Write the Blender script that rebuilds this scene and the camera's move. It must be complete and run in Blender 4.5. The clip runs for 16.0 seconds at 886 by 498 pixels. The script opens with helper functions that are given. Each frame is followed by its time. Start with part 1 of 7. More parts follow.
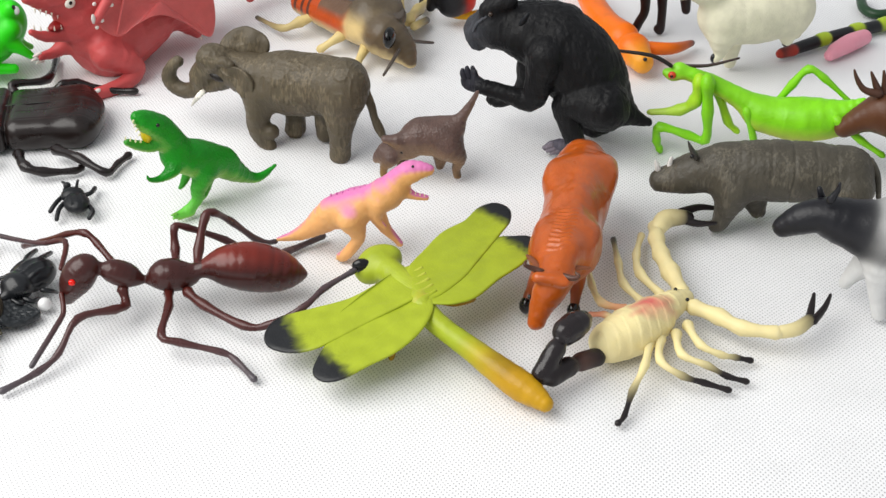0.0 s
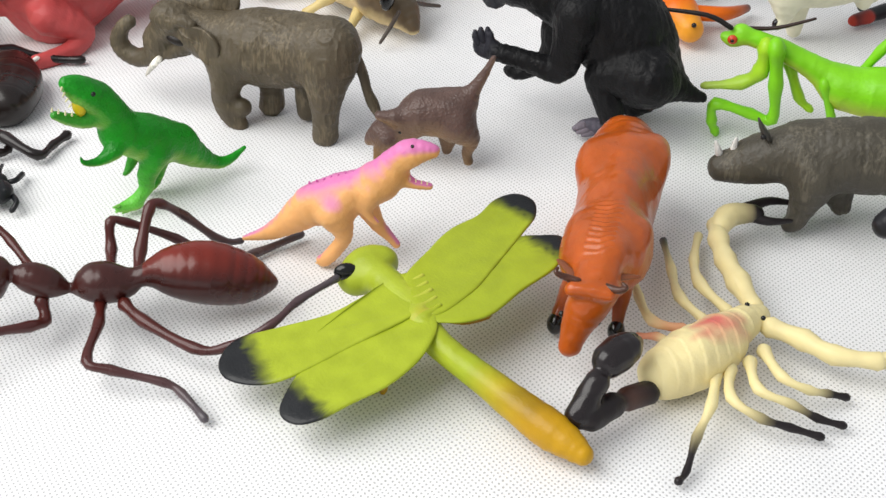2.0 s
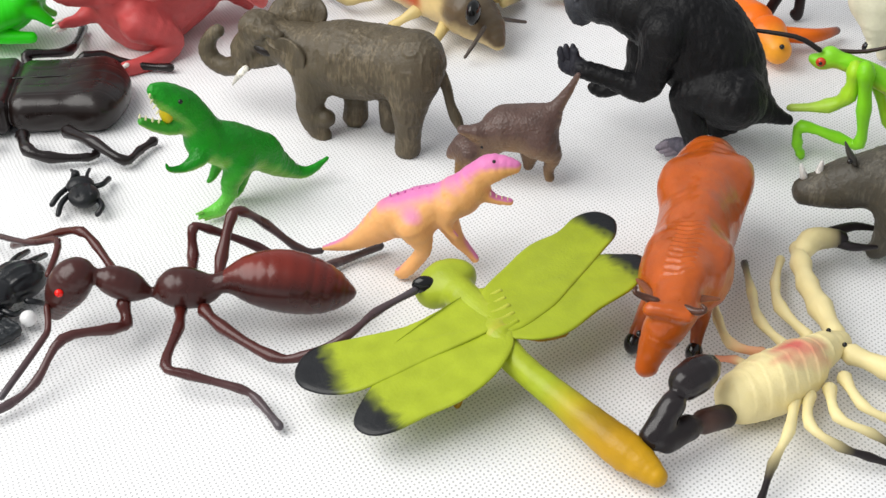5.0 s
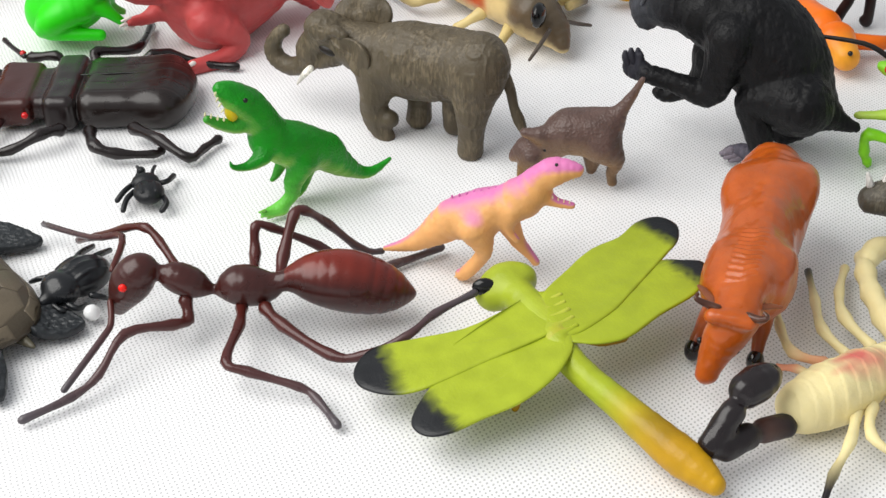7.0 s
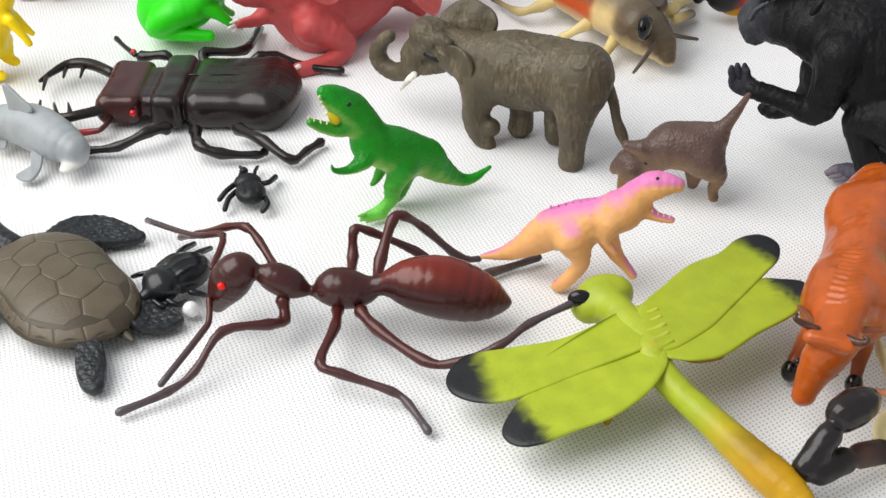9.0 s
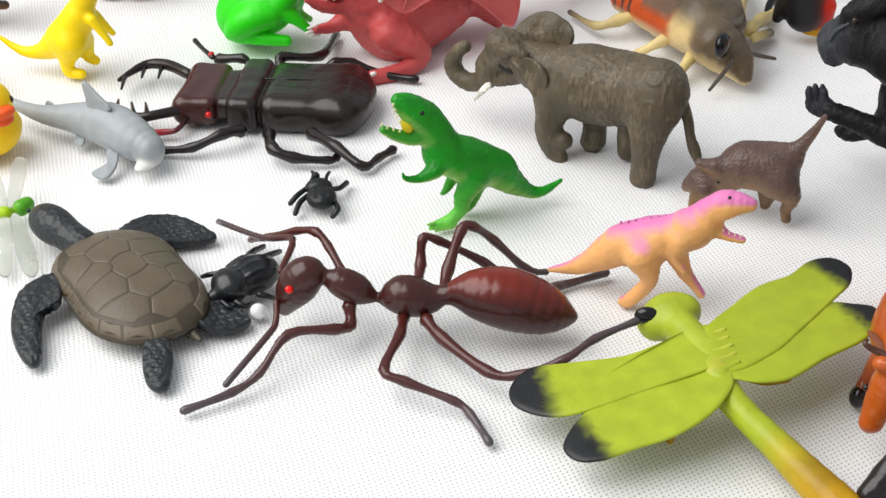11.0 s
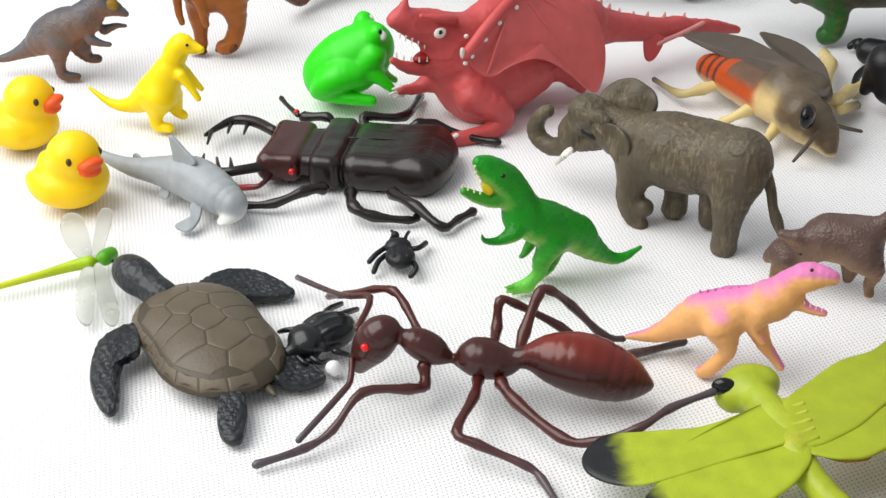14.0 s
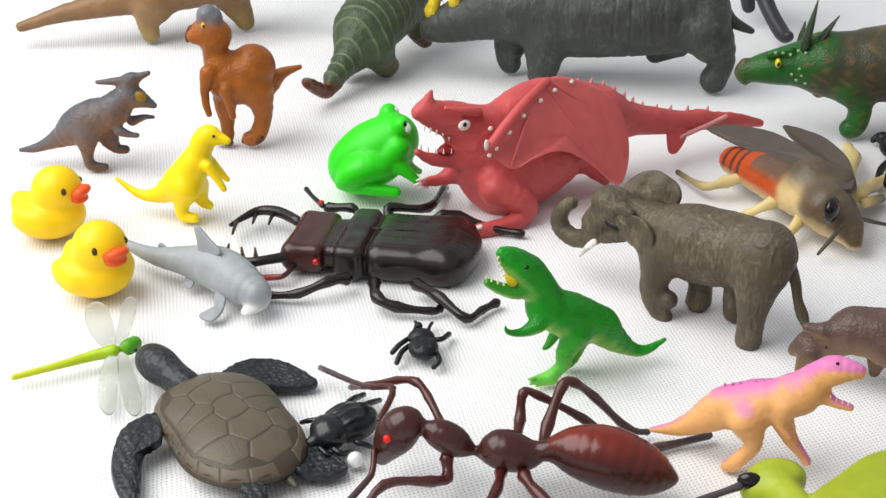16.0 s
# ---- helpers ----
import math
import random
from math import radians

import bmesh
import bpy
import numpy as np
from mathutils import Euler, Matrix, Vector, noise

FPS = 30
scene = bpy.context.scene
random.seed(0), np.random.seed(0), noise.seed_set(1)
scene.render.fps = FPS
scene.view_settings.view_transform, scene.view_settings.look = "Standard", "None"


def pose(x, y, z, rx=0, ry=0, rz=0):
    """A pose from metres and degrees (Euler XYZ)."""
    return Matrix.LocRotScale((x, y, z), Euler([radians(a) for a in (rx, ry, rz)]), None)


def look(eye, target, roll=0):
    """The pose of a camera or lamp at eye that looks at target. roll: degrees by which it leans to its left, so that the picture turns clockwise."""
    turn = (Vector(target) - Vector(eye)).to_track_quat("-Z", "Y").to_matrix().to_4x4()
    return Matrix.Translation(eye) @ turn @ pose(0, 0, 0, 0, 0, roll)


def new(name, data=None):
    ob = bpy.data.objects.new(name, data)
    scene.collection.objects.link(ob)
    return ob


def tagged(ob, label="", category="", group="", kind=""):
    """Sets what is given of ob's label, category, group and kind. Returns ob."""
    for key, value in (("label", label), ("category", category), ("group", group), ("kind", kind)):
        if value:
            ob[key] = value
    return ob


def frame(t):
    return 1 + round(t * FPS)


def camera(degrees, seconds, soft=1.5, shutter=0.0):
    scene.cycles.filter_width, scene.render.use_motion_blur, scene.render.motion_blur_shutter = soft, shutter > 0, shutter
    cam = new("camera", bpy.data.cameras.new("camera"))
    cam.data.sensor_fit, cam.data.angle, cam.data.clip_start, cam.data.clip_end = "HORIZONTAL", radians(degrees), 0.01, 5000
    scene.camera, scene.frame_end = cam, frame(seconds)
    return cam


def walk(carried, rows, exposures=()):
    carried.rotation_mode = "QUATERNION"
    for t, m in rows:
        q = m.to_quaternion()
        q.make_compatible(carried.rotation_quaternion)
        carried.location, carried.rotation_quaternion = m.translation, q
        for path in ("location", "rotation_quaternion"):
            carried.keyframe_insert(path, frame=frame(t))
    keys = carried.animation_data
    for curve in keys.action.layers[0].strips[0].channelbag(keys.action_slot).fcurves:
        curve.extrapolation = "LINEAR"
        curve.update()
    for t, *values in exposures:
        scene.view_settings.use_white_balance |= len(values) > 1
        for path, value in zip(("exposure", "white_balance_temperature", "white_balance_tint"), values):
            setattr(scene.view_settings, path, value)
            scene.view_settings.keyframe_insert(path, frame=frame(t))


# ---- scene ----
# Camera: one fixed stand, drawn back for the first second, then panned and tilted.
cam = camera(33.99, 16.0, soft=1.45)
EYE = Vector((-0.042, -0.493, 0.315))


def view(tilt, pan, roll, back=0.0):
    m = pose(0, 0, 0, 90 + tilt, 0, pan) @ pose(0, 0, 0, 0, 0, roll)
    return Matrix.Translation(EYE + m.to_3x3() @ Vector((0, 0, back))) @ m


PATH = [
    (0, view(-33.39, -20.22, 0.41, 0.143)),
    (0.25, view(-33.39, -20.22, 0.41, 0.1045)),
    (0.5, view(-33.39, -20.21, 0.42, 0.067)),
    (0.75, view(-33.35, -20.22, 0.43, 0.032)),
    (1, view(-33.31, -20.23, 0.44)),
    (1.5, view(-33.41, -20.19, 0.58)),
    (2, view(-33.30, -19.88, 0.54)),
    (2.5, view(-33.11, -19.41, 0.46)),
    (3, view(-32.90, -18.60, 0.44)),
    (3.5, view(-32.81, -17.61, 0.51)),
    (4, view(-32.80, -16.39, 0.33)),
    (4.2, view(-32.78, -16.27, 0.29)),
    (6.3, view(-32.64, -15.79, -0.10)),
    (6.5, view(-32.62, -15.16, -0.13)),
    (7, view(-32.66, -13.31, -0.26)),
    (7.5, view(-32.61, -12.18, -0.39)),
    (8, view(-32.57, -11.06, -0.32)),
    (8.5, view(-32.42, -10.12, -0.43)),
    (9, view(-32.30, -8.77, -0.62)),
    (9.5, view(-32.21, -7.48, -0.45)),
    (9.7, view(-32.17, -7.06, -0.43)),
    (11.8, view(-31.75, -4.30, -0.22)),
    (12, view(-31.74, -3.77, -0.27)),
    (12.5, view(-31.59, -2.73, -0.24)),
    (13, view(-30.93, -2.46, -0.10)),
    (13.5, view(-29.67, -2.20, -0.09)),
    (14, view(-29.41, -2.04, -0.16)),
    (14.5, view(-28.97, -1.56, -0.01)),
    (15, view(-28.22, -1.10, -0.14)),
    (15.5, view(-26.74, -1.01, -0.33)),
    (16, view(-25.81, -1.01, -0.33)),
]
walk(cam, PATH)

# ---- light ----
world = bpy.data.worlds.new("world")
scene.world = world
world.use_nodes = True
sky = world.node_tree.nodes["Background"]
sky.inputs["Color"].default_value = (0.93, 0.96, 1.0, 1)
sky.inputs["Strength"].default_value = 0.58
window = new("window_light", bpy.data.lights.new("window_light", "AREA"))
window.data.shape = "RECTANGLE"
window.data.size, window.data.size_y, window.data.energy = 1.5, 1.2, 28.0
window.data.color = (1.0, 0.985, 0.95)
window.matrix_world = look((-0.80, -0.06, 1.0), (0.0, 0.08, 0))
scene.view_settings.exposure = -0.1


# ---- materials ----
def wire(nt, kind, **inputs):
    n = nt.nodes.new(kind)
    for key, value in inputs.items():
        n.inputs[key.replace("_", " ")].default_value = value
    return n


def plastic(name, rough=0.4, grain=900.0, bump=0.15, vary=0.12, coat=0.0, sss=0.0, creases=0.0, scales=0.0, cells=700.0, shine=0.34):
    """Moulded, hand-painted plastic: its colours lie in the paint layer of each mesh."""
    m = bpy.data.materials.new(name)
    m.use_nodes = True
    nt = m.node_tree
    b = nt.nodes["Principled BSDF"]
    at = nt.nodes.new("ShaderNodeAttribute")
    at.attribute_name = "paint"
    co = nt.nodes.new("ShaderNodeTexCoord")
    fine = wire(nt, "ShaderNodeTexNoise", Scale=grain, Detail=3.0)
    wide = wire(nt, "ShaderNodeTexNoise", Scale=130.0, Detail=2.0)
    for n in (fine, wide):
        nt.links.new(co.outputs["Object"], n.inputs["Vector"])
    mixer = nt.nodes.new("ShaderNodeMix")
    mixer.data_type, mixer.blend_type = "RGBA", "MULTIPLY"
    mixer.inputs[0].default_value = 1.0
    ramp = nt.nodes.new("ShaderNodeMapRange")
    ramp.inputs["From Min"].default_value, ramp.inputs["From Max"].default_value = 0.3, 0.7
    ramp.inputs["To Min"].default_value, ramp.inputs["To Max"].default_value = 1 - vary, 1 + vary * 0.4
    nt.links.new(wide.outputs["Fac"], ramp.inputs["Value"])
    nt.links.new(at.outputs["Color"], mixer.inputs[6])
    nt.links.new(ramp.outputs["Result"], mixer.inputs[7])
    nt.links.new(mixer.outputs[2], b.inputs["Base Color"])
    gloss = nt.nodes.new("ShaderNodeMapRange")
    gloss.inputs["To Min"].default_value, gloss.inputs["To Max"].default_value = rough * 0.8, rough * 1.25
    nt.links.new(wide.outputs["Fac"], gloss.inputs["Value"])
    nt.links.new(gloss.outputs["Result"], b.inputs["Roughness"])
    def layer(kind, factors, **settings):
        """A texture in the toy's own space, stretched by factors."""
        mp = nt.nodes.new("ShaderNodeMapping")
        mp.inputs["Scale"].default_value = factors
        nt.links.new(co.outputs["Object"], mp.inputs["Vector"])
        tex = wire(nt, kind, **settings)
        nt.links.new(mp.outputs["Vector"], tex.inputs["Vector"])
        return tex

    heights = [(fine.outputs["Fac"], bump)]
    if creases > 0:
        strokes = layer("ShaderNodeTexNoise", (1.0, 1.0, 0.22), Scale=850.0, Detail=2.0, Roughness=0.6)
        where = layer("ShaderNodeTexNoise", (1.0, 1.0, 1.0), Scale=110.0, Detail=1.0)
        both = nt.nodes.new("ShaderNodeMath")
        both.operation = "MULTIPLY"
        nt.links.new(strokes.outputs["Fac"], both.inputs[0])
        nt.links.new(where.outputs["Fac"], both.inputs[1])
        dry = nt.nodes.new("ShaderNodeMapRange")
        dry.inputs["From Min"].default_value, dry.inputs["From Max"].default_value = 0.27, 0.40
        dry.inputs["To Min"].default_value, dry.inputs["To Max"].default_value = 0.86, 0.9 + 1.1 * creases
        nt.links.new(both.outputs[0], dry.inputs["Value"])
        worn = nt.nodes.new("ShaderNodeMix")
        worn.data_type, worn.blend_type = "RGBA", "MULTIPLY"
        worn.inputs[0].default_value = 1.0
        nt.links.new(mixer.outputs[2], worn.inputs[6])
        nt.links.new(dry.outputs["Result"], worn.inputs[7])
        nt.links.new(worn.outputs[2], b.inputs["Base Color"])
        heights.append((both.outputs[0], creases * 1.6))
    if scales > 0:
        heights.append((layer("ShaderNodeTexVoronoi", (1.0, 1.0, 1.0), Scale=cells).outputs["Distance"], scales))
    last = None
    for height, strength in heights:
        if strength <= 0:
            continue
        bp = nt.nodes.new("ShaderNodeBump")
        bp.inputs["Strength"].default_value = min(strength, 1.0)
        bp.inputs["Distance"].default_value = 0.0006
        nt.links.new(height, bp.inputs["Height"])
        if last:
            nt.links.new(last.outputs["Normal"], bp.inputs["Normal"])
        last = bp
    if last:
        nt.links.new(last.outputs["Normal"], b.inputs["Normal"])
    b.inputs["Specular IOR Level"].default_value = shine
    b.inputs["Coat Weight"].default_value = coat
    b.inputs["Coat Roughness"].default_value = 0.12
    b.inputs["Subsurface Weight"].default_value = sss
    b.inputs["Subsurface Scale"].default_value = 0.004
    b.inputs["Subsurface Radius"].default_value = (1, 1, 1)
    return m


SATIN = plastic("satin_plastic", 0.38, bump=0.25)
GLOSS = plastic("glossy_plastic", 0.28, bump=0.08, coat=0.2)
MATTE = plastic("matte_plastic", 0.6, bump=0.35)
SKIN = plastic("wrinkled_skin_plastic", 0.46, bump=0.4, creases=0.55, vary=0.15)
SCALY = plastic("scaly_skin_plastic", 0.33, bump=0.3, scales=0.4, cells=900.0, vary=0.2, shine=0.3)
FUR = plastic("furred_plastic", 0.5, grain=1000, bump=0.6, vary=0.2, creases=0.35, shine=0.22)
FLIPPER = plastic("scaled_flipper_plastic", 0.36, bump=0.3, scales=0.9, cells=380.0, vary=0.25)
BULL = plastic("glossy_hide_plastic", 0.3, grain=420, bump=0.4, vary=0.15, coat=0.3, sss=0.2)
CREAM = plastic("cream_plastic", 0.42, bump=0.2, vary=0.06, sss=0.3)
SOFT = plastic("soft_painted_plastic", 0.45, bump=0.3, vary=0.1, sss=0.25)
VINYL = plastic("soft_vinyl", 0.4, bump=0.05, vary=0.04, sss=0.25)
WET = plastic("eye_lacquer", 0.2, bump=0.0, vary=0.0, coat=0.25)
CLEAR = plastic("milky_clear_plastic", 0.25, bump=0.1, vary=0.05)
_b = CLEAR.node_tree.nodes["Principled BSDF"]
_b.inputs["Transmission Weight"].default_value = 0.9
_b.inputs["IOR"].default_value = 1.2


def cloth_material():
    """White spun-bonded fabric with a lattice of small pressed dots."""
    m = bpy.data.materials.new("white_nonwoven_fabric")
    m.use_nodes = True
    nt = m.node_tree
    b = nt.nodes["Principled BSDF"]
    co = nt.nodes.new("ShaderNodeTexCoord")
    sep = nt.nodes.new("ShaderNodeSeparateXYZ")
    mp = nt.nodes.new("ShaderNodeMapping")
    mp.inputs["Rotation"].default_value = (0, 0, radians(28))
    nt.links.new(co.outputs["Object"], mp.inputs["Vector"])
    drift = wire(nt, "ShaderNodeTexNoise", Scale=160.0, Detail=1.0)
    nt.links.new(co.outputs["Object"], drift.inputs["Vector"])
    pull = nt.nodes.new("ShaderNodeVectorMath")
    pull.operation = "MULTIPLY_ADD"
    pull.inputs[1].default_value = (0.0016, 0.0016, 0.0)
    nt.links.new(drift.outputs["Color"], pull.inputs[0])
    nt.links.new(mp.outputs["Vector"], pull.inputs[2])
    nt.links.new(pull.outputs["Vector"], sep.inputs["Vector"])

    def mth(op, a, c=None):
        n = nt.nodes.new("ShaderNodeMath")
        n.operation = op
        for k, v in enumerate((a, c)):
            if v is None:
                continue
            if isinstance(v, (int, float)):
                n.inputs[k].default_value = v
            else:
                nt.links.new(v, n.inputs[k])
        return n.outputs[0]

    cx = mth("COSINE", mth("MULTIPLY", sep.outputs["X"], 2 * math.pi / 0.0022))
    cy = mth("COSINE", mth("MULTIPLY", sep.outputs["Y"], 2 * math.pi / 0.0028))
    lattice = mth("MULTIPLY", cx, cy)
    dot = nt.nodes.new("ShaderNodeMapRange")
    dot.interpolation_type = "SMOOTHSTEP"
    dot.inputs["From Min"].default_value, dot.inputs["From Max"].default_value = 0.4, 0.8
    nt.links.new(lattice, dot.inputs["Value"])
    fibres = wire(nt, "ShaderNodeTexNoise", Scale=1500.0, Detail=3.0)
    blotch = wire(nt, "ShaderNodeTexNoise", Scale=30.0, Detail=4.0)
    for n in (fibres, blotch):
        nt.links.new(co.outputs["Object"], n.inputs["Vector"])
    tone = mth("MULTIPLY", mth("ADD", mth("MULTIPLY", blotch.outputs["Fac"], 0.16), 0.92),
               mth("ADD", mth("MULTIPLY", fibres.outputs["Fac"], 0.24), 0.88))
    shade = mth("MULTIPLY", tone, mth("SUBTRACT", 1.0, mth("MULTIPLY", dot.outputs["Result"], 0.42)))
    mixer = nt.nodes.new("ShaderNodeMix")
    mixer.data_type, mixer.blend_type = "RGBA", "MULTIPLY"
    mixer.inputs[0].default_value = 1.0
    mixer.inputs[6].default_value = (0.82, 0.82, 0.83, 1)
    nt.links.new(shade, mixer.inputs[7])
    nt.links.new(mixer.outputs[2], b.inputs["Base Color"])
    b.inputs["Roughness"].default_value = 0.85
    bp = nt.nodes.new("ShaderNodeBump")
    bp.inputs["Strength"].default_value = 0.5
    bp.inputs["Distance"].default_value = 0.0003
    nt.links.new(mth("SUBTRACT", fibres.outputs["Fac"], dot.outputs["Result"]), bp.inputs["Height"])
    nt.links.new(bp.outputs["Normal"], b.inputs["Normal"])
    return m


# ---- the cloth ----
def build_cloth():
    n, size = 260, 3.0
    xs = np.linspace(-size / 2, size / 2, n)
    verts, faces = [], []
    for y in xs:
        for x in xs:
            verts.append((x, y + 0.1, 0.0010 * (noise.noise((x * 7, y * 7, 3)) - 1) + 0.0005 * (noise.noise((x * 24 + y * 9, y * 17, 5)) - 1) - 0.0002))
    for j in range(n - 1):
        for i in range(n - 1):
            a = j * n + i
            faces.append((a, a + 1, a + n + 1, a + n))
    me = bpy.data.meshes.new("ground")
    me.from_pydata(verts, [], faces)
    me.polygons.foreach_set("use_smooth", [True] * len(faces))
    me.materials.append(cloth_material())
    tagged(new("ground", me), "white non-woven fabric sheet spread under the toys", "cloth", kind="structure")


build_cloth()


# ---- modelling: soft bodies out of blended limbs, swept limbs, plates ----
def paint_mesh(me, colours):
    at = me.color_attributes.new("paint", "FLOAT_COLOR", "POINT")
    at.data.foreach_set("color", np.concatenate([colours, np.ones((len(colours), 1))], 1).astype(np.float32).ravel())


def solid(name, verts, faces, colours, material, parent, label="", normals=None):
    me = bpy.data.meshes.new(name)
    me.from_pydata([tuple(v) for v in verts], [], faces)
    me.polygons.foreach_set("use_smooth", [True] * len(me.polygons))
    paint_mesh(me, np.broadcast_to(np.asarray(colours, float), (len(verts), 3)))
    me.materials.append(material)
    if normals is not None:
        me.normals_split_custom_set_from_vertices([tuple(v) for v in normals])
    ob = new(name, me)
    ob.parent = parent
    if label:
        tagged(ob, label)
    return ob


class Toy:
    """A toy figure on the cloth: lengths in millimetres, x to its head, y to its left, z up."""

    def __init__(self, name, label, x, y, turn, material, category="toy animal", group=""):
        self.root = new(name)
        self.root.matrix_world = pose(x / 1000, y / 1000, 0, 0, 0, turn)
        tagged(self.root, label, category, group)
        self.mat, self.prims, self.parts, self.looks = material, [], {}, {}

    def look_of(self, part, label="", material=None):
        self.looks[part] = (label, material)

    def tube(self, part, colour, blend, *joints, end=None):
        """A run of the soft body through joints (x, y, z, radius); end: the colour at its far end."""
        j = np.array(joints, float)
        if len(j) > 2:
            rows = []
            for i in range(len(j) - 1):
                p0, p1, p2, p3 = j[max(i - 1, 0)], j[i], j[i + 1], j[min(i + 2, len(j) - 1)]
                for t in (0.0, 1 / 3, 2 / 3):
                    rows.append(0.5 * (2 * p1 + (p2 - p0) * t + (2 * p0 - 5 * p1 + 4 * p2 - p3) * t * t + (3 * p1 - p0 - 3 * p2 + p3) * t ** 3))
            j = np.array(rows + [j[-1]])
            j[:, 3] = np.maximum(j[:, 3], 0.25)
        self.prims.append(("tube", part, blend, j.astype(np.float32), None, np.array(colour), np.array(end or colour)))

    def egg(self, part, colour, blend, centre, radii, turn=0, pitch=0, tilt=0):
        rot = np.array(Euler((radians(tilt), radians(-pitch), radians(turn))).to_matrix())
        self.prims.append(("egg", part, blend, np.array(centre, float), np.array(radii, float), np.array(colour), rot))

    def slab(self, part, colour, blend, centre, half, round_by):
        """A box with rounded edges."""
        self.prims.append(("slab", part, blend, np.array(centre, float), np.array(half, float), np.array(colour), float(round_by)))

    def holder(self, under):
        """The part of that name, or the toy itself."""
        return self.parts[under] if under else self.root

    def distance(self, prim, p):
        kind, _, _, a, b, _, c1 = prim
        p = p.astype(np.float32)
        if kind == "tube":
            best, along, n = None, None, len(a) - 1
            for i in range(n):
                d = a[i + 1, :3] - a[i, :3]
                q = p - a[i, :3]
                t = np.clip((q @ d) / max(float(d @ d), 1e-9), 0, 1)
                q -= t[..., None] * d
                dist = np.sqrt((q * q).sum(-1)) - (a[i, 3] + (a[i + 1, 3] - a[i, 3]) * t)
                if best is None:
                    best, along = dist, t / n
                else:
                    along = np.where(dist < best, (i + t) / n, along)
                    best = np.minimum(best, dist)
            return best, along
        if kind == "slab":
            q = np.abs(p - a.astype(np.float32)) - (b - c1).astype(np.float32)
            out = np.maximum(q, 0)
            return np.sqrt((out * out).sum(-1)) + np.minimum(q.max(-1), 0) - c1, np.zeros(p.shape[:-1])
        q = (p - a.astype(np.float32)) @ c1.astype(np.float32)
        k0 = np.sqrt(((q / b) ** 2).sum(-1))
        k1 = np.maximum(np.sqrt(((q / (b * b)) ** 2).sum(-1)), 1e-6)
        return k0 * (k0 - 1) / k1, np.zeros(p.shape[:-1])

    def box(self, prim):
        kind, _, _, a, b, *_ = prim
        if kind == "tube":
            return (a[:, :3] - a[:, 3:]).min(0), (a[:, :3] + a[:, 3:]).max(0)
        return a - b.max(), a + b.max()

    def body(self, step=0.8, paint=None, soft=1.2, relief=None):
        """Mesh the blended body and split it along its parts."""
        boxes = [self.box(p) for p in self.prims]
        lo = np.min([b[0] for b in boxes], 0) - 3 * step
        hi = np.max([b[1] for b in boxes], 0) + 3 * step
        n = np.ceil((hi - lo) / step).astype(int) + 1
        ax = [lo[k] + step * np.arange(n[k]) for k in range(3)]
        field = np.full(n, 1e3, np.float32)
        for prim, (b0, b1) in zip(self.prims, boxes):
            k = prim[2]
            i0 = np.maximum(((b0 - k - 2 * step - lo) / step).astype(int), 0)
            i1 = np.minimum(((b1 + k + 2 * step - lo) / step).astype(int) + 2, n)
            sl = tuple(slice(i0[j], i1[j]) for j in range(3))
            grid = np.stack(np.meshgrid(*[ax[j][i0[j]:i1[j]] for j in range(3)], indexing="ij"), -1).astype(np.float32)
            d = self.distance(prim, grid)[0]
            f = field[sl]
            h = np.maximum(k - np.abs(f - d), 0) / max(k, 1e-6)
            field[sl] = np.minimum(f, d) - h * h * k * 0.25
        inside = field < 0
        cells = np.zeros(n - 1, int)
        corner = [(i, j, k) for i in (0, 1) for j in (0, 1) for k in (0, 1)]

        def cut(a, o):
            return a[o[0]:n[0] - 1 + o[0], o[1]:n[1] - 1 + o[1], o[2]:n[2] - 1 + o[2]]

        for o in corner:
            cells = cells + cut(inside, o)
        active = (cells > 0) & (cells < 8)
        idx = np.argwhere(active)
        number = np.full(n - 1, -1)
        number[active] = np.arange(len(idx))
        total, count = np.zeros((len(idx), 3)), np.zeros(len(idx))
        for o in corner:
            for axis in range(3):
                if o[axis]:
                    continue
                p = list(o)
                p[axis] = 1
                fa, fb = cut(field, o)[active], cut(field, p)[active]
                cross = (fa < 0) != (fb < 0)
                t = np.where(cross, fa / np.where(cross, fa - fb, 1), 0)
                at = np.tile(np.array(o, float), (len(idx), 1))
                at[:, axis] += t
                total += at * cross[:, None]
                count += cross
        verts = lo + step * (idx + total / count[:, None])
        quads = []
        for axis in range(3):
            u, v = (axis + 1) % 3, (axis + 2) % 3
            s0 = [slice(1, -1)] * 3
            s0[axis] = slice(0, n[axis] - 1)
            s1 = list(s0)
            s1[axis] = slice(1, n[axis])
            a, b = inside[tuple(s0)], inside[tuple(s1)]
            for way in (True, False):
                e = np.argwhere((a & ~b) if way else (~a & b))
                off = np.ones(3, int)
                off[axis] = 0
                e = e + off
                ring = []
                for du, dv in ((1, 1), (0, 1), (0, 0), (1, 0)) if way else ((1, 1), (1, 0), (0, 0), (0, 1)):
                    c = e.copy()
                    c[:, u] -= du
                    c[:, v] -= dv
                    ring.append(number[c[:, 0], c[:, 1], c[:, 2]])
                quads.append(np.stack(ring, 1))
        quads = np.concatenate(quads)
        after = np.roll(quads, -1, 1).ravel()
        acc = np.stack([np.bincount(quads.ravel(), verts[after, k], len(verts)) for k in range(3)], 1)
        cnt = np.bincount(quads.ravel(), minlength=len(verts))
        verts = verts * 0.5 + 0.5 * acc / np.maximum(cnt, 1)[:, None]

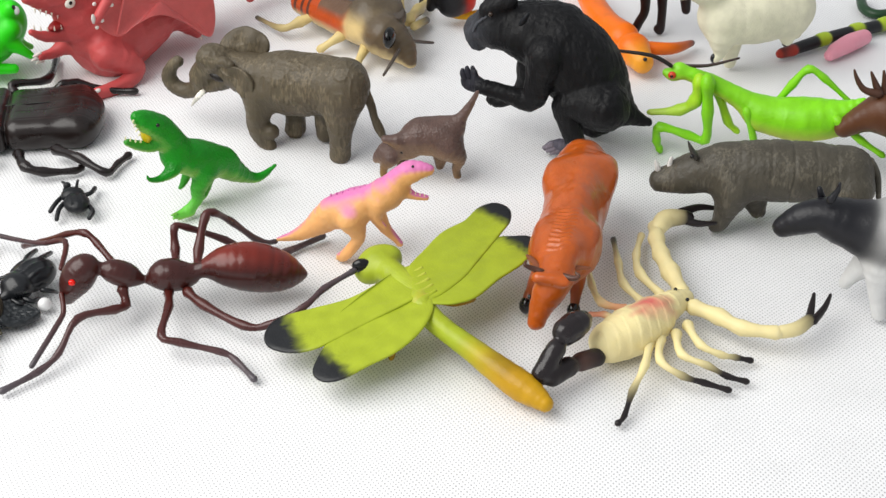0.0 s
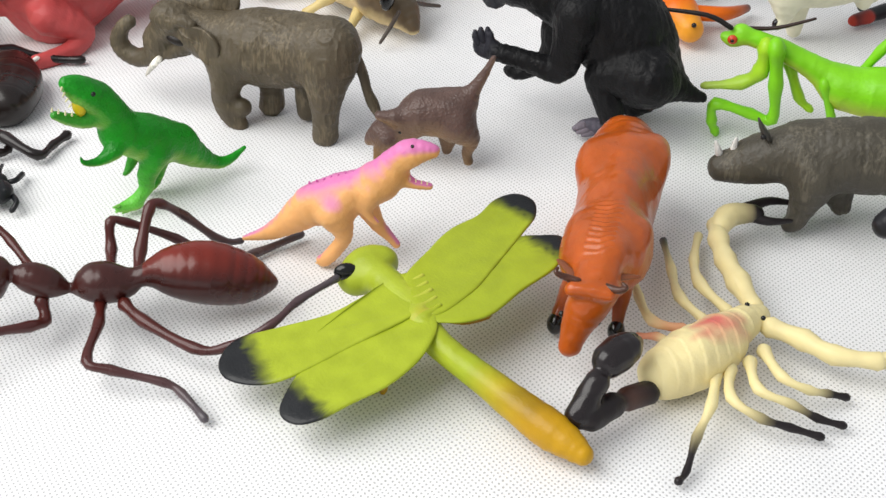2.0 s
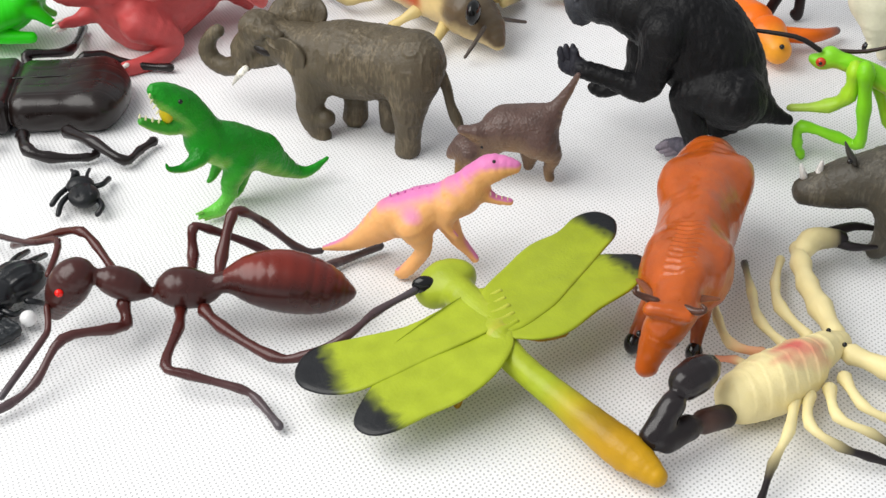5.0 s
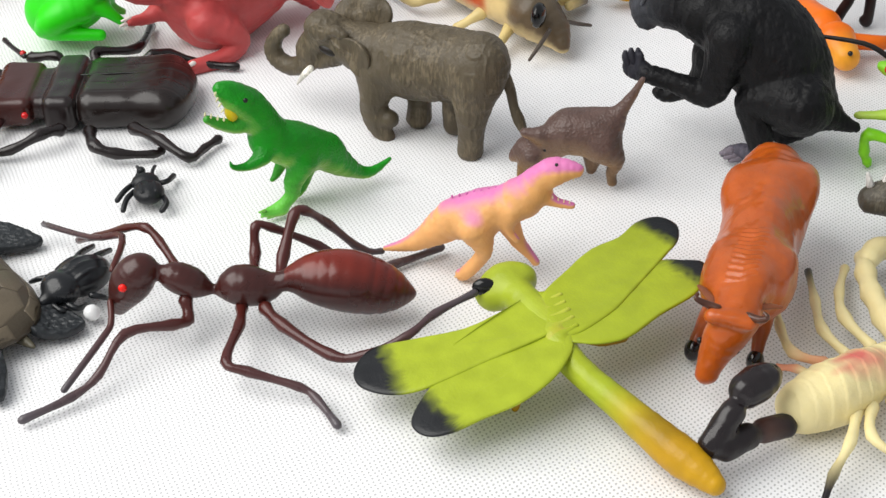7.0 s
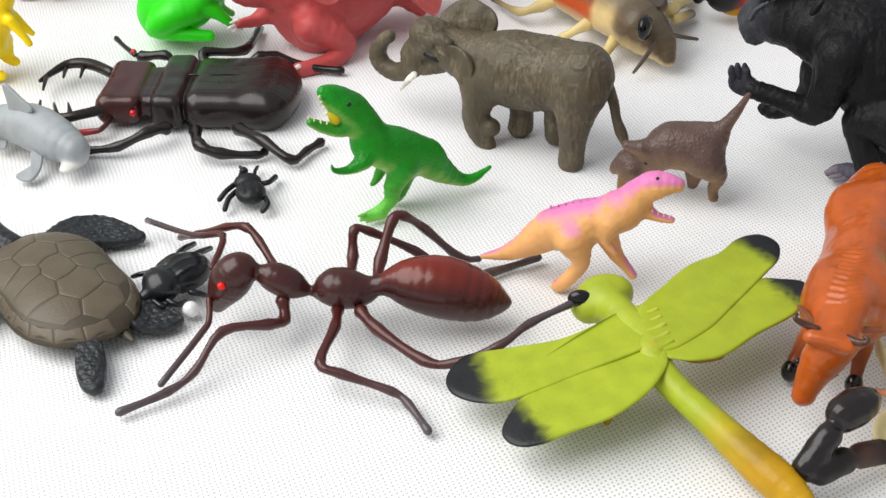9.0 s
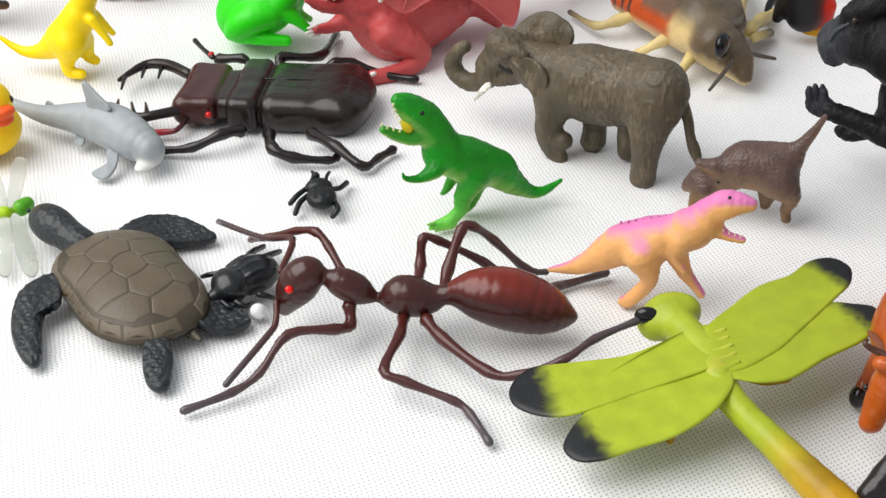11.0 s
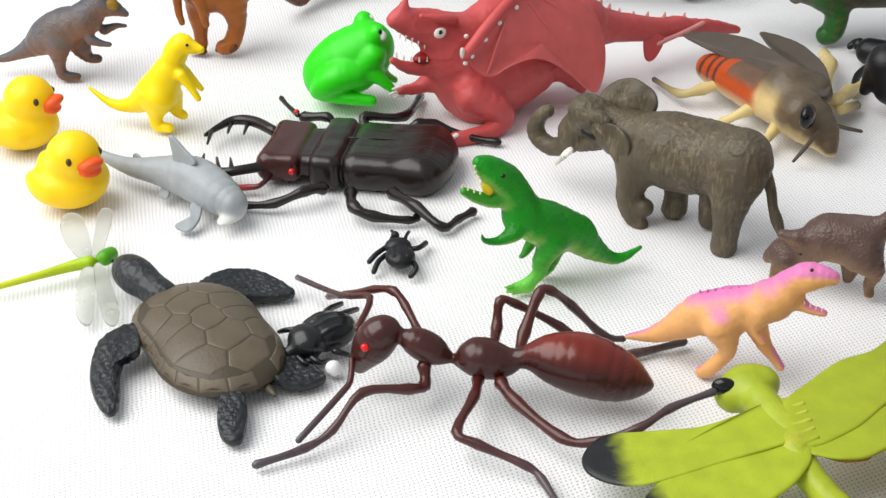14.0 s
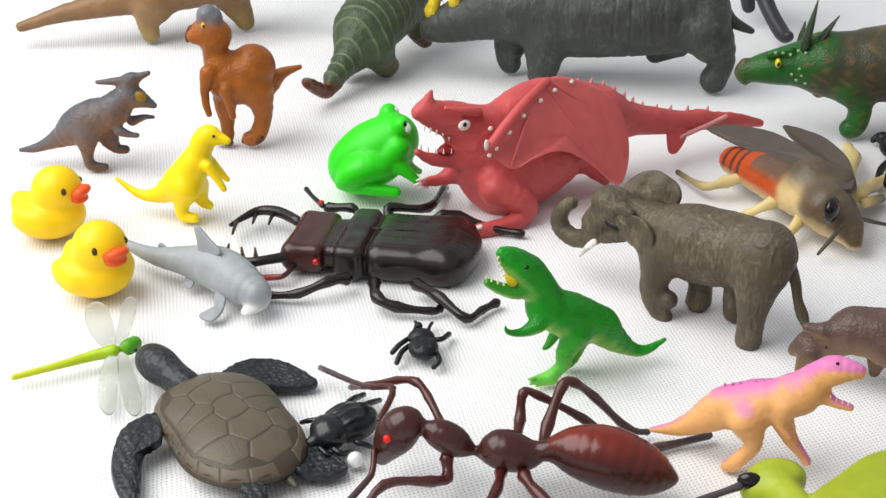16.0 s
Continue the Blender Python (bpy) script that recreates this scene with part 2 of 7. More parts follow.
        def vertex_normals(p):
            face_n = np.cross(p[quads[:, 2]] - p[quads[:, 0]], p[quads[:, 3]] - p[quads[:, 1]])
            out = np.stack([np.bincount(quads.ravel(), np.repeat(face_n[:, k], 4), len(p)) for k in range(3)], 1)
            return out / np.maximum(np.linalg.norm(out, axis=1), 1e-9)[:, None]

        smooth = vertex_normals(verts)
        flat_verts, flat_normals = verts, smooth
        if relief:
            verts = verts + smooth * relief(verts, smooth)[:, None]
            smooth = vertex_normals(verts)
        dist, near, col = [], [], []
        for prim in self.prims:
            d, t = self.distance(prim, flat_verts)
            dist.append(d)
            col.append(prim[5] + (prim[6] - prim[5]) * t[:, None] if prim[0] == "tube" else np.tile(prim[5], (len(verts), 1)))
        dist = np.array(dist)
        w = np.exp(-(dist - dist.min(0)) / soft)
        w /= w.sum(0)
        colours = (w[:, :, None] * np.array(col)).sum(0)
        if paint:
            colours = paint(flat_verts, flat_normals, colours)
        names = []
        for prim in self.prims:
            if prim[1] not in names:
                names.append(prim[1])
        owner = np.array([names.index(p[1]) for p in self.prims])[dist.argmin(0)]
        face_owner = np.sort(owner[quads], 1)[:, 1]
        for k, part in enumerate(names):
            mine = quads[face_owner == k]
            if not len(mine):
                continue
            used, back = np.unique(mine, return_inverse=True)
            label, material = self.looks.get(part, ("", None))
            plain = part.rstrip("0123456789_")
            self.parts[part] = solid(plain, verts[used] / 1000, back.reshape(-1, 4).tolist(), colours[used],
                                     material or self.mat, self.root, label, smooth[used])
        self.prims = []

    def limb(self, part, colour, *joints, end=None, label="", under=None, sides=10, bend=True, flat=1.0, material=None, power=2.4, knots=0.0, thick=1.0, turn=None):
        """A swept limb through joints (x, y, z, radius) as a part of its own; knots: how much it swells at its joints; turn: where along it the end colour sets in."""
        j = np.array(joints, float)
        if bend and len(j) > 2:
            rows = []
            for i in range(len(j) - 1):
                p0, p1, p2, p3 = j[max(i - 1, 0)], j[i], j[i + 1], j[min(i + 2, len(j) - 1)]
                for t in np.linspace(0, 1, 5)[:-1]:
                    rows.append(0.5 * (2 * p1 + (p2 - p0) * t + (2 * p0 - 5 * p1 + 4 * p2 - p3) * t * t + (3 * p1 - p0 - 3 * p2 + p3) * t ** 3))
            j = np.array(rows + [j[-1]])
            if knots:
                j[:, 3] *= 1 + knots * (np.array([0.75, 0.1, -0.35, 0.05] * (len(rows) // 4) + [0.6]))
        j[:, 3] *= thick
        way = np.gradient(j[:, :3], axis=0)
        way /= np.linalg.norm(way, axis=1)[:, None]
        r0, r1 = j[0, 3], j[-1, 3]
        caps0 = [(j[0, :3] - way[0] * r0 * s, r0 * c, 0) for s, c in ((0.98, 0.2), (0.75, 0.66))]
        caps1 = [(j[-1, :3] + way[-1] * r1 * s, r1 * c, -1) for s, c in ((0.75, 0.66), (0.98, 0.2))]
        rings = caps0 + [(j[i, :3], j[i, 3], i) for i in range(len(j))] + caps1
        up = np.array((0.0, 0, 1)) if abs(way[0][2]) < 0.9 else np.array((1.0, 0, 0))
        verts, cols = [], []
        c0, c1 = np.array(colour), np.array(end or colour)
        for k, (p, r, i) in enumerate(rings):
            side = np.cross(way[i], up)
            side /= np.linalg.norm(side)
            up = np.cross(side, way[i])
            for s in range(sides):
                a = 2 * math.pi * s / sides
                verts.append((p + r * (math.cos(a) * side + math.sin(a) * up * flat)) / 1000)
                u = min(max((k - 2) / max(len(j) - 1, 1), 0), 1)
                u = min(max((u - turn[0]) / (turn[1] - turn[0]), 0), 1) if turn else u ** power
                cols.append(c0 + (c1 - c0) * u)
        faces = [tuple(range(sides))[::-1], tuple(range((len(rings) - 1) * sides, len(rings) * sides))]
        for k in range(len(rings) - 1):
            for s in range(sides):
                a, b = k * sides + s, k * sides + (s + 1) % sides
                faces.append((a, b, b + sides, a + sides))
        self.parts[part] = solid(part, verts, faces, cols, material or self.mat, self.holder(under), label)

    def ball(self, part, colour, centre, radii, turn=0, pitch=0, label="", material=None, under=None, spot=None):
        """A small ellipsoid part; spot: a colour for its pole along x."""
        rot = np.array(Euler((0, radians(-pitch), radians(turn))).to_matrix())
        radii = np.array((radii,) * 3 if isinstance(radii, (int, float)) else radii, float)
        us, vs = 16, 9
        unit, faces = [], []
        for v in range(vs):
            th = math.pi * (v + 0.15) / (vs - 0.7)
            for u in range(us):
                ph = 2 * math.pi * u / us
                unit.append((math.cos(th), math.sin(th) * math.cos(ph), math.sin(th) * math.sin(ph)))
        for v in range(vs - 1):
            for u in range(us):
                a, b = v * us + u, v * us + (u + 1) % us
                faces.append((a, b, b + us, a + us))
        faces += [tuple(range(us))[::-1], tuple(range((vs - 1) * us, vs * us))]
        unit = np.array(unit)
        verts = (np.array(centre) + (unit * radii) @ rot.T) / 1000
        cols = np.tile(np.array(colour, float), (len(unit), 1))
        if spot:
            cols[unit[:, 0] > 0.72] = spot
        self.parts[part] = solid(part, verts, faces, cols, material or WET, self.holder(under), label)

    def ring(self, part, colour, centre, radius, thick, under=None):
        """A raised or inlaid hoop round the long axis of the body."""
        n, m, verts, faces = 32, 6, [], []
        for i in range(n):
            a = 2 * math.pi * i / n
            for k in range(m):
                b = 2 * math.pi * k / m
                r = radius + thick * (math.cos(b) - 0.4)
                verts.append((np.array(centre) + (thick * math.sin(b), r * math.cos(a), r * math.sin(a))) / 1000)
                faces.append((i * m + k, i * m + (k + 1) % m, (i + 1) % n * m + (k + 1) % m, (i + 1) % n * m + k))
        self.parts[part] = solid(part, verts, faces, colour, self.mat, self.holder(under))

    def plate(self, part, colour, thick, *outline, label="", under=None, material=None, tip=None, tip_from=None, tip_at=None, bow=0.0, rounds=5, relief=None):
        """A thin plate with a rounded rim and bowed faces inside a smooth outline of points; tip: a second colour past tip_from of the way to tip_at."""
        o = np.array(outline, float)
        ring = []
        for i in range(len(o)):
            p0, p1, p2, p3 = o[i - 1], o[i], o[(i + 1) % len(o)], o[(i + 2) % len(o)]
            for t in np.linspace(0, 1, rounds + 1)[:-1]:
                ring.append(0.5 * (2 * p1 + (p2 - p0) * t + (2 * p0 - 5 * p1 + 4 * p2 - p3) * t * t + (3 * p1 - p0 - 3 * p2 + p3) * t ** 3))
        ring = np.array(ring)
        mid = ring.mean(0)
        nrm = np.zeros(3)
        for i in range(len(ring)):
            nrm += np.cross(ring[i] - mid, ring[(i + 1) % len(ring)] - mid)
        nrm /= np.linalg.norm(nrm)
        m, verts, faces = len(ring), [], []
        steps = [(1.0, 0.0), (0.98, 0.35), (0.93, 0.5)] + [(0.88 - 0.055 * i, 0.5) for i in range(16)]
        layers = [(s, h) for s, h in steps] + [(s, -h) for s, h in steps[1:]]
        for s, h in layers:
            lift = bow * (1 - s * s)
            verts += [mid + (p - mid) * s + nrm * (h * thick + lift) for p in ring]
        verts += [mid + nrm * (0.5 * thick + bow), mid - nrm * (0.5 * thick - bow)]
        count = len(steps)
        top = list(range(count))
        low = [0] + list(range(count, 2 * count - 1))
        for seq, centre, flip in ((top, len(verts) - 2, False), (low, len(verts) - 1, True)):
            for a, b in zip(seq, seq[1:]):
                for i in range(m):
                    q = (a * m + i, a * m + (i + 1) % m, b * m + (i + 1) % m, b * m + i)
                    faces.append(q[::-1] if flip else q)
            for i in range(m):
                q = (seq[-1] * m + i, seq[-1] * m + (i + 1) % m, centre)
                faces.append(q[::-1] if flip else q)
        verts = np.array(verts)
        if relief:
            verts = verts + nrm * relief(verts, np.tile(nrm, (len(verts), 1)))[:, None]
        cols = np.tile(np.array(colour, float), (len(verts), 1))
        if tip is not None:
            root, far = mid + (mid - np.array(tip_at)), np.array(tip_at, float)
            t = (verts - root) @ (far - root) / ((far - root) @ (far - root))
            k = np.clip((t + 0.025 * lumps(verts, 0.5, 0.5, 0.5, 5) - tip_from) / 0.09 + 0.5, 0, 1)[:, None]
            cols = cols * (1 - k) + np.array(tip) * k
        self.parts[part] = solid(part, verts / 1000, faces, cols, material or self.mat, self.holder(under), label)


def mixed(a, b, k):
    """Colours a and b mixed by weights k."""
    k = np.clip(k, 0, 1)[:, None]
    return a * (1 - k) + np.array(b) * k


def lumps(v, fx, fy, fz, seed=0):
    """Smooth noise from -1 to 1 at points v; fx, fy, fz: bumps for each millimetre along the axes."""
    p = v * np.array((fx, fy, fz)) + seed * 17.31
    base = np.floor(p).astype(np.int64)
    w = p - base
    w = w * w * (3 - 2 * w)
    total = np.zeros(len(v))
    for i in (0, 1):
        for j in (0, 1):
            for k in (0, 1):
                h = (base[:, 0] + i) * 374761393 + (base[:, 1] + j) * 668265263 + (base[:, 2] + k) * 2147483647
                h = (h ^ (h >> 13)) * 1274126177 & 0x7FFFFFFF
                h = (h ^ (h >> 16)) & 0xFFFF
                total += (h / 32767.5 - 1) * abs(1 - i - w[:, 0]) * abs(1 - j - w[:, 1]) * abs(1 - k - w[:, 2])
    return total


def fold(a, sharp=4.0):
    """Thin raised lines where the noise a passes zero."""
    return np.exp(-(a * sharp) ** 2)


# ---- relief of the moulded surfaces, in millimetres ----
def elephant_skin(v, n):
    trunk = np.clip((v[:, 0] - 60) / 6, 0, 1)
    rings = np.sin(1.9 * (v[:, 2] + 0.6 * v[:, 0])) * 0.08 * trunk
    skin = fold(lumps(v, 0.42, 0.42, 0.12, 1)) * np.clip(lumps(v, 0.09, 0.09, 0.09, 2) + 0.55, 0, 1)
    across = fold(lumps(v, 0.13, 0.2, 0.5, 3)) * np.clip(lumps(v, 0.08, 0.08, 0.08, 4), 0, 1)
    return rings + (0.55 * skin + 0.5 * across) * (1 - trunk) + 0.5 * lumps(v, 0.12, 0.12, 0.12, 6)


def ear_folds(v, n):
    return 0.45 * np.sin(0.55 * v[:, 0] + 0.2 * v[:, 2]) + 0.3 * lumps(v, 0.3, 0.3, 0.15, 8)


def flipper_scales(v, n):
    """Overlapping scales in rows."""
    a, b = 0.42 * v[:, 0] + 0.25 * v[:, 1], -0.25 * v[:, 0] + 0.42 * v[:, 1]
    return 0.6 * (np.abs(np.sin(a * 1.5 + np.floor(b) * 1.57)) + (b % 1.0) - 0.8)


def wing_veins(v, n):
    return 0.16 * fold(lumps(v, 0.16, 0.05, 0.1, 3), 6) + 0.2 * lumps(v, 0.09, 0.06, 0.09, 4)


def scorpion_plates(v, n):
    """Overlapping back plates, each ending in a raised hem."""
    along = (v[:, 0] + 30) / 5.6 + 0.05 * np.abs(v[:, 1])
    hem = (1 - along % 1.0) ** 2
    return (0.3 * hem - 0.1) * np.clip(n[:, 2] + 0.55, 0, 1) * (v[:, 0] < 21) + 0.25 * lumps(v, 0.25, 0.25, 0.25, 2)


def tail_knobs(v, n):
    return 0.35 * lumps(v, 0.22, 0.5, 0.3, 5)


def bull_hide(v, n):
    mane = (np.abs(v[:, 1] - 2) < 5) * np.clip((v[:, 0] - 2) / 10, 0, 1) * (v[:, 0] < 38)
    curls = np.sin(2.0 * v[:, 0] + 0.8 * np.abs(v[:, 1] - 2))
    return 0.32 * curls * mane + 0.9 * lumps(v, 0.09, 0.12, 0.12, 3) + 0.14 * lumps(v, 0.4, 0.4, 0.4, 4)


def ape_fur(v, n):
    strands = lumps(v, 0.8, 0.8, 0.2, 1) + 0.7 * lumps(v, 0.45, 0.45, 0.12, 2)
    return 0.35 * strands + 0.8 * lumps(v, 0.1, 0.1, 0.08, 3)


def rhino_skin(v, n):
    flank = np.clip(1 - np.abs(v[:, 0] + 2) / 36, 0, 1)
    rings = fold(np.sin(0.30 * v[:, 0] + 0.5 * lumps(v, 0.06, 0.06, 0.06, 2)), 5) * flank
    return -0.55 * rings + 0.5 * lumps(v, 0.12, 0.12, 0.12, 4) + 0.22 * lumps(v, 0.7, 0.7, 0.25, 5)


def reptile_skin(v, n):
    return 0.12 * lumps(v, 0.75, 0.75, 0.75, 1) + 0.35 * lumps(v, 0.16, 0.16, 0.16, 2)


def dragon_skin(v, n):
    return 0.8 * lumps(v, 0.07, 0.07, 0.07, 1) + 0.3 * fold(lumps(v, 0.12, 0.12, 0.2, 2), 4) + 0.1 * lumps(v, 0.5, 0.5, 0.5, 3)


def beetle_back(v, n):
    """Shallow lengthwise grooves on the wing cases, a slight waviness elsewhere."""
    case = np.clip((-2 - v[:, 0]) / 4, 0, 1) * np.clip(n[:, 2], 0, 1)
    return -0.2 * fold(np.sin(0.36 * v[:, 1]), 5) * case + 0.25 * lumps(v, 0.14, 0.14, 0.14, 5)


def armour_ribs(v, n):
    return 0.7 * fold(np.sin(0.42 * v[:, 0]), 4) * np.clip(n[:, 2] + 0.5, 0, 1) * (v[:, 2] > 12) + 0.3 * lumps(v, 0.3, 0.3, 0.3, 3)


def membrane_folds(v, n):
    return 0.7 * lumps(v, 0.06, 0.06, 0.05, 4) + 0.3 * fold(lumps(v, 0.1, 0.1, 0.04, 6), 4)


# ---- the toys ----
def mantis_paint(v, n, c):
    return mixed(c, (0.55, 0.55, 0.05), 0.8 * np.clip(-n[:, 2] * 1.2 + 0.1, 0, 1))


def dragonfly_paint(v, n, c):
    """Orange flush where the wings meet the tail, brownish top near its end."""
    c = mixed(c, (0.55, 0.30, 0.03), 0.55 * (1 - np.hypot(v[:, 0] - 2, v[:, 1] - 13) / 11))
    tail = np.clip((-18 - v[:, 0]) / 30, 0, 1)
    c = mixed(mixed(c, (0.335, 0.405, 0.018), (v[:, 0] < 8) * (1 - tail)), (0.50, 0.27, 0.003), tail)
    return mixed(c, (0.16, 0.10, 0.005), 0.45 * np.clip((n[:, 2] - 0.3) * 1.5, 0, 1) * np.clip((-30 - v[:, 0]) / 8, 0, 1) * np.clip((v[:, 0] + 52) / 8, 0, 1))


def bull_paint(v, n, c):
    """Thin dark wash in the hollows and along the mane."""
    return mixed(c, (0.22, 0.035, 0.006), 0.45 * np.clip(lumps(v, 0.09, 0.12, 0.1, 7) + 0.1, 0, 1))


def green_back(v, n, c):
    spine = np.clip((n[:, 2] - 0.2) / 0.6, 0, 1) * (v[:, 2] > 10)
    c = mixed(c, (0.008, 0.11, 0.012), spine * 0.3)
    return mixed(c, (0.32, 0.55, 0.09), np.clip((-n[:, 2] - 0.1) / 0.5, 0, 1) * 0.7)


def pink_back(v, n, c):
    return mixed(c, (0.66, 0.19, 0.42), (n[:, 2] - 0.3 + 0.2 * np.clip((v[:, 0] - 22) / 6, -1, 0.6)) / 0.35)


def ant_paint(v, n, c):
    """Rear body turns redder the more its surface faces up."""
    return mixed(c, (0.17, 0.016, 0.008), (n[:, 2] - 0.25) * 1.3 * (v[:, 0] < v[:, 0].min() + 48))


def rust_belly(v, n, c):
    c = mixed(c, (0.22, 0.085, 0.03), (-n[:, 2] + 0.35) * 0.9)
    return mixed(c, (0.075, 0.08, 0.10), np.clip(n[:, 2] - 0.35, 0, 1) * 1.2)


def armour_stripes(v, n, c):
    bands = fold(np.sin(0.42 * v[:, 0]), 4) * np.clip(n[:, 2] + 0.5, 0, 1) * (v[:, 2] > 12)
    return mixed(c, (0.17, 0.21, 0.11), 0.75 * bands)


def tan_belly(v, n, c):
    return mixed(c, (0.36, 0.22, 0.10), (-n[:, 2] + 0.15) * 0.8)


def red_patch(v, n, c):
    mid = v[:, 0].mean() + 4
    blot = 1.25 - np.hypot((v[:, 0] - mid) / 13, (v[:, 1] - 1) / 6.5) + 0.35 * lumps(v, 0.2, 0.35, 0.2, 9)
    return mixed(c, (0.66, 0.16, 0.13), 0.9 * blot)


def wasp_bands(v, n, c):
    x0 = v[:, 0].min()
    band = (np.sin((v[:, 0] - x0) * 0.85) > 0.35) & (v[:, 0] < x0 + 27)
    c = mixed(c, (0.03, 0.02, 0.015), band * 0.85)
    fuzz = (v[:, 0] > x0 + 33) * np.clip((n[:, 2] - 0.3) * 2.5, 0, 1)
    c = mixed(c, (0.10, 0.075, 0.048), fuzz * 0.9)
    return mixed(c, (0.62, 0.48, 0.24), (-n[:, 2] - 0.05) * 2)


def green_mottle(v, n, c):
    k = np.sin(v[:, 0] * 0.5 + 2 * np.sin(v[:, 2] * 0.4)) * np.sin(v[:, 2] * 0.55 + v[:, 1] * 0.3)
    return mixed(c, (0.16, 0.09, 0.04), (k - 0.15) * 0.7 * (v[:, 0] < v[:, 0].max() - 34))



HIDE_GREY = (0.105, 0.083, 0.052)
t = Toy("toy_elephant", "grey-brown wrinkled plastic elephant with raised trunk",
        88.2, 79.9, 141.3, SKIN)
t.tube("body", HIDE_GREY, 8, (-23.7, 0.0, 43.9, 10.7), (-13.1, 0.0, 42.1, 12.3), (0.5, 0.0, 40.5, 13.9), (14.5, 0.0, 39.4, 13.6), (25.8, 0.0, 36.3, 12.2))
t.tube("body", HIDE_GREY, 10, (-5.6, 0.0, 34.0, 12.9), (8.2, 0.0, 31.5, 13.1))
t.egg("body", HIDE_GREY, 8, (-28.6, 6.0, 42.9), (10, 9, 13))
t.tube("head", HIDE_GREY, 7, (36.2, 0.0, 37.7, 10.2), (48.3, 0.0, 41.0, 8.8), (56.3, 0.0, 38.9, 7.8), (60.0, 0.0, 33.3, 6.3))
t.egg("head", HIDE_GREY, 5, (52.1, 3.0, 46.6), (8, 8, 6))
t.tube("trunk", HIDE_GREY, 5, (61.1, 0.0, 30.2, 6.6), (64.9, 0.0, 24.0, 5.0), (72.6, 0.0, 20.7, 4.5), (79.4, 0.0, 23.2, 4.3), (81.8, 0.0, 29.3, 4.0), (78.8, 0.0, 35.6, 3.4), (75.4, 0.0, 38.5, 3.2))
t.tube("lip", HIDE_GREY, 2, (45.4, 4.0, 32.5, 3.6), (53.3, 3.0, 27.7, 2.6), (57.8, 3.0, 25.9, 1.8))
t.tube("brow", HIDE_GREY, 3, (49.5, 8.0, 44.1, 2.0), (42.6, 10.0, 47.8, 2.3), (37.6, 11.0, 47.3, 2.0))
t.tube("leg", HIDE_GREY, 6, (23.9, 6.0, 29.4, 9.1), (24.4, 8.0, 18.8, 6.9), (25.6, 8.0, 10.7, 5.7), (22.2, 8.0, 3.6, 4.4), (18.7, 8.0, -0.3, 3.9))
t.tube("leg", HIDE_GREY, 3, (23.1, 8.0, 8.5, 4.9), (17.2, 8.0, 8.6, 4.3))
t.tube("leg_2", HIDE_GREY, 4, (10.0, -9.0, 18.9, 6.2), (10.4, -9.0, 10.1, 5.4), (10.8, -9.0, 3.3, 5.5))
t.tube("leg_3", HIDE_GREY, 8, (-23.9, 5.0, 39.8, 11.1), (-24.8, 8.0, 27.7, 8.8), (-24.0, 8.0, 15.0, 6.4), (-23.2, 8.0, 6.9, 5.7), (-23.1, 8.0, 2.1, 5.7))
t.tube("leg_4", HIDE_GREY, 6, (-13.4, -8.0, 26.0, 7.5), (-8.9, -8.0, 14.9, 6.1), (-7.9, -8.0, 4.5, 5.1))
t.body(0.55, relief=elephant_skin)
t.plate("ear", HIDE_GREY, 2.0, (45.1, 9.5, 45.3), (36.4, 11.5, 47.2), (28.2, 13.5, 46.3), (23.4, 14.5, 42.0), (23.5, 14.5, 34.8), (26.3, 13.5, 29.7), (30.8, 13.5, 31.3), (34.6, 13.5, 36.3), (37.8, 12.5, 40.6), (43.8, 10.5, 42.7), label="folded hanging ear", bow=0.8, relief=ear_folds)
t.plate("ear", HIDE_GREY, 2.0, (52.1, -6.0, 44.5), (52.4, -9.0, 50.6), (46.8, -12.0, 56.5), (38.7, -13.0, 59.5), (31.0, -13.0, 57.8), (24.9, -12.0, 53.7), (24.5, -11.0, 47.6), (30.0, -9.0, 43.0), (40.5, -7.0, 40.4), bow=-1.2, relief=ear_folds)
t.limb("tail", HIDE_GREY, (-29.6, 0.0, 45.6, 3.1), (-34.9, 0.0, 39.0, 2.9), (-38.7, 0.0, 31.2, 2.4), (-40.6, 0.0, 23.6, 2.2), (-43.2, 0.0, 17.5, 2.7), (-45.7, 0.0, 12.2, 1.7), label="thin hanging tail with a tuft")
t.limb("tusk", (0.731, 0.7, 0.626), (58.4, 6.0, 25.2, 1.6), (61.9, 6.0, 21.3, 1.6), (66.1, 6.0, 15.5, 0.5), label="small white tusk")
t.limb("tusk", (0.731, 0.7, 0.626), (55.6, 2.0, 29.6, 1.0), (58.0, 2.0, 29.5, 1.0), (60.5, 2.0, 29.4, 0.8))
t.ball("mouth", (0.012, 0.008, 0.006), (47.4, 7.0, 37.1), (5.5, 3.0, 2.8), pitch=12, material=SATIN)
t.ball("eye", (0.006, 0.004, 0.003), (49.4, 9.5, 47.5), 0.8)

t = Toy("toy_turtle", "brown-shelled plastic sea turtle with dark flippers",
        -124.7, -4.3, 131.8, SATIN)
TURTLE = t
t.egg("belly", (0.334, 0.236, 0.033), 1, (-13.1, 0.8, 4.4), (25, 20, 3.6))
t.look_of("head", "dark scaly head", FLIPPER)
t.tube("head", (0.020, 0.023, 0.026), 3, (23.4, -3.3, 8.0, 7.1), (31.9, -2.8, 10.0, 6.7), (40.7, -2.5, 11.0, 7.9), (46.9, -2.8, 11.0, 7.3), (52.9, -3.9, 10.0, 4.7))
t.tube("tail", (0.057, 0.05, 0.031), 2, (-48.8, 2.1, 4.0, 2.5), (-54.8, 2.8, 4.0, 1.5), (-57.6, 3.2, 4.0, 0.8))
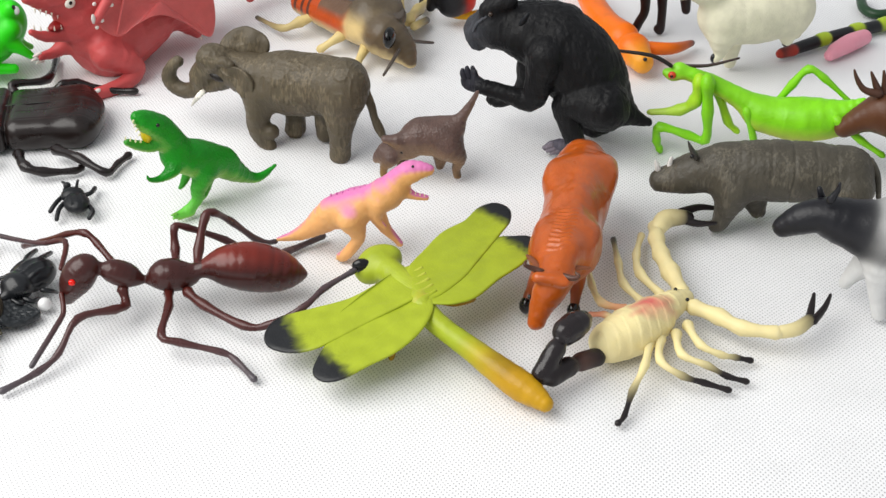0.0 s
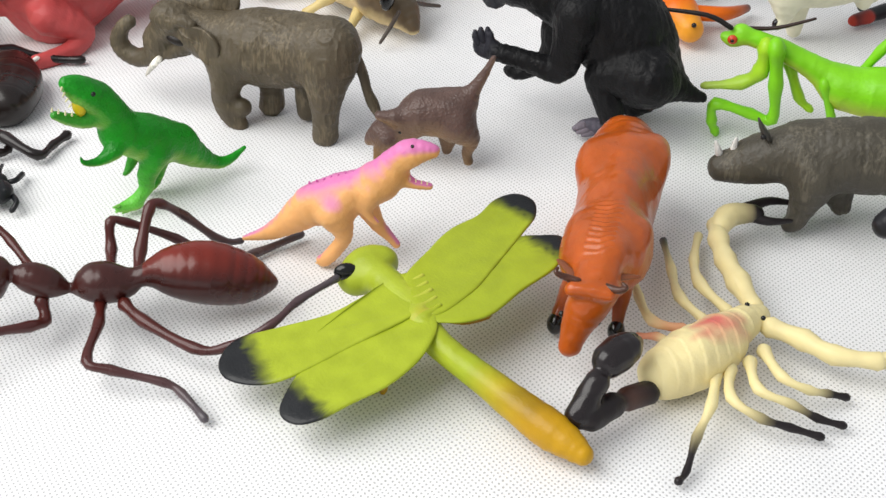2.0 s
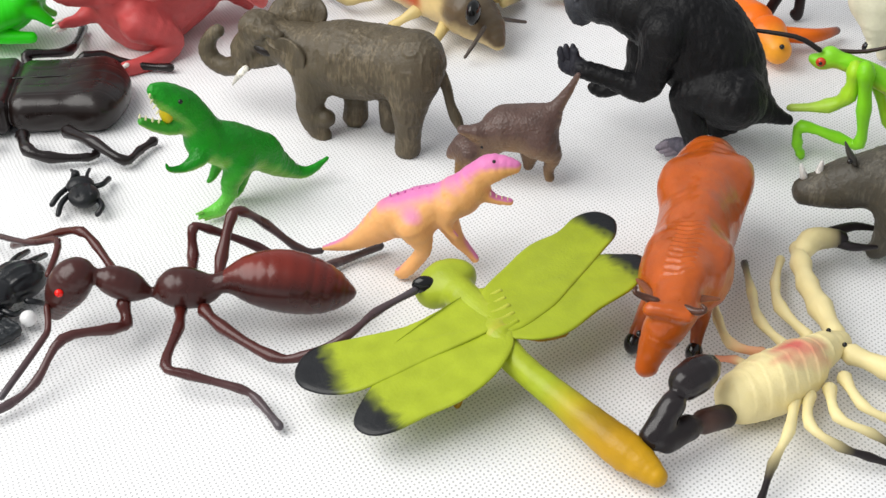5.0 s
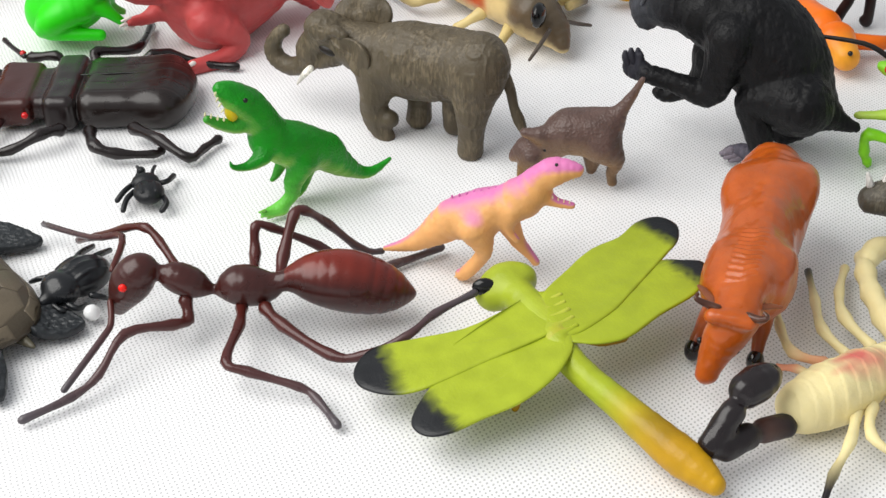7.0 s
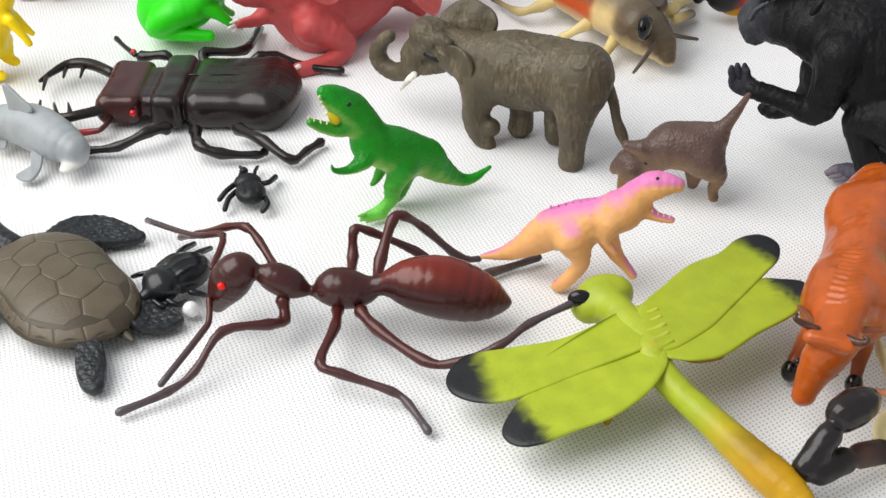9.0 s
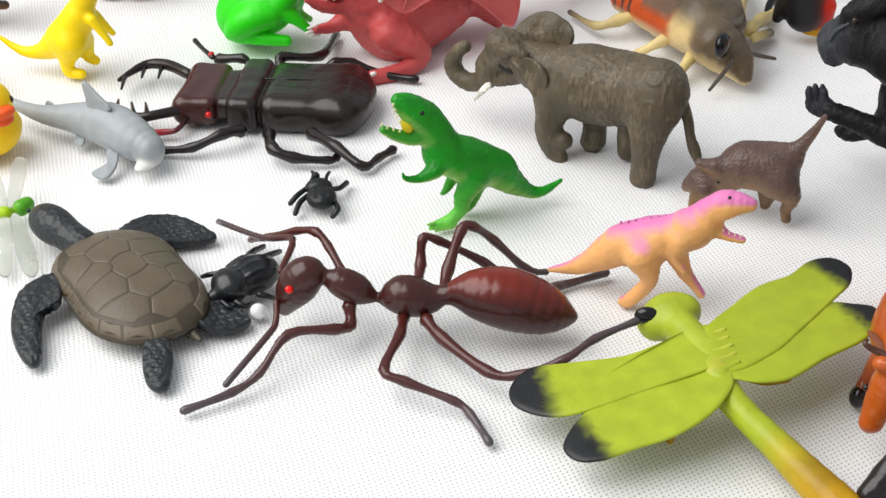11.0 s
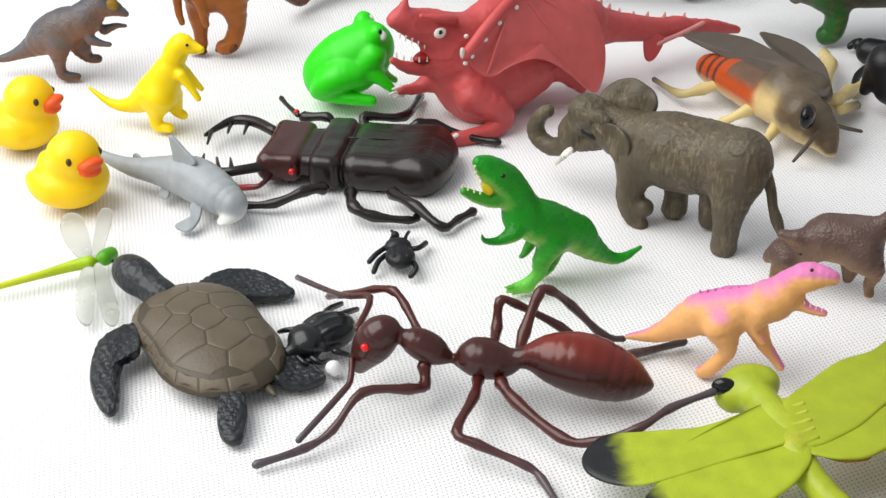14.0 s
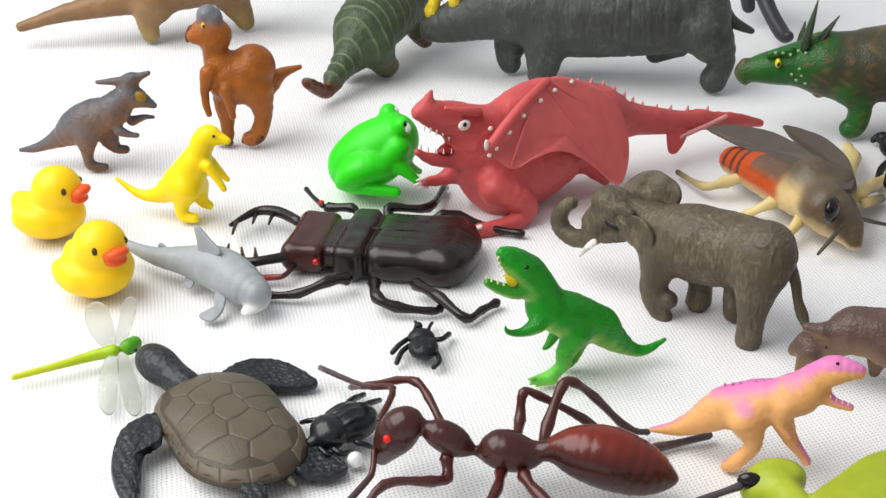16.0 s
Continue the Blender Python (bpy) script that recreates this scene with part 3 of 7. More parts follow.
t.body(0.6)
t.plate("flipper", (0.020, 0.023, 0.026), 3.4, (12.7, 16.7, 8.0), (15.7, 23.9, 8.0), (14.6, 32.0, 7.0), (8.3, 39.9, 5.0), (-2.8, 48.1, 4.0), (-14.9, 53.1, 3.0), (-23.6, 53.9, 2.5), (-23.8, 50.2, 2.5), (-16.8, 44.0, 3.0), (-6.7, 37.4, 4.0), (-1.9, 31.7, 6.0), (-3.7, 25.9, 8.0), label="dark scaled front flipper", material=FLIPPER, bow=1.2, relief=flipper_scales)
t.plate("flipper", (0.020, 0.023, 0.026), 3.4, (21.7, -18.9, 8.0), (26.2, -27.2, 7.0), (26.4, -36.7, 6.0), (21.8, -44.4, 5.0), (12.7, -49.2, 4.0), (2.1, -50.4, 3.0), (-3.8, -49.7, 2.5), (-3.7, -45.1, 2.5), (1.2, -37.1, 3.0), (6.5, -29.7, 5.0), (14.0, -24.0, 7.0), material=FLIPPER, bow=1.2, relief=flipper_scales)
t.plate("flipper", (0.020, 0.023, 0.026), 3.4, (-45.2, 17.6, 6.0), (-50.0, 23.4, 5.0), (-56.5, 28.8, 3.5), (-63.9, 32.4, 2.5), (-69.1, 31.4, 2.2), (-69.3, 27.0, 2.5), (-62.9, 19.9, 3.5), (-56.5, 15.4, 5.0), (-51.5, 13.3, 6.0), material=FLIPPER, bow=1.2, relief=flipper_scales)
t.plate("flipper", (0.020, 0.023, 0.026), 3.4, (-45.3, -3.6, 6.0), (-40.1, -12.0, 6.0), (-42.3, -16.9, 5.0), (-50.7, -19.7, 3.5), (-59.3, -19.4, 2.5), (-61.6, -16.4, 2.5), (-60.3, -8.9, 3.0), (-56.4, -4.0, 4.0), (-52.4, -1.1, 6.0), material=FLIPPER, bow=1.2, relief=flipper_scales)
t.ball("eye", (0.002, 0.002, 0.002), (44.9, -0.7, 13.0), 1.2)

t = Toy("toy_ant", "large dark red-brown plastic ant with red eyes",
        -8.3, -49.0, 168.2, GLOSS)
t.tube("abdomen", (0.027, 0.004, 0.003), 3, (-14.6, 0.0, 20.8, 2.5), (-18.7, 0.0, 20.8, 6.6), (-24.9, 0.0, 20.3, 9.9), (-34.7, 0.0, 18.8, 11.7), (-45.7, 0.0, 15.6, 9.7), (-54.5, 0.0, 13.2, 4.5), (-58.6, -0.0, 12.7, 1.2), end=(0.054, 0.007, 0.004))
t.tube("waist", (0.046, 0.01, 0.008), 4, (-0.5, 0.0, 16.7, 4.6), (-15.0, -0.0, 20.4, 3.3))
t.tube("thorax", (0.046, 0.01, 0.008), 2, (10.2, 0.0, 16.7, 3.8), (5.1, 0.0, 18.0, 7.5), (-0.8, 0.0, 17.0, 7.1), (-5.8, 0.0, 16.0, 4.2))
t.tube("thorax_2", (0.046, 0.01, 0.008), 2, (32.6, 0.0, 23.2, 2.1), (28.4, 0.0, 22.2, 5.4), (23.1, 0.0, 19.7, 5.9), (18.5, 0.0, 17.4, 3.6), (14.5, 0.0, 16.0, 1.5), (11.1, 0.0, 15.9, 2.5))
t.tube("head", (0.046, 0.01, 0.008), 2, (32.6, 0.0, 24.7, 1.3), (37.2, 0.0, 26.3, 3.5), (40.7, 0.0, 24.9, 6.7), (44.0, 0.0, 20.6, 7.8), (47.5, 0.0, 14.7, 5.7), (49.8, 0.0, 9.9, 3.6))
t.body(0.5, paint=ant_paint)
t.ring("seam", (0.014, 0.002, 0.001), (-24.9, 0.0, 20.3), 9.8, 0.2, under="abdomen")
t.ring("seam", (0.014, 0.002, 0.001), (-34.7, 0.0, 18.8), 11.6, 0.2, under="abdomen")
t.ring("seam", (0.014, 0.002, 0.001), (-45.7, 0.0, 15.6), 9.6, 0.2, under="abdomen")
t.ball("eye", (0.769, 0.005, 0), (46.0, 7.6, 22.6), (1.6, 1.3, 1.6), label="small bright red eye")
t.ball("eye", (0.769, 0.005, 0), (46.8, -7.4, 16.4), (1.6, 1.3, 1.6))
t.limb("leg", (0.066, 0.01, 0.007), (24.7, 3.5, 14.0, 2.1), (23.8, 8.6, 9.0, 1.9), (28.5, 14.6, 11.0, 1.7), (43.7, 23.8, 14.0, 1.5), (51.8, 37.0, 6.0, 1.3), (60.1, 45.2, 3.0, 1.3), (74.7, 55.6, 2.0, 1.3), end=(0.076, 0.065, 0.074), knots=0.28, thick=1.12)
t.limb("antenna", (0.066, 0.01, 0.007), (51.7, 5.0, 15.0, 1.1), (51.1, 11.3, 10.0, 1.1), (53.3, 17.6, 8.0, 1.2), (63.7, 39.5, 2.0, 1.2), end=(0.076, 0.065, 0.074), thick=1.1)
t.limb("antenna", (0.066, 0.01, 0.007), (51.7, -5.0, 22.4, 1.1), (51.1, -25.2, 24.0, 1.3), (65.7, -37.7, 16.0, 1.1), (91.2, -64.8, 6.0, 1.2), end=(0.076, 0.065, 0.074), thick=1.1)
t.limb("leg", (0.066, 0.01, 0.007), (27.3, -4.0, 22.1, 1.6), (35.9, -18.3, 26.0, 1.4), (41.5, -23.3, 29.0, 1.5), (50.8, -31.3, 24.0, 1.3), (65.7, -44.9, 12.0, 1.3), (76.0, -56.8, 3.0, 1.2), knots=0.28, thick=1.12)
t.limb("leg", (0.066, 0.01, 0.007), (0.3, -5.0, 18.3, 1.8), (0.7, -18.0, 20.0, 1.8), (0.2, -22.7, 29.0, 1.6), (-5.4, -24.9, 27.0, 1.4), (-22.5, -30.2, 15.0, 1.5), (-38.4, -26.9, 6.0, 1.5), (-51.1, -36.1, 2.0, 1.5), (-69.9, -47.7, 2.0, 1.3), end=(0.076, 0.065, 0.074), knots=0.28, thick=1.12)
t.limb("leg", (0.066, 0.01, 0.007), (-9.4, -4.0, 17.1, 1.9), (-10.1, -14.4, 21.0, 2.0), (-14.3, -24.0, 33.0, 1.8), (-18.2, -26.8, 33.0, 1.6), (-26.0, -35.2, 22.0, 1.5), (-38.4, -41.1, 6.0, 1.5), (-46.1, -45.9, 2.0, 1.1), end=(0.076, 0.065, 0.074), knots=0.28, thick=1.12)
t.limb("leg", (0.066, 0.01, 0.007), (4.2, 6.2, 12.0, 1.9), (4.1, 16.8, 12.0, 1.7), (7.1, 37.2, 11.0, 1.6), (-0.9, 40.6, 9.0, 1.5), (-18.4, 44.6, 5.0, 1.3), (-24.3, 48.6, 3.0, 1.3), (-31.9, 61.8, 2.0, 1.3), end=(0.076, 0.065, 0.074), knots=0.28, thick=1.12)
t.limb("leg", (0.066, 0.01, 0.007), (-4.6, 8.0, 13.0, 2.1), (-11.3, 17.4, 12.0, 1.9), (-28.9, 31.8, 9.0, 1.7), (-39.9, 34.2, 10.0, 1.5), (-55.8, 31.2, 16.0, 1.3), (-65.9, 22.1, 19.0, 1.3), (-80.4, 12.5, 21.0, 1.2), end=(0.076, 0.065, 0.074), knots=0.28, thick=1.12)

t = Toy("toy_dragonfly", "large lime green plastic dragonfly with black wing tips",
        103.3, -117.0, 108.3, SATIN)
t.tube("thorax", (0.34, 0.414, 0.023), 3, (41.2, 8.0, 20.0, 6.1), (23.4, 9.3, 20.0, 5.9), (9.7, 11.8, 19.0, 5.4))
t.tube("tail", (0.34, 0.414, 0.023), 3, (9.9, 12.9, 20.0, 5.8), (-3.2, 14.0, 18.0, 4.9), (-20.9, 10.5, 14.0, 5.2), (-38.7, 7.9, 11.0, 6.0), (-51.1, 4.9, 8.0, 6.5), (-63.1, 3.2, 6.0, 3.6), end=(0.423, 0.238, 0.003))
t.tube("head", (0.34, 0.414, 0.023), 3, (46.9, 2.9, 21.0, 5.8), (49.1, 7.6, 19.0, 7.8), (49.4, 13.0, 17.0, 6.2))
t.egg("head", (0.335, 0.405, 0.018), 4, (49.3, 6.3, 19.0), (7.5, 11.5, 6.5), turn=12)
t.tube("ridge", (0.471, 0.509, 0.056), 1.2, (26.1, 5.5, 24.5, 1.1), (25.8, 0.0, 25.5, 1.0))
t.tube("ridge_2", (0.471, 0.509, 0.056), 1.2, (21.5, 7.5, 24.5, 1.1), (21.4, 1.6, 25.5, 1.0))
t.tube("ridge_3", (0.471, 0.509, 0.056), 1.2, (16.7, 9.1, 24.5, 1.1), (16.8, 3.1, 25.5, 1.0))
t.tube("ridge_4", (0.471, 0.509, 0.056), 1.2, (12.0, 10.7, 24.5, 1.1), (12.4, 4.5, 25.5, 1.0))
t.tube("ridge_5", (0.471, 0.509, 0.056), 1.2, (6.9, 12.6, 24.5, 1.1), (7.7, 6.2, 25.5, 1.0))
t.body(0.55, paint=dragonfly_paint, relief=wing_veins)
t.plate("wing", (0.335, 0.405, 0.018), 1.5, (31.1, 2.8, 25.0), (30.8, 22.2, 22.9), (32.5, 35.4, 20.1), (41.3, 53.1, 16.4), (46.8, 65.4, 13.8), (42.2, 74.5, 12.0), (32.8, 77.4, 12.0), (23.7, 72.1, 12.4), (17.1, 61.8, 14.6), (13.7, 39.0, 19.3), (10.0, 16.8, 24.0), (12.0, 8.0, 25.0), label="lime green wing with a black tip", tip=(0.01, 0.011, 0.013), tip_from=0.8, tip_at=(38.1, 77.8, 12.0), bow=0.1, relief=wing_veins)
t.plate("wing", (0.335, 0.405, 0.018), 1.5, (16.5, 8.3, 24.4), (19.1, 35.2, 19.5), (18.6, 54.1, 15.6), (12.6, 67.0, 12.9), (6.3, 72.8, 11.6), (-1.2, 71.5, 11.9), (-5.4, 64.5, 13.4), (-7.2, 53.6, 15.7), (-9.7, 41.8, 18.1), (-8.7, 30.1, 20.6), (-4.8, 19.6, 22.8), (2.2, 11.4, 24.4), tip=(0.01, 0.011, 0.013), tip_from=0.8, tip_at=(2.6, 73.4, 12.1), bow=0.1, relief=wing_veins)
t.plate("wing", (0.335, 0.405, 0.018), 1.5, (26.6, 8.6, 25.0), (37.7, -10.8, 25.0), (44.5, -27.3, 25.0), (45.6, -40.9, 25.0), (50.7, -53.4, 25.0), (49.6, -63.2, 25.0), (41.5, -65.5, 25.0), (32.3, -58.7, 25.0), (26.6, -47.9, 25.0), (16.3, -27.1, 25.0), (7.2, -6.9, 25.0), (5.6, 12.1, 25.0), tip=(0.01, 0.011, 0.013), tip_from=0.84, tip_at=(37.7, -65.1, 25.0), bow=0.1, relief=wing_veins)
t.plate("wing", (0.335, 0.405, 0.018), 1.5, (15.7, 10.1, 24.4), (23.2, -22.3, 24.4), (26.1, -43.4, 24.4), (21.6, -51.9, 24.4), (16.4, -57.6, 24.4), (9.1, -52.2, 24.4), (2.2, -41.7, 24.4), (-1.3, -22.8, 24.4), (-5.8, -6.4, 24.4), (-4.2, 3.5, 24.4), (-0.2, 9.8, 24.4), (4.9, 13.4, 24.4), tip=(0.01, 0.011, 0.013), tip_from=0.86, tip_at=(11.7, -56.2, 25.0), bow=0.1, relief=wing_veins)
t.ball("eye", (0.002, 0.002, 0.002), (48.5, 17.1, 22.0), (4.6, 2.6, 3.6), label="glossy black eye", turn=60)
t.limb("leg", (0.423, 0.238, 0.003), (7.5, 27.2, 14.0, 1.7), (6.8, 30.2, 6.0, 1.7), (5.9, 32.1, 2.0, 1.4), label="short yellow leg stub")
t.limb("leg", (0.423, 0.238, 0.003), (17.9, 0.8, 14.0, 2.0), (13.9, -9.0, 9.0, 1.8), (14.1, -20.8, 6.0, 1.6))
t.limb("leg", (0.423, 0.238, 0.003), (44.0, 9.6, 14.0, 1.6), (51.6, 6.7, 2.0, 1.7))

t = Toy("toy_dinosaur", "small bright green toy tyrannosaur with open yellow mouth",
        33.5, 39.0, -162.4, SCALY)
t.tube("body", (0.006, 0.27, 0.007), 5, (0.5, 0.0, 22.0, 7.6), (14.6, -0.0, 28.4, 9.8), (25.7, 0.0, 34.4, 8.3))
t.tube("tail", (0.006, 0.27, 0.007), 4, (-3.2, -0.0, 16.8, 6.7), (-13.7, 0.0, 7.7, 3.4), (-21.9, -0.0, 5.0, 2.2), (-30.4, -0.0, 8.7, 1.0))
t.tube("head", (0.006, 0.27, 0.007), 4, (26.4, 0.0, 40.0, 7.2), (31.8, 0.0, 49.7, 7.1), (36.7, 0.0, 55.2, 6.3), (41.2, 0.0, 59.0, 5.0), (44.5, 0.0, 61.6, 2.9))
t.tube("jaw", (0.041, 0.319, 0.021), 2, (33.2, 0.0, 44.4, 4.6), (40.1, 0.0, 44.1, 3.2), (46.4, 0.0, 46.8, 2.5), (51.0, 0.0, 49.9, 1.8))
t.tube("leg", (0.006, 0.27, 0.007), 3, (12.8, 5.0, 22.5, 5.8), (18.0, 5.0, 14.1, 4.0), (19.4, 5.0, 8.3, 3.1), (25.0, 5.0, 3.2, 2.6), end=(0.13, 0.525, 0.053))
t.tube("foot", (0.13, 0.525, 0.053), 2, (23.5, 4.0, 2.8, 2.8), (31.8, 4.0, 2.6, 1.9))
t.tube("foot_2", (0.13, 0.525, 0.053), 2, (23.7, 4.0, 2.4, 2.4), (28.4, 4.0, 1.9, 1.9))
t.tube("leg_2", (0.006, 0.27, 0.007), 4, (7.7, -5.0, 14.9, 5.3), (11.0, -5.0, 4.9, 3.4), (14.0, -5.0, 2.7, 2.7))
t.tube("arm", (0.006, 0.27, 0.007), 3, (31.4, 6.0, 30.2, 3.4), (37.8, 6.0, 27.9, 2.1), (43.9, 6.0, 28.9, 1.4), (45.4, 6.0, 31.7, 0.7))
t.tube("arm_2", (0.041, 0.319, 0.021), 3, (18.0, -5.0, 19.3, 2.8), (21.0, -5.0, 13.9, 1.9), (23.2, -5.0, 11.8, 1.2))
t.body(0.5, paint=green_back, relief=reptile_skin)
t.ball("mouth", (0.564, 0.433, 0.006), (40.6, 0.0, 50.6), (2.6, 3.8, 4.2), label="yellow mouth lining", material=SATIN)
t.ball("eye", (0.002, 0.006, 0.001), (36.6, 5.6, 57.0), 1.1)
t.limb("scale_ridge", (0.003, 0.116, 0.006), (26.1, 0.0, 44.2, 0.7), (26.1, 0.0, 44.8, 0.4), bend=False, sides=6, under="body")
t.limb("scale_ridge", (0.003, 0.116, 0.006), (22.6, 0.0, 41.7, 0.7), (22.5, 0.0, 42.3, 0.4), bend=False, sides=6, under="body")
t.limb("scale_ridge", (0.003, 0.116, 0.006), (18.9, 0.0, 39.2, 0.7), (18.9, 0.0, 39.8, 0.4), bend=False, sides=6, under="body")
t.limb("scale_ridge", (0.003, 0.116, 0.006), (15.3, 0.0, 36.7, 0.7), (15.2, 0.0, 37.3, 0.4), bend=False, sides=6, under="body")
t.limb("scale_ridge", (0.003, 0.116, 0.006), (11.6, 0.0, 34.1, 0.7), (11.5, 0.0, 34.7, 0.4), bend=False, sides=6, under="body")
t.limb("scale_ridge", (0.003, 0.116, 0.006), (7.8, 0.0, 31.5, 0.7), (7.8, 0.0, 32.2, 0.4), bend=False, sides=6, under="body")
t.limb("scale_ridge", (0.003, 0.116, 0.006), (4.1, 0.0, 28.9, 0.8), (4.0, 0.0, 29.6, 0.5), bend=False, sides=6, under="body")
t.limb("scale_ridge", (0.003, 0.116, 0.006), (0.3, 0.0, 26.3, 0.8), (0.2, 0.0, 26.9, 0.5), bend=False, sides=6, under="body")
t.limb("scale_ridge", (0.003, 0.116, 0.006), (-3.6, 0.0, 23.6, 0.8), (-3.6, 0.0, 24.3, 0.5), bend=False, sides=6, under="body")
t.limb("claw", (0.225, 0.606, 0.094), (31.9, 5.0, 4.5, 0.8), (34.4, 5.0, 4.5, 0.4), bend=False, sides=6, under="foot")
t.limb("claw", (0.225, 0.606, 0.094), (31.0, 5.0, 2.1, 0.8), (33.6, 5.0, 2.0, 0.4), bend=False, sides=6, under="foot")
t.limb("claw", (0.225, 0.606, 0.094), (28.1, 5.0, 0.8, 0.8), (30.7, 5.0, 0.4, 0.4), bend=False, sides=6, under="foot")
t.limb("tooth", (0.738, 0.722, 0.415), (47.6, 3.0, 62.0, 0.5), (48.1, 3.0, 60.6, 0.2), bend=False, sides=6, under="head")
t.limb("tooth", (0.738, 0.722, 0.415), (46.9, 3.0, 59.4, 0.5), (47.8, 3.0, 58.1, 0.2), bend=False, sides=6, under="head")
t.limb("tooth", (0.738, 0.722, 0.415), (45.9, 3.0, 56.7, 0.5), (47.1, 3.0, 55.7, 0.2), bend=False, sides=6, under="head")
t.limb("tooth", (0.738, 0.722, 0.415), (44.9, 3.0, 54.0, 0.5), (46.1, 3.0, 53.0, 0.2), bend=False, sides=6, under="head")
t.limb("tooth", (0.738, 0.722, 0.415), (52.9, 3.0, 53.5, 0.5), (52.6, 3.0, 54.9, 0.2), bend=False, sides=6, under="jaw")
t.limb("tooth", (0.738, 0.722, 0.415), (50.5, 3.0, 52.0, 0.5), (50.2, 3.0, 53.5, 0.2), bend=False, sides=6, under="jaw")
t.limb("tooth", (0.738, 0.722, 0.415), (47.8, 3.0, 50.5, 0.5), (47.6, 3.0, 52.0, 0.2), bend=False, sides=6, under="jaw")
t.limb("tooth", (0.738, 0.722, 0.415), (45.2, 3.0, 49.3, 0.5), (44.9, 3.0, 50.8, 0.2), bend=False, sides=6, under="jaw")

t = Toy("toy_dinosaur", "orange toy tyrannosaur with a painted pink back",
        77.7, -31.8, -29.3, SOFT)
t.tube("body", (0.767, 0.391, 0.144), 5, (-0.3, -0.0, 24.8, 9.1), (10.8, 0.0, 30.1, 8.6), (19.6, -0.0, 34.7, 7.0))
t.tube("tail", (0.767, 0.391, 0.144), 4, (-7.0, 0.0, 21.6, 7.9), (-17.4, -0.0, 12.6, 4.9), (-25.6, 0.0, 7.3, 2.9), (-34.6, 0.0, 3.9, 1.1))
t.tube("head", (0.767, 0.391, 0.144), 5, (21.7, 0.0, 37.5, 7.2), (27.9, 0.0, 45.9, 5.7), (33.1, 0.0, 49.8, 5.4), (40.5, -0.0, 50.9, 2.7))
t.tube("jaw", (0.767, 0.391, 0.144), 3, (28.2, 0.0, 38.6, 3.4), (33.7, 0.0, 36.2, 2.1), (39.5, -0.0, 35.7, 1.3))
t.tube("leg", (0.767, 0.391, 0.144), 3, (4.3, -7.0, 23.8, 6.9), (7.5, -7.0, 15.4, 3.7), (5.8, -7.0, 10.0, 3.0), (-0.1, -7.0, 2.6, 2.6), (-1.7, -7.0, 2.2, 2.2))
t.tube("leg_2", (0.767, 0.391, 0.144), 3, (14.3, 5.0, 20.9, 4.8), (17.8, 5.0, 13.7, 3.1), (23.2, 5.0, 7.6, 2.0), (25.5, 5.0, 4.8, 1.8))
t.tube("arm", (0.767, 0.391, 0.144), 3, (17.8, -6.0, 33.0, 3.4), (16.8, -6.0, 25.3, 1.9), (20.2, -6.0, 20.8, 1.3))
t.body(0.5, paint=pink_back, relief=reptile_skin)
t.ball("eye", (0.003, 0.003, 0.003), (34.1, -5.5, 55.3), 0.7)
t.limb("tooth", (0.803, 0.722, 0.372), (32.6, -2.5, 39.2, 0.3), (32.5, -2.5, 40.2, 0.2), bend=False, sides=6, under="jaw")
t.limb("tooth", (0.803, 0.722, 0.372), (34.8, -2.5, 38.6, 0.3), (34.7, -2.5, 39.6, 0.2), bend=False, sides=6, under="jaw")
t.limb("tooth", (0.803, 0.722, 0.372), (36.9, -2.5, 38.2, 0.3), (36.9, -2.5, 39.2, 0.2), bend=False, sides=6, under="jaw")
t.limb("tooth", (0.803, 0.722, 0.372), (39.1, -2.5, 38.0, 0.3), (39.0, -2.5, 39.0, 0.2), bend=False, sides=6, under="jaw")
t.limb("tooth", (0.803, 0.722, 0.372), (35.9, -2.5, 48.0, 0.3), (35.9, -2.5, 47.0, 0.2), bend=False, sides=6, under="head")
t.limb("tooth", (0.803, 0.722, 0.372), (38.0, -2.5, 48.3, 0.3), (38.0, -2.5, 47.3, 0.2), bend=False, sides=6, under="head")
t.limb("tooth", (0.803, 0.722, 0.372), (40.1, -2.5, 49.1, 0.3), (40.1, -2.5, 48.1, 0.2), bend=False, sides=6, under="head")
t.limb("scale_ridge", (0.595, 0.121, 0.386), (-7.0, 0.0, 32.2, 0.5), (-7.0, 0.0, 32.8, 0.3), bend=False, sides=6, under="body")
t.limb("scale_ridge", (0.595, 0.121, 0.386), (-4.1, 0.0, 33.3, 0.5), (-4.1, 0.0, 33.9, 0.3), bend=False, sides=6, under="body")
t.limb("scale_ridge", (0.595, 0.121, 0.386), (-1.2, 0.0, 34.4, 0.5), (-1.2, 0.0, 35.0, 0.3), bend=False, sides=6, under="body")
t.limb("scale_ridge", (0.595, 0.121, 0.386), (1.7, 0.0, 35.5, 0.5), (1.7, 0.0, 36.1, 0.3), bend=False, sides=6, under="body")
t.limb("scale_ridge", (0.595, 0.121, 0.386), (4.5, 0.0, 36.5, 0.5), (4.5, 0.0, 37.1, 0.3), bend=False, sides=6, under="body")
t.limb("scale_ridge", (0.595, 0.121, 0.386), (7.4, 0.0, 37.6, 0.5), (7.4, 0.0, 38.2, 0.3), bend=False, sides=6, under="body")
t.limb("scale_ridge", (0.595, 0.121, 0.386), (10.2, 0.0, 38.7, 0.5), (10.2, 0.0, 39.2, 0.3), bend=False, sides=6, under="body")
t.limb("scale_ridge", (0.595, 0.121, 0.386), (13.1, 0.0, 39.7, 0.5), (13.1, 0.0, 40.3, 0.3), bend=False, sides=6, under="body")
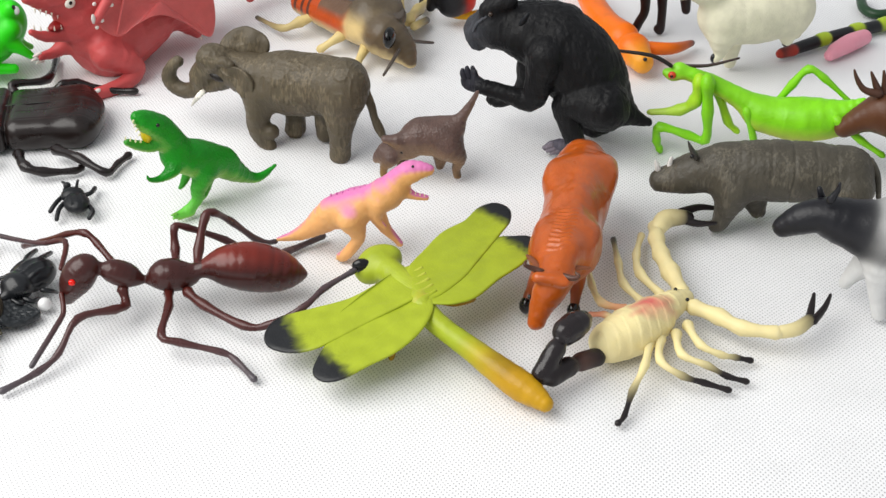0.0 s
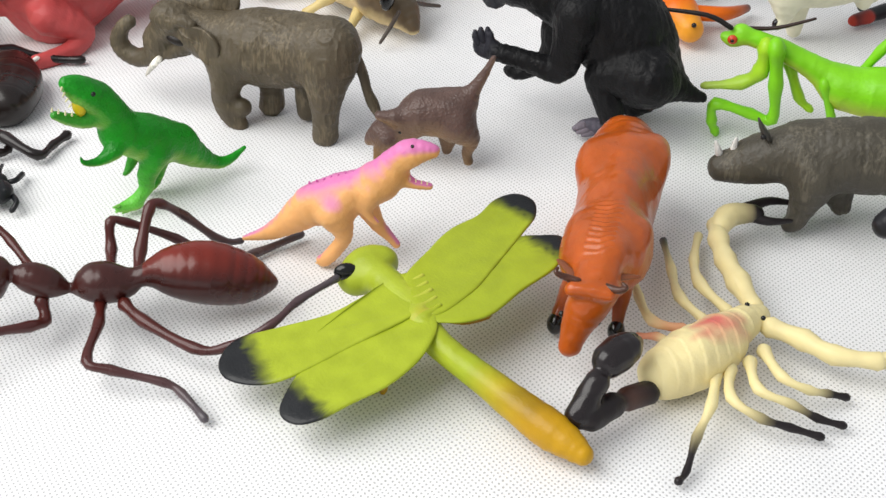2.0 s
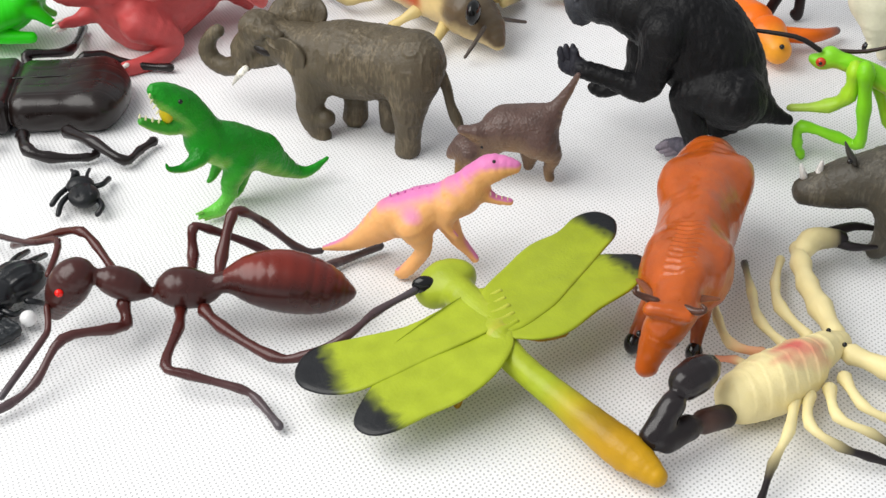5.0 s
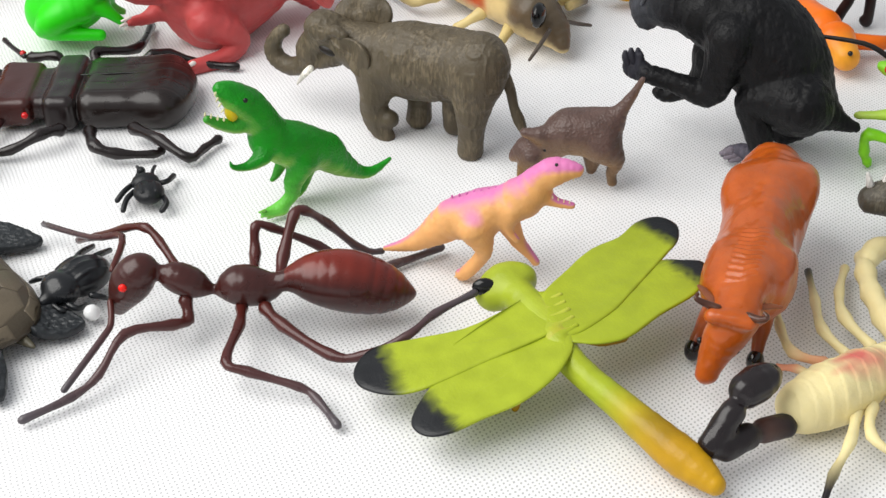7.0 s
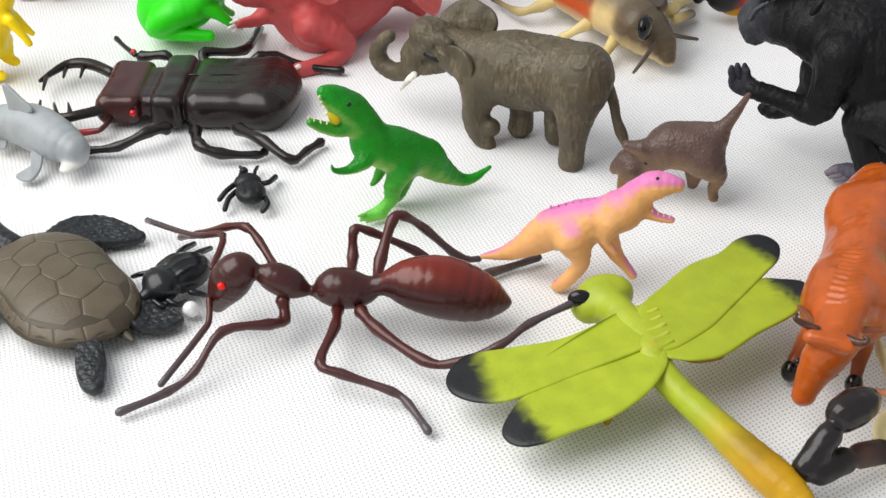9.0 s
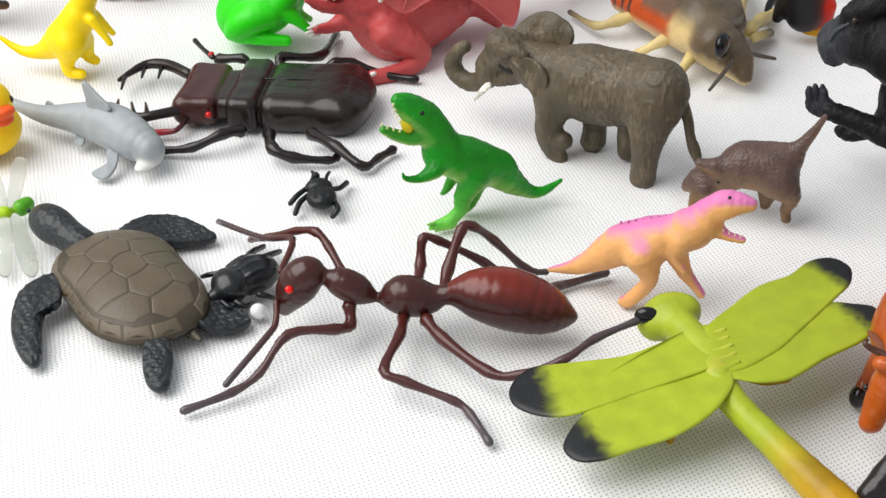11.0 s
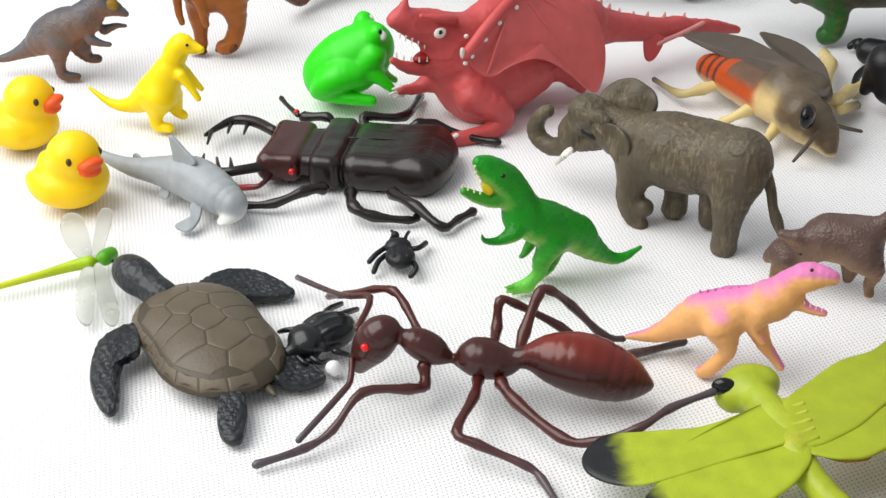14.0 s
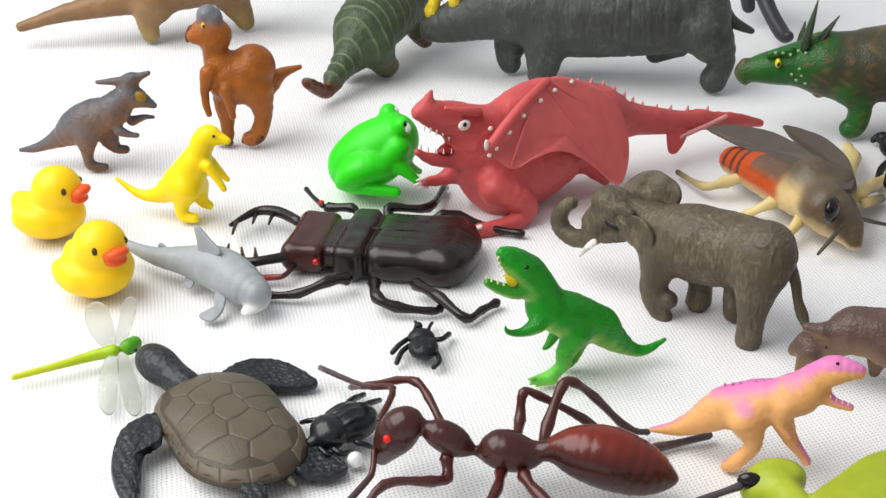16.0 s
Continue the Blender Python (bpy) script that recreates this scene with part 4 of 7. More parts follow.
t.limb("scale_ridge", (0.595, 0.121, 0.386), (15.9, 0.0, 40.8, 0.5), (15.9, 0.0, 41.3, 0.3), bend=False, sides=6, under="body")
t.limb("scale_ridge", (0.595, 0.121, 0.386), (18.7, 0.0, 41.8, 0.5), (18.7, 0.0, 42.4, 0.3), bend=False, sides=6, under="body")
t.limb("scale_ridge", (0.595, 0.121, 0.386), (21.5, 0.0, 42.8, 0.5), (21.5, 0.0, 43.4, 0.3), bend=False, sides=6, under="body")
t.limb("claw", (0.818, 0.523, 0.232), (-1.9, -7.0, 0.9, 0.9), (-3.0, -7.0, 0.4, 0.4), bend=False, sides=6, under="leg")
t.limb("claw", (0.818, 0.523, 0.232), (-0.0, -7.0, 0.9, 0.9), (-1.2, -7.0, 0.4, 0.4), bend=False, sides=6, under="leg")
t.limb("claw", (0.818, 0.523, 0.232), (-2.8, -7.0, 0.9, 0.9), (-3.9, -7.0, 0.4, 0.4), bend=False, sides=6, under="leg")

t = Toy("toy_dinosaur", "small purple-brown toy horned dinosaur, head lowered",
        136.9, 27.2, 159.0, SCALY)
t.tube("body", (0.107, 0.066, 0.056), 6, (-10.4, -0.0, 23.5, 10.6), (-0.3, 0.0, 23.6, 10.1), (5.6, 0.0, 19.7, 7.7))
t.tube("tail", (0.107, 0.066, 0.056), 4, (-15.7, 0.0, 27.3, 7.2), (-21.1, 0.0, 34.9, 3.3), (-25.4, 0.0, 42.3, 1.9), (-29.1, 0.0, 49.8, 1.2))
t.tube("head", (0.107, 0.066, 0.056), 4, (7.9, 0.0, 16.8, 6.3), (15.2, 0.0, 15.4, 6.6), (21.7, 0.0, 11.1, 3.7), (23.6, 0.0, 9.3, 2.2))
t.tube("leg", (0.107, 0.066, 0.056), 4, (-15.1, 5.0, 19.1, 7.2), (-20.2, 5.0, 14.0, 4.1), (-18.7, 5.0, 7.5, 2.4), (-19.4, 5.0, 2.8, 2.2), end=(0.111, 0.061, 0.024))
t.tube("leg_2", (0.107, 0.066, 0.056), 3, (15.9, 5.0, 12.0, 3.9), (19.4, 5.0, 7.6, 2.4), (20.0, 5.0, 2.8, 2.0), end=(0.244, 0.132, 0.022))
t.tube("leg_3", (0.107, 0.066, 0.056), 3, (-10.4, -6.0, 9.2, 4.9), (-9.8, -6.0, 2.5, 2.5))
t.tube("leg_4", (0.107, 0.066, 0.056), 3, (10.4, -6.0, 6.4, 3.5), (10.9, -6.0, 2.2, 2.2))
t.tube("frill", (0.107, 0.066, 0.056), 3, (5.6, 4.0, 25.3, 2.9), (9.1, 4.0, 22.9, 3.8))
t.tube("frill", (0.107, 0.066, 0.056), 3, (18.7, 5.0, 24.2, 2.2), (12.6, 5.0, 23.8, 3.4))
t.body(0.5, paint=tan_belly, relief=reptile_skin)
t.ball("eye", (0.002, 0.001, 0.001), (9.9, 6.6, 17.5), 1.0)
t.limb("horn", (0.107, 0.066, 0.056), (17.5, 4.0, 22.4, 1.4), (19.9, 4.0, 24.4, 0.5))

t = Toy("toy_ape", "black furred plastic ape leaning on its knuckles",
        222.3, 33.5, 151.5, FUR)
t.tube("body", (0.006, 0.006, 0.007), 10, (-19.4, 0.0, 28.2, 17.3), (-8.4, 0.0, 46.1, 22.0), (6.1, 0.0, 61.7, 20.6), (16.9, 0.0, 65.8, 16.6))
t.tube("head", (0.006, 0.006, 0.007), 6, (24.5, 0.0, 66.9, 14.5), (36.7, 0.0, 69.3, 12.7))
t.tube("muzzle", (0.049, 0.052, 0.061), 4, (41.9, 0.0, 67.3, 10.9), (48.5, 0.0, 65.5, 8.2), (48.4, 0.0, 59.5, 5.8))
t.tube("arm", (0.006, 0.006, 0.007), 3, (10.6, 17.0, 61.1, 10.7), (13.8, 17.0, 44.3, 7.5), (18.2, 17.0, 34.5, 5.8), (32.3, 17.0, 37.7, 4.6), (44.6, 17.0, 40.1, 3.9))
t.tube("hand", (0.03, 0.03, 0.04), 3, (46.6, 13.0, 38.6, 4.3), (51.9, 13.0, 39.2, 3.7), (53.8, 13.0, 45.2, 2.1))
t.tube("hand_2", (0.03, 0.03, 0.04), 3, (48.0, 15.0, 42.2, 2.7), (48.7, 15.0, 47.2, 1.8))
t.tube("arm_2", (0.006, 0.006, 0.007), 5, (20.0, -12.0, 39.7, 8.7), (24.2, -12.0, 25.4, 5.4), (36.7, -12.0, 16.6, 3.8), (41.5, -12.0, 17.6, 3.2))
t.tube("leg", (0.006, 0.006, 0.007), 2.5, (-21.8, 17.0, 33.7, 13.9), (-10.2, 17.0, 35.5, 10.3), (-0.8, 17.0, 32.0, 7.0), (-4.4, 17.0, 20.3, 6.1), (-8.7, 17.0, 10.2, 5.2))
t.tube("foot", (0.103, 0.095, 0.123), 3, (-5.5, 13.0, 5.9, 4.0), (3.8, 13.0, 5.8, 3.4), (8.1, 13.0, 4.0, 2.5))
t.tube("leg_2", (0.006, 0.006, 0.007), 5, (-23.4, -12.0, 18.8, 12.6), (-16.7, -12.0, 6.4, 6.4), (-14.0, -12.0, 5.1, 5.1))
t.tube("tail", (0.006, 0.006, 0.007), 5, (-33.0, 4.0, 24.5, 6.8), (-40.3, 4.0, 20.9, 4.0), (-45.7, 4.0, 19.6, 2.5))
t.tube("brow", (0.006, 0.006, 0.007), 4, (43.2, 6.0, 80.3, 4.2), (37.9, 6.0, 83.9, 5.4), (32.0, 6.0, 86.2, 5.3))
t.body(0.7, relief=ape_fur)
t.ball("eye", (0.024, 0.012, 0.006), (40.6, 13.0, 80.4), 1.4, label="small dark brown eye")
t.limb("ear", (0.012, 0.013, 0.016), (23.1, 18.0, 80.0, 3.2), (21.1, 19.0, 83.8, 2.0), flat=0.5)
t.limb("finger", (0.03, 0.03, 0.04), (53.3, 14.0, 42.3, 1.8), (54.6, 14.0, 45.6, 1.8), (54.9, 14.0, 47.6, 1.2), under="hand")
t.limb("finger", (0.03, 0.03, 0.04), (50.9, 14.0, 43.9, 1.8), (52.2, 14.0, 47.1, 1.8), (52.5, 14.0, 49.1, 1.2), under="hand")
t.limb("finger", (0.03, 0.03, 0.04), (47.8, 14.0, 44.1, 1.8), (49.1, 14.0, 47.4, 1.8), (49.5, 14.0, 49.4, 1.2), under="hand")
t.limb("toe", (0.229, 0.199, 0.237), (5.5, 15.0, 6.7, 1.9), (9.1, 16.0, 5.5, 1.2), bend=False, under="foot")
t.limb("toe", (0.229, 0.199, 0.237), (3.6, 15.0, 4.8, 1.9), (7.2, 16.0, 3.6, 1.2), bend=False, under="foot")
t.limb("toe", (0.229, 0.199, 0.237), (1.3, 15.0, 3.6, 1.9), (4.9, 16.0, 2.4, 1.2), bend=False, under="foot")
t.limb("wrinkle", (0.073, 0.077, 0.089), (50.0, 8.0, 68.3, 0.9), (48.1, 9.0, 72.9, 0.9), (45.6, 10.0, 75.4, 0.6), under="muzzle")
t.limb("wrinkle", (0.073, 0.077, 0.089), (47.6, 8.0, 70.5, 0.9), (45.8, 9.0, 75.0, 0.9), (43.3, 10.0, 77.5, 0.6), under="muzzle")
t.limb("wrinkle", (0.073, 0.077, 0.089), (45.2, 8.0, 72.0, 0.9), (43.4, 9.0, 76.4, 0.9), (40.9, 10.0, 79.0, 0.6), under="muzzle")

t = Toy("toy_bull", "glossy orange-brown plastic bull with dark horns",
        167.0, -90.5, -123.6, BULL)
t.tube("body", (0.454, 0.086, 0.006), 8, (-60.8, -1.1, 30.0, 13.1), (-40.8, 0.7, 29.0, 16.1), (-16.7, 1.5, 28.0, 15.5), (10.6, 2.1, 30.0, 13.9), (27.7, 3.0, 31.0, 11.5))
t.tube("spine", (0.454, 0.086, 0.006), 9, (-43.0, 1.4, 41.0, 2.2), (-15.3, 3.6, 41.5, 2.1), (12.7, 5.6, 41.5, 2.4), (34.2, 6.4, 41.0, 3.1), (46.0, 5.0, 38.0, 3.1))
t.egg("haunch", (0.454, 0.086, 0.006), 9, (-36.9, -11.0, 37.0), (8, 4.5, 5))
t.egg("haunch", (0.454, 0.086, 0.006), 9, (-45.5, 12.4, 37.0), (8, 4.5, 5))
t.egg("shoulder", (0.454, 0.086, 0.006), 9, (19.5, -7.4, 34.0), (11, 4, 7))
t.egg("shoulder", (0.454, 0.086, 0.006), 9, (17.4, 14.5, 34.0), (11, 4, 7))
t.tube("neck", (0.454, 0.086, 0.006), 8, (25.1, 1.7, 32.0, 10.3), (39.8, 1.1, 32.0, 7.8))
t.tube("head", (0.454, 0.086, 0.006), 4, (45.7, 3.3, 34.0, 8.1), (49.6, 1.0, 28.0, 7.3), (52.1, -1.4, 21.0, 5.4), (54.1, -2.4, 17.0, 4.2), (54.8, -2.7, 15.0, 4.1))
t.tube("brow", (0.454, 0.086, 0.006), 3, (53.5, -3.7, 38.0, 2.6), (53.0, 8.5, 38.0, 2.6))
t.tube("leg", (0.454, 0.086, 0.006), 4, (23.3, -7.0, 22.0, 3.6), (25.5, -10.2, 13.0, 2.6), (29.6, -11.8, 6.0, 2.4), end=(0.08, 0.016, 0.005))
t.tube("leg_2", (0.454, 0.086, 0.006), 4, (18.8, 9.6, 22.0, 3.6), (23.7, 10.0, 13.0, 2.6), (28.7, 10.0, 6.0, 2.4), end=(0.08, 0.016, 0.005))
t.tube("leg_3", (0.454, 0.086, 0.006), 4, (-41.6, -4.6, 20.0, 4.9), (-40.0, -5.5, 5.0, 2.7))
t.tube("leg_4", (0.454, 0.086, 0.006), 4, (-44.8, 7.3, 20.0, 4.9), (-41.4, 7.9, 5.0, 2.7))
t.body(0.6, relief=bull_hide, paint=bull_paint)
t.limb("horn", (0.069, 0.021, 0.009), (50.5, -2.4, 39.0, 1.5), (50.4, -6.7, 40.0, 1.3), (51.5, -9.7, 42.0, 0.9), (50.2, -9.6, 43.0, 0.6), label="short dark horn")
t.limb("horn", (0.069, 0.021, 0.009), (51.4, 7.3, 39.0, 1.5), (53.7, 11.7, 40.0, 1.3), (54.6, 14.3, 42.0, 0.9), (53.8, 13.0, 43.0, 0.6))
t.limb("ear", (0.19, 0.052, 0.015), (44.4, 6.7, 37.0, 1.7), (40.9, 12.0, 37.0, 1.7), (39.6, 16.8, 37.0, 0.8), flat=0.5)
t.limb("ear", (0.19, 0.052, 0.015), (45.2, -4.2, 37.0, 1.7), (38.7, -9.2, 37.0, 1.6), (36.4, -11.4, 37.0, 0.8), flat=0.5)
t.ball("hoof", (0.004, 0.003, 0.003), (29.7, -12.1, 5.0), (3.6, 3.2, 4.4), label="glossy black hoof")
t.ball("hoof", (0.004, 0.003, 0.003), (28.7, 9.9, 5.0), (3.6, 3.2, 4.4))
t.ball("eye", (0.002, 0.001, 0.001), (49.4, -7.2, 24.0), 1.2)
t.ball("eye", (0.002, 0.001, 0.001), (51.1, 5.4, 24.0), 1.2)

t = Toy("toy_scorpion", "cream plastic scorpion with black sting and claws",
        180.0, -148.2, 15.2, CREAM)
t.tube("body", (0.80, 0.69, 0.36), 5, (-19.3, 0.1, 10.0, 9.2), (-8.2, -0.4, 11.2, 11.2), (5.1, 1.0, 11.0, 10.2))
t.tube("head", (0.80, 0.69, 0.36), 5, (11.0, 2.9, 11.0, 7.9), (22.7, 5.1, 11.0, 6.4), (30.5, 5.6, 10.0, 4.5))
t.body(0.5, paint=red_patch, soft=2, relief=scorpion_plates)
t.tube("tail", (0.013, 0.009, 0.01), 3, (-29.4, -2.9, 8.0, 4.2), (-37.8, -2.3, 9.0, 4.1), end=(0.077, 0.036, 0.027))
t.tube("tail_2", (0.013, 0.009, 0.01), 3, (-45.3, -2.9, 10.0, 4.5), (-55.2, -4.2, 10.0, 4.4))
t.tube("tail_3", (0.013, 0.009, 0.01), 2, (-59.4, -2.4, 12.0, 4.4), (-50.0, 0.2, 20.0, 4.1))
t.tube("sting", (0.013, 0.009, 0.01), 2, (-42.7, 2.8, 24.0, 5.9), (-35.4, 3.7, 25.0, 5.8), (-28.5, 5.0, 24.0, 1.9))
t.look_of("sting", "glossy black sting bulb", GLOSS)
t.look_of("tail_3", "glossy black tail joint", GLOSS)
t.body(0.5, relief=tail_knobs)
t.limb("claw", (0.80, 0.69, 0.36), (59.2, 55.5, 12.0, 4.2), (68.5, 59.3, 12.0, 4.9), (77.7, 54.6, 12.0, 3.6), end=(0.013, 0.009, 0.01), label="black-tipped claw")
t.limb("claw_finger", (0.013, 0.009, 0.01), (76.7, 58.4, 13.0, 2.5), (89.3, 58.2, 12.0, 1.8), (99.1, 53.3, 10.0, 0.9), under="claw")
t.limb("claw_finger", (0.013, 0.009, 0.01), (76.2, 54.4, 11.0, 2.2), (80.6, 49.3, 10.0, 1.8), (89.3, 45.8, 9.0, 0.9), under="claw")
t.limb("claw", (0.80, 0.69, 0.36), (46.2, -36.5, 10.0, 3.0), (55.4, -39.7, 10.0, 3.3), (66.0, -38.3, 10.0, 2.8), end=(0.013, 0.009, 0.01))
t.limb("claw_finger", (0.013, 0.009, 0.01), (65.3, -38.3, 10.0, 2.0), (73.7, -32.0, 11.0, 1.5), (80.1, -27.2, 12.0, 0.8), under="claw")
t.limb("claw_finger", (0.013, 0.009, 0.01), (66.3, -40.0, 10.0, 2.0), (76.7, -36.7, 11.0, 1.5), (85.7, -32.1, 12.0, 0.8), under="claw")
t.ball("eye", (0.002, 0.002, 0.002), (25.0, 6.7, 17.0), 0.9)
t.ball("eye", (0.002, 0.002, 0.002), (23.9, -2.3, 17.0), 0.9)
t.limb("leg", (0.80, 0.69, 0.36), (-3.9, -9.0, 9.0, 2.1), (-18.0, -21.3, 10.0, 1.7), (-29.6, -27.3, 6.0, 1.5), (-40.1, -34.4, 2.0, 1.1), (-45.0, -36.1, 1.6, 1.3), end=(0.013, 0.009, 0.01), turn=(0.35, 0.35 + 0.25), knots=0.35)
t.limb("leg", (0.80, 0.69, 0.36), (1.6, -10.1, 9.0, 2.1), (-9.8, -22.2, 10.0, 1.7), (-6.3, -33.1, 7.0, 1.5), (1.0, -39.3, 4.0, 1.3), (8.1, -46.8, 1.8, 1.3), end=(0.013, 0.009, 0.01), turn=(0.35, 0.35 + 0.25), knots=0.35)
t.limb("leg", (0.80, 0.69, 0.36), (10.2, -10.9, 9.0, 2.1), (0.9, -24.1, 10.0, 1.7), (7.5, -33.7, 7.0, 1.5), (12.2, -41.3, 4.0, 1.3), (18.6, -47.0, 1.8, 1.3), end=(0.013, 0.009, 0.01), turn=(0.42, 0.42 + 0.25), knots=0.35)
t.limb("leg", (0.80, 0.69, 0.36), (18.8, -9.1, 9.0, 2.2), (12.4, -23.7, 10.0, 1.7), (17.8, -31.6, 7.0, 1.5), (24.7, -34.0, 4.0, 1.3), (30.8, -37.4, 1.8, 1.3), end=(0.013, 0.009, 0.01), turn=(0.55, 0.55 + 0.25), knots=0.35)
t.limb("leg", (0.72, 0.36, 0.20), (3.1, 15.7, 10.0, 1.8), (-4.5, 23.2, 12.0, 1.8), (2.4, 38.3, 11.0, 1.6), (11.5, 51.0, 9.0, 1.5), end=(0.80, 0.69, 0.36), turn=(0.15, 0.15 + 0.25), knots=0.35)
t.limb("leg", (0.80, 0.69, 0.36), (13.1, 13.9, 10.0, 1.8), (13.7, 29.0, 12.0, 1.8), (26.2, 46.6, 9.0, 1.7), (43.0, 69.1, 4.0, 1.3), end=(0.013, 0.009, 0.01), turn=(0.7, 0.7 + 0.25), knots=0.35)
t.limb("leg", (0.80, 0.69, 0.36), (24.2, 14.8, 10.0, 1.8), (25.6, 31.0, 12.0, 2.1), (36.9, 45.9, 10.0, 1.7), (54.5, 61.6, 6.0, 1.6), end=(0.80, 0.69, 0.36), turn=(0.3, 0.3 + 0.25), knots=0.35)
t.limb("leg", (0.80, 0.69, 0.36), (-4.9, 10.7, 10.0, 1.6), (-6.5, 18.2, 9.0, 1.4), (-10.0, 24.1, 7.0, 1.2), end=(0.70, 0.30, 0.18), turn=(0.3, 0.3 + 0.25), knots=0.35)
t.limb("claw_arm", (0.80, 0.69, 0.36), (33.4, 10.7, 10.0, 3.3), (39.2, 24.5, 11.0, 4.2), (44.6, 37.2, 12.0, 3.8), (52.1, 48.7, 12.0, 3.7), (59.9, 58.5, 11.0, 3.1), knots=0.25, sides=14)
t.limb("claw_arm", (0.80, 0.69, 0.36), (29.6, -1.3, 10.0, 3.4), (33.9, -13.4, 10.0, 3.6), (36.2, -25.4, 10.0, 3.3), (46.2, -36.5, 10.0, 3.0), knots=0.25, sides=14)

t = Toy("toy_rhinoceros", "grey plastic rhinoceros with small white horns",
        291.3, -82.7, 153.8, SKIN)
t.tube("body", (0.078, 0.069, 0.051), 8, (-27.7, -0.0, 34.4, 12.9), (-7.2, -0.0, 33.0, 15.1), (14.9, -0.0, 32.4, 15.2), (28.8, -0.0, 32.7, 13.0))
t.tube("head", (0.078, 0.069, 0.051), 5, (35.6, -0.0, 31.6, 11.9), (46.6, -0.0, 28.9, 10.5), (56.0, -0.0, 24.9, 7.7), (62.6, -0.0, 23.2, 5.7))
t.tube("leg", (0.078, 0.069, 0.051), 5, (26.8, 8.0, 23.9, 9.6), (29.7, 8.0, 12.1, 5.4), (31.8, 8.0, 5.2, 4.3), (33.5, 8.0, 3.7, 3.7))
t.tube("leg_2", (0.078, 0.069, 0.051), 5, (15.0, -8.0, 15.1, 8.6), (11.7, -8.0, 4.4, 4.4))
t.tube("leg_3", (0.078, 0.069, 0.051), 5, (-30.4, 8.0, 28.0, 10.6), (-31.9, 8.0, 10.0, 5.1), (-32.6, 8.0, 4.3, 4.3))
t.tube("leg_4", (0.078, 0.069, 0.051), 5, (-27.2, -8.0, 16.5, 8.6), (-28.3, -8.0, 4.6, 4.6))
t.body(0.65, relief=rhino_skin)
t.limb("tail", (0.078, 0.069, 0.051), (-37.5, -0.0, 41.5, 1.9), (-42.3, -0.0, 33.8, 1.7), (-45.0, -0.0, 20.9, 1.4))
t.limb("horn", (0.714, 0.699, 0.669), (64.3, -0.0, 29.6, 1.7), (65.9, -0.0, 34.4, 0.8), label="small white horn", bend=False)
t.limb("horn", (0.714, 0.699, 0.669), (58.7, -0.0, 32.6, 1.7), (58.2, -0.0, 36.6, 0.8), bend=False)
t.limb("ear", (0.053, 0.048, 0.039), (47.5, 6.0, 42.0, 3.1), (49.8, 6.0, 45.7, 2.2), (51.2, 6.0, 48.7, 1.1), flat=0.5)
t.ball("eye", (0.004, 0.003, 0.003), (49.1, 9.0, 42.9), 1.1)
t.ball("nostril", (0.006, 0.005, 0.004), (63.0, 4.0, 26.2), 0.8)

t = Toy("toy_cow", "black and white plastic cow facing the scorpion",
        307.3, -167.3, 151.8, SATIN)
t.tube("body", (0.009, 0.009, 0.012), 8, (25.0, -0.0, 44.3, 13.3), (17.2, -0.0, 42.1, 16.9))
t.tube("body", (0.685, 0.685, 0.67), 4, (9.8, -0.0, 42.8, 17.3), (-12.1, -0.0, 44.9, 16.7))
t.tube("head", (0.009, 0.009, 0.012), 5, (38.0, -0.0, 47.6, 10.7), (45.8, -0.0, 49.3, 8.2), (54.2, -0.0, 46.7, 7.2), (61.8, -0.0, 41.7, 4.9))
t.tube("leg", (0.685, 0.685, 0.67), 5, (17.3, 8.0, 30.4, 8.2), (17.0, 8.0, 18.0, 4.6), (14.1, 8.0, 4.0, 3.4))
t.tube("leg_2", (0.685, 0.685, 0.67), 5, (20.7, -7.0, 21.7, 6.8), (26.0, -7.0, 14.8, 4.2), (28.6, -7.0, 9.7, 3.2))
t.tube("leg_3", (0.685, 0.685, 0.67), 5, (-10.7, 8.0, 33.3, 8.6), (-15.5, 8.0, 5.6, 3.6))
t.tube("leg_4", (0.685, 0.685, 0.67), 5, (-19.8, -8.0, 23.6, 8.9), (-24.1, -8.0, 3.7, 3.7))
t.body(0.9)
t.limb("ear", (0.009, 0.009, 0.012), (44.2, 6.0, 61.1, 2.0), (41.8, 6.0, 66.3, 1.2), (41.4, 6.0, 69.8, 0.7))
t.limb("ear", (0.009, 0.009, 0.012), (46.1, -6.0, 54.6, 2.0), (47.8, -6.0, 59.5, 1.3))

t = Toy("toy_mantis", "bright lime green plastic praying mantis",
        318.6, -17.8, 145.9, SATIN)
t.tube("thorax", (0.22, 0.62, 0.012), 5, (48.1, -0.0, 46.5, 3.7), (34.0, -0.0, 42.6, 4.3), (18.2, -0.0, 35.5, 5.5), (6.9, -0.0, 29.1, 7.9))
t.egg("abdomen", (0.22, 0.62, 0.012), 6, (-20.5, -0.0, 25.9), (24, 9, 9))
t.tube("abdomen", (0.22, 0.62, 0.012), 6, (2.0, -0.0, 26.3, 9.2), (-18.9, -0.0, 26.8, 11.5), (-38.6, -0.0, 33.5, 6.6), (-47.5, -0.0, 41.5, 1.8), end=(0.231, 0.734, 0.009))
t.tube("head", (0.249, 0.669, 0.026), 4, (56.1, -0.0, 44.8, 2.4), (52.4, -0.0, 44.3, 3.7), (50.3, -0.0, 48.2, 3.0))
t.body(0.6, relief=wing_veins, paint=mantis_paint)
t.ball("eye", (0.577, 0.053, 0.016), (52.9, 4.5, 45.7), (2.2, 1.6, 2.2), label="round red-brown eye")
